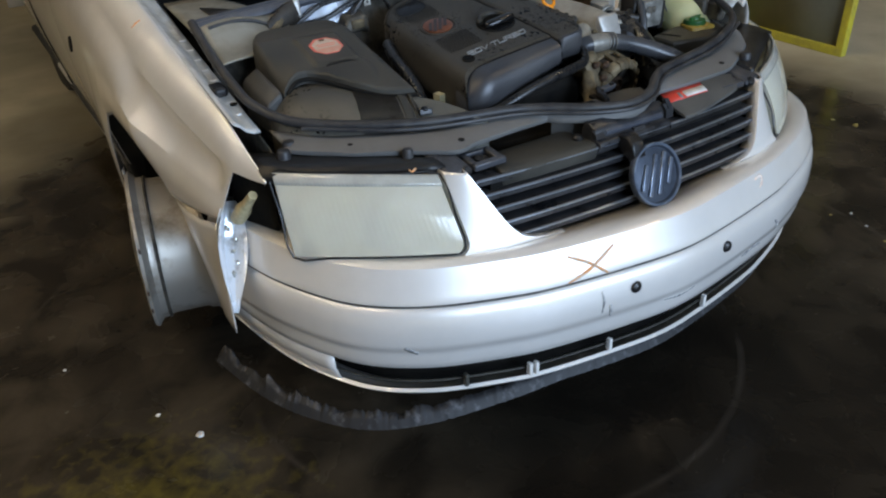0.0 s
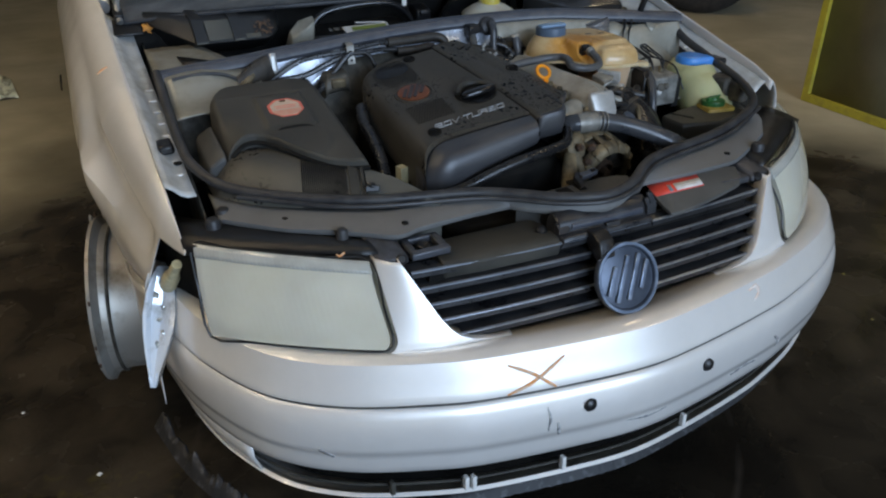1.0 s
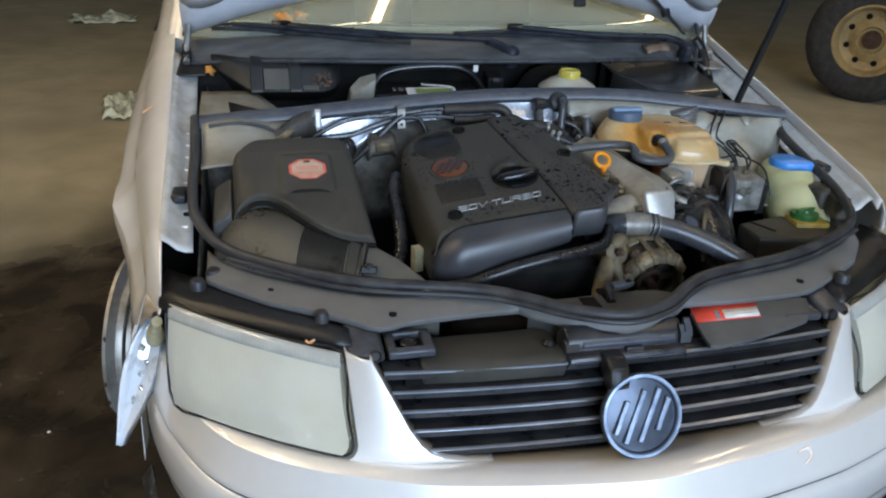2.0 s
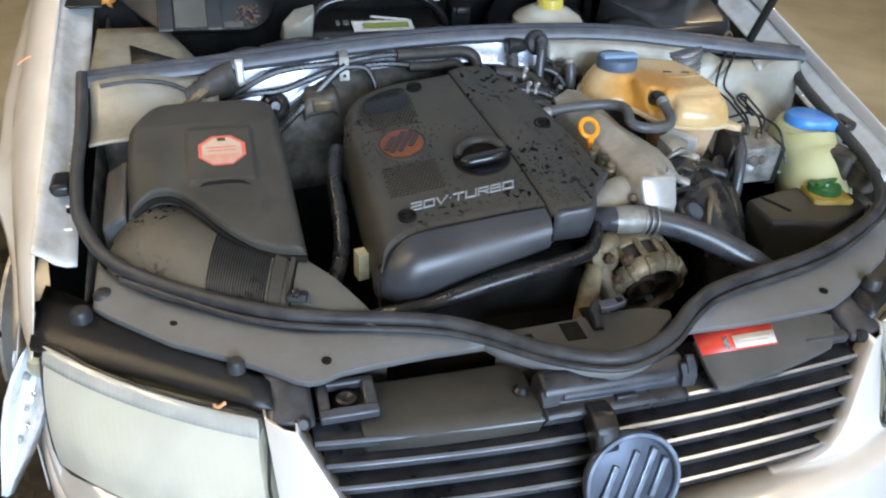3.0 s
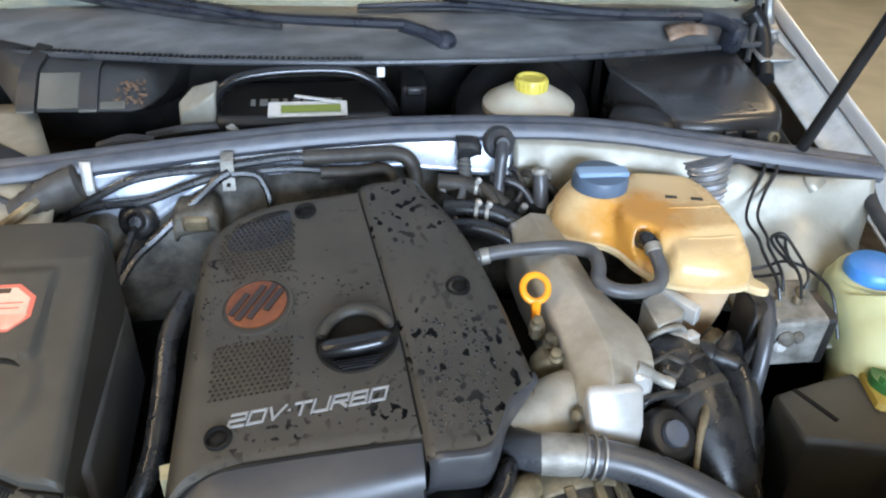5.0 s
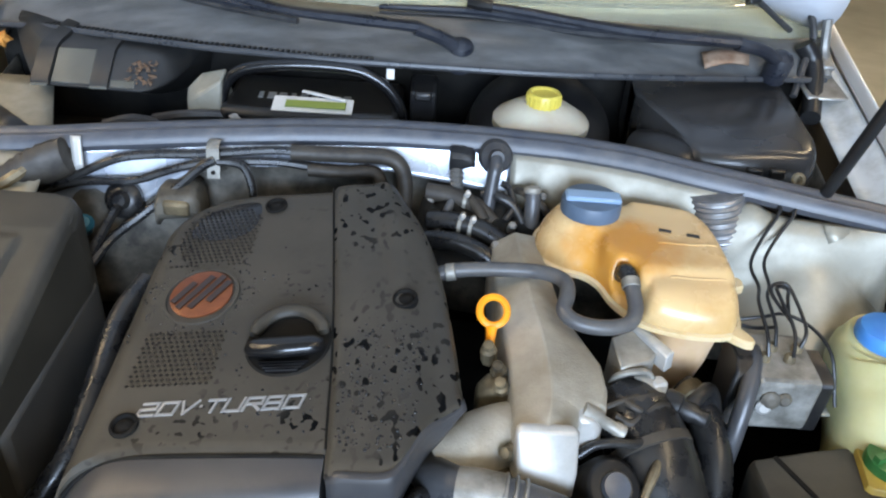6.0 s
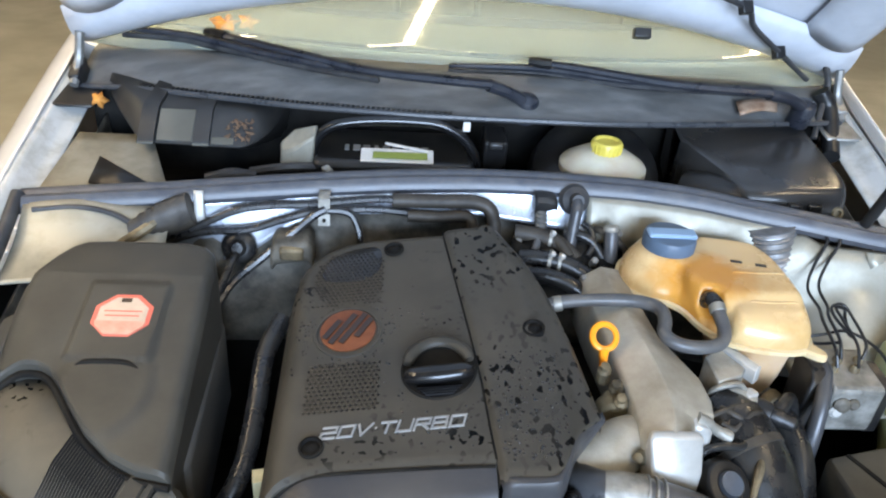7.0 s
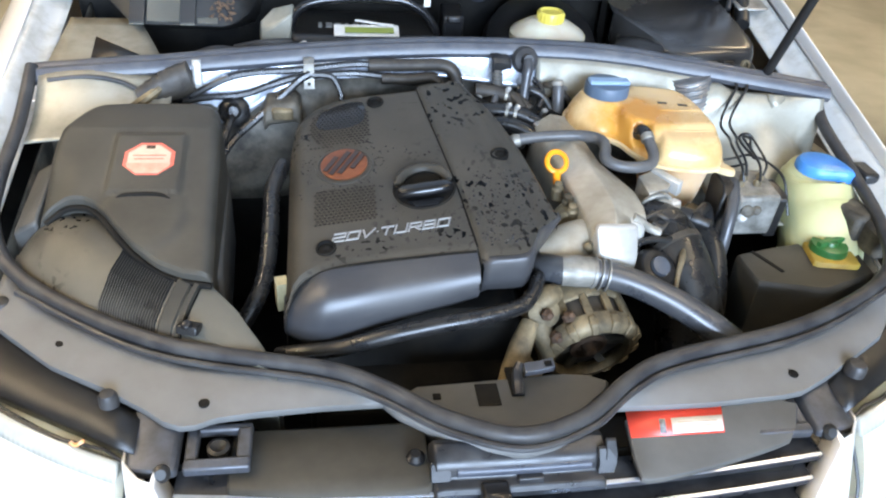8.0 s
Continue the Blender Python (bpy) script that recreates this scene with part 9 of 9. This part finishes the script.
def plastic_scrap(x, y, w, d, h, rz):
    """A crumpled sheet of clear plastic on the floor."""
    bm = bmesh.new()
    sheet(bm, 14, 10, lambda u, v: Vector(((u - 0.5) * w * (1 + 0.25 * noise.noise((v * 5, rz, 1))), (v - 0.5) * d * (1 + 0.3 * noise.noise((u * 4, rz, 2))), 0.004 + h * abs(noise.noise((u * 4.5, v * 4.5, rz))) + 0.4 * h * abs(noise.noise((u * 12, v * 12, rz))))))
    bmesh.ops.transform(bm, matrix=pose(x, y, 0, 0, 0, rz), verts=bm.verts[:])
    tagged(part("plastic_scrap", bm, SCRAP, None, solid=0.001, sharp=15), "crumpled pale clear plastic scrap on the concrete floor", "plastic scrap", "floor litter")


SCRAP = mat("crumpled_clear_plastic", (0.86, 0.90, 0.72), 0.25, 0.0, dark=(0.62, 0.64, 0.46), scale=30, coat=0.8)
plastic_scrap(-1.37, 4.46, 0.30, 0.55, 0.10, 8)
plastic_scrap(-2.05, 8.05, 0.62, 0.50, 0.10, 12)
random.seed(21)


def litter(x, y, r, mt, label, cat):
    bm = bmesh.new()
    n = 9
    lo = [bm.verts.new((x + r * random.uniform(0.5, 1.2) * math.cos(math.tau * k / n), y + r * random.uniform(0.5, 1.2) * math.sin(math.tau * k / n), 0.0)) for k in range(n)]
    hi = [bm.verts.new((x + (v.co.x - x) * 0.7, y + (v.co.y - y) * 0.7, r * random.uniform(0.1, 0.45))) for v in lo]
    bridge(bm, lo, hi)
    bm.faces.new(hi)
    tagged(part("litter", bm, mt), label, cat, "floor litter")


for x, y, r in LITTER:
    litter(x, y, r, PAPER if r < 0.02 else DUSTY, "small pale chip of debris on the wet floor", "debris")
CRUMB = mat("yellowed_leaf_crumb", (0.34, 0.27, 0.06), 0.7, dark=(0.20, 0.16, 0.06), scale=60)
for x, y, r in ((1.267, 0.115, 0.011), (1.258, 0.150, 0.007), (1.262, 0.073, 0.006), (1.432, 0.126, 0.010), (1.279, 0.363, 0.006), (1.434, 0.603, 0.007), (2.06, 0.785, 0.016), (2.042, 0.883, 0.012)):
    litter(x, y, r, CRUMB, "yellowed leaf crumb on the wet concrete floor", "debris")
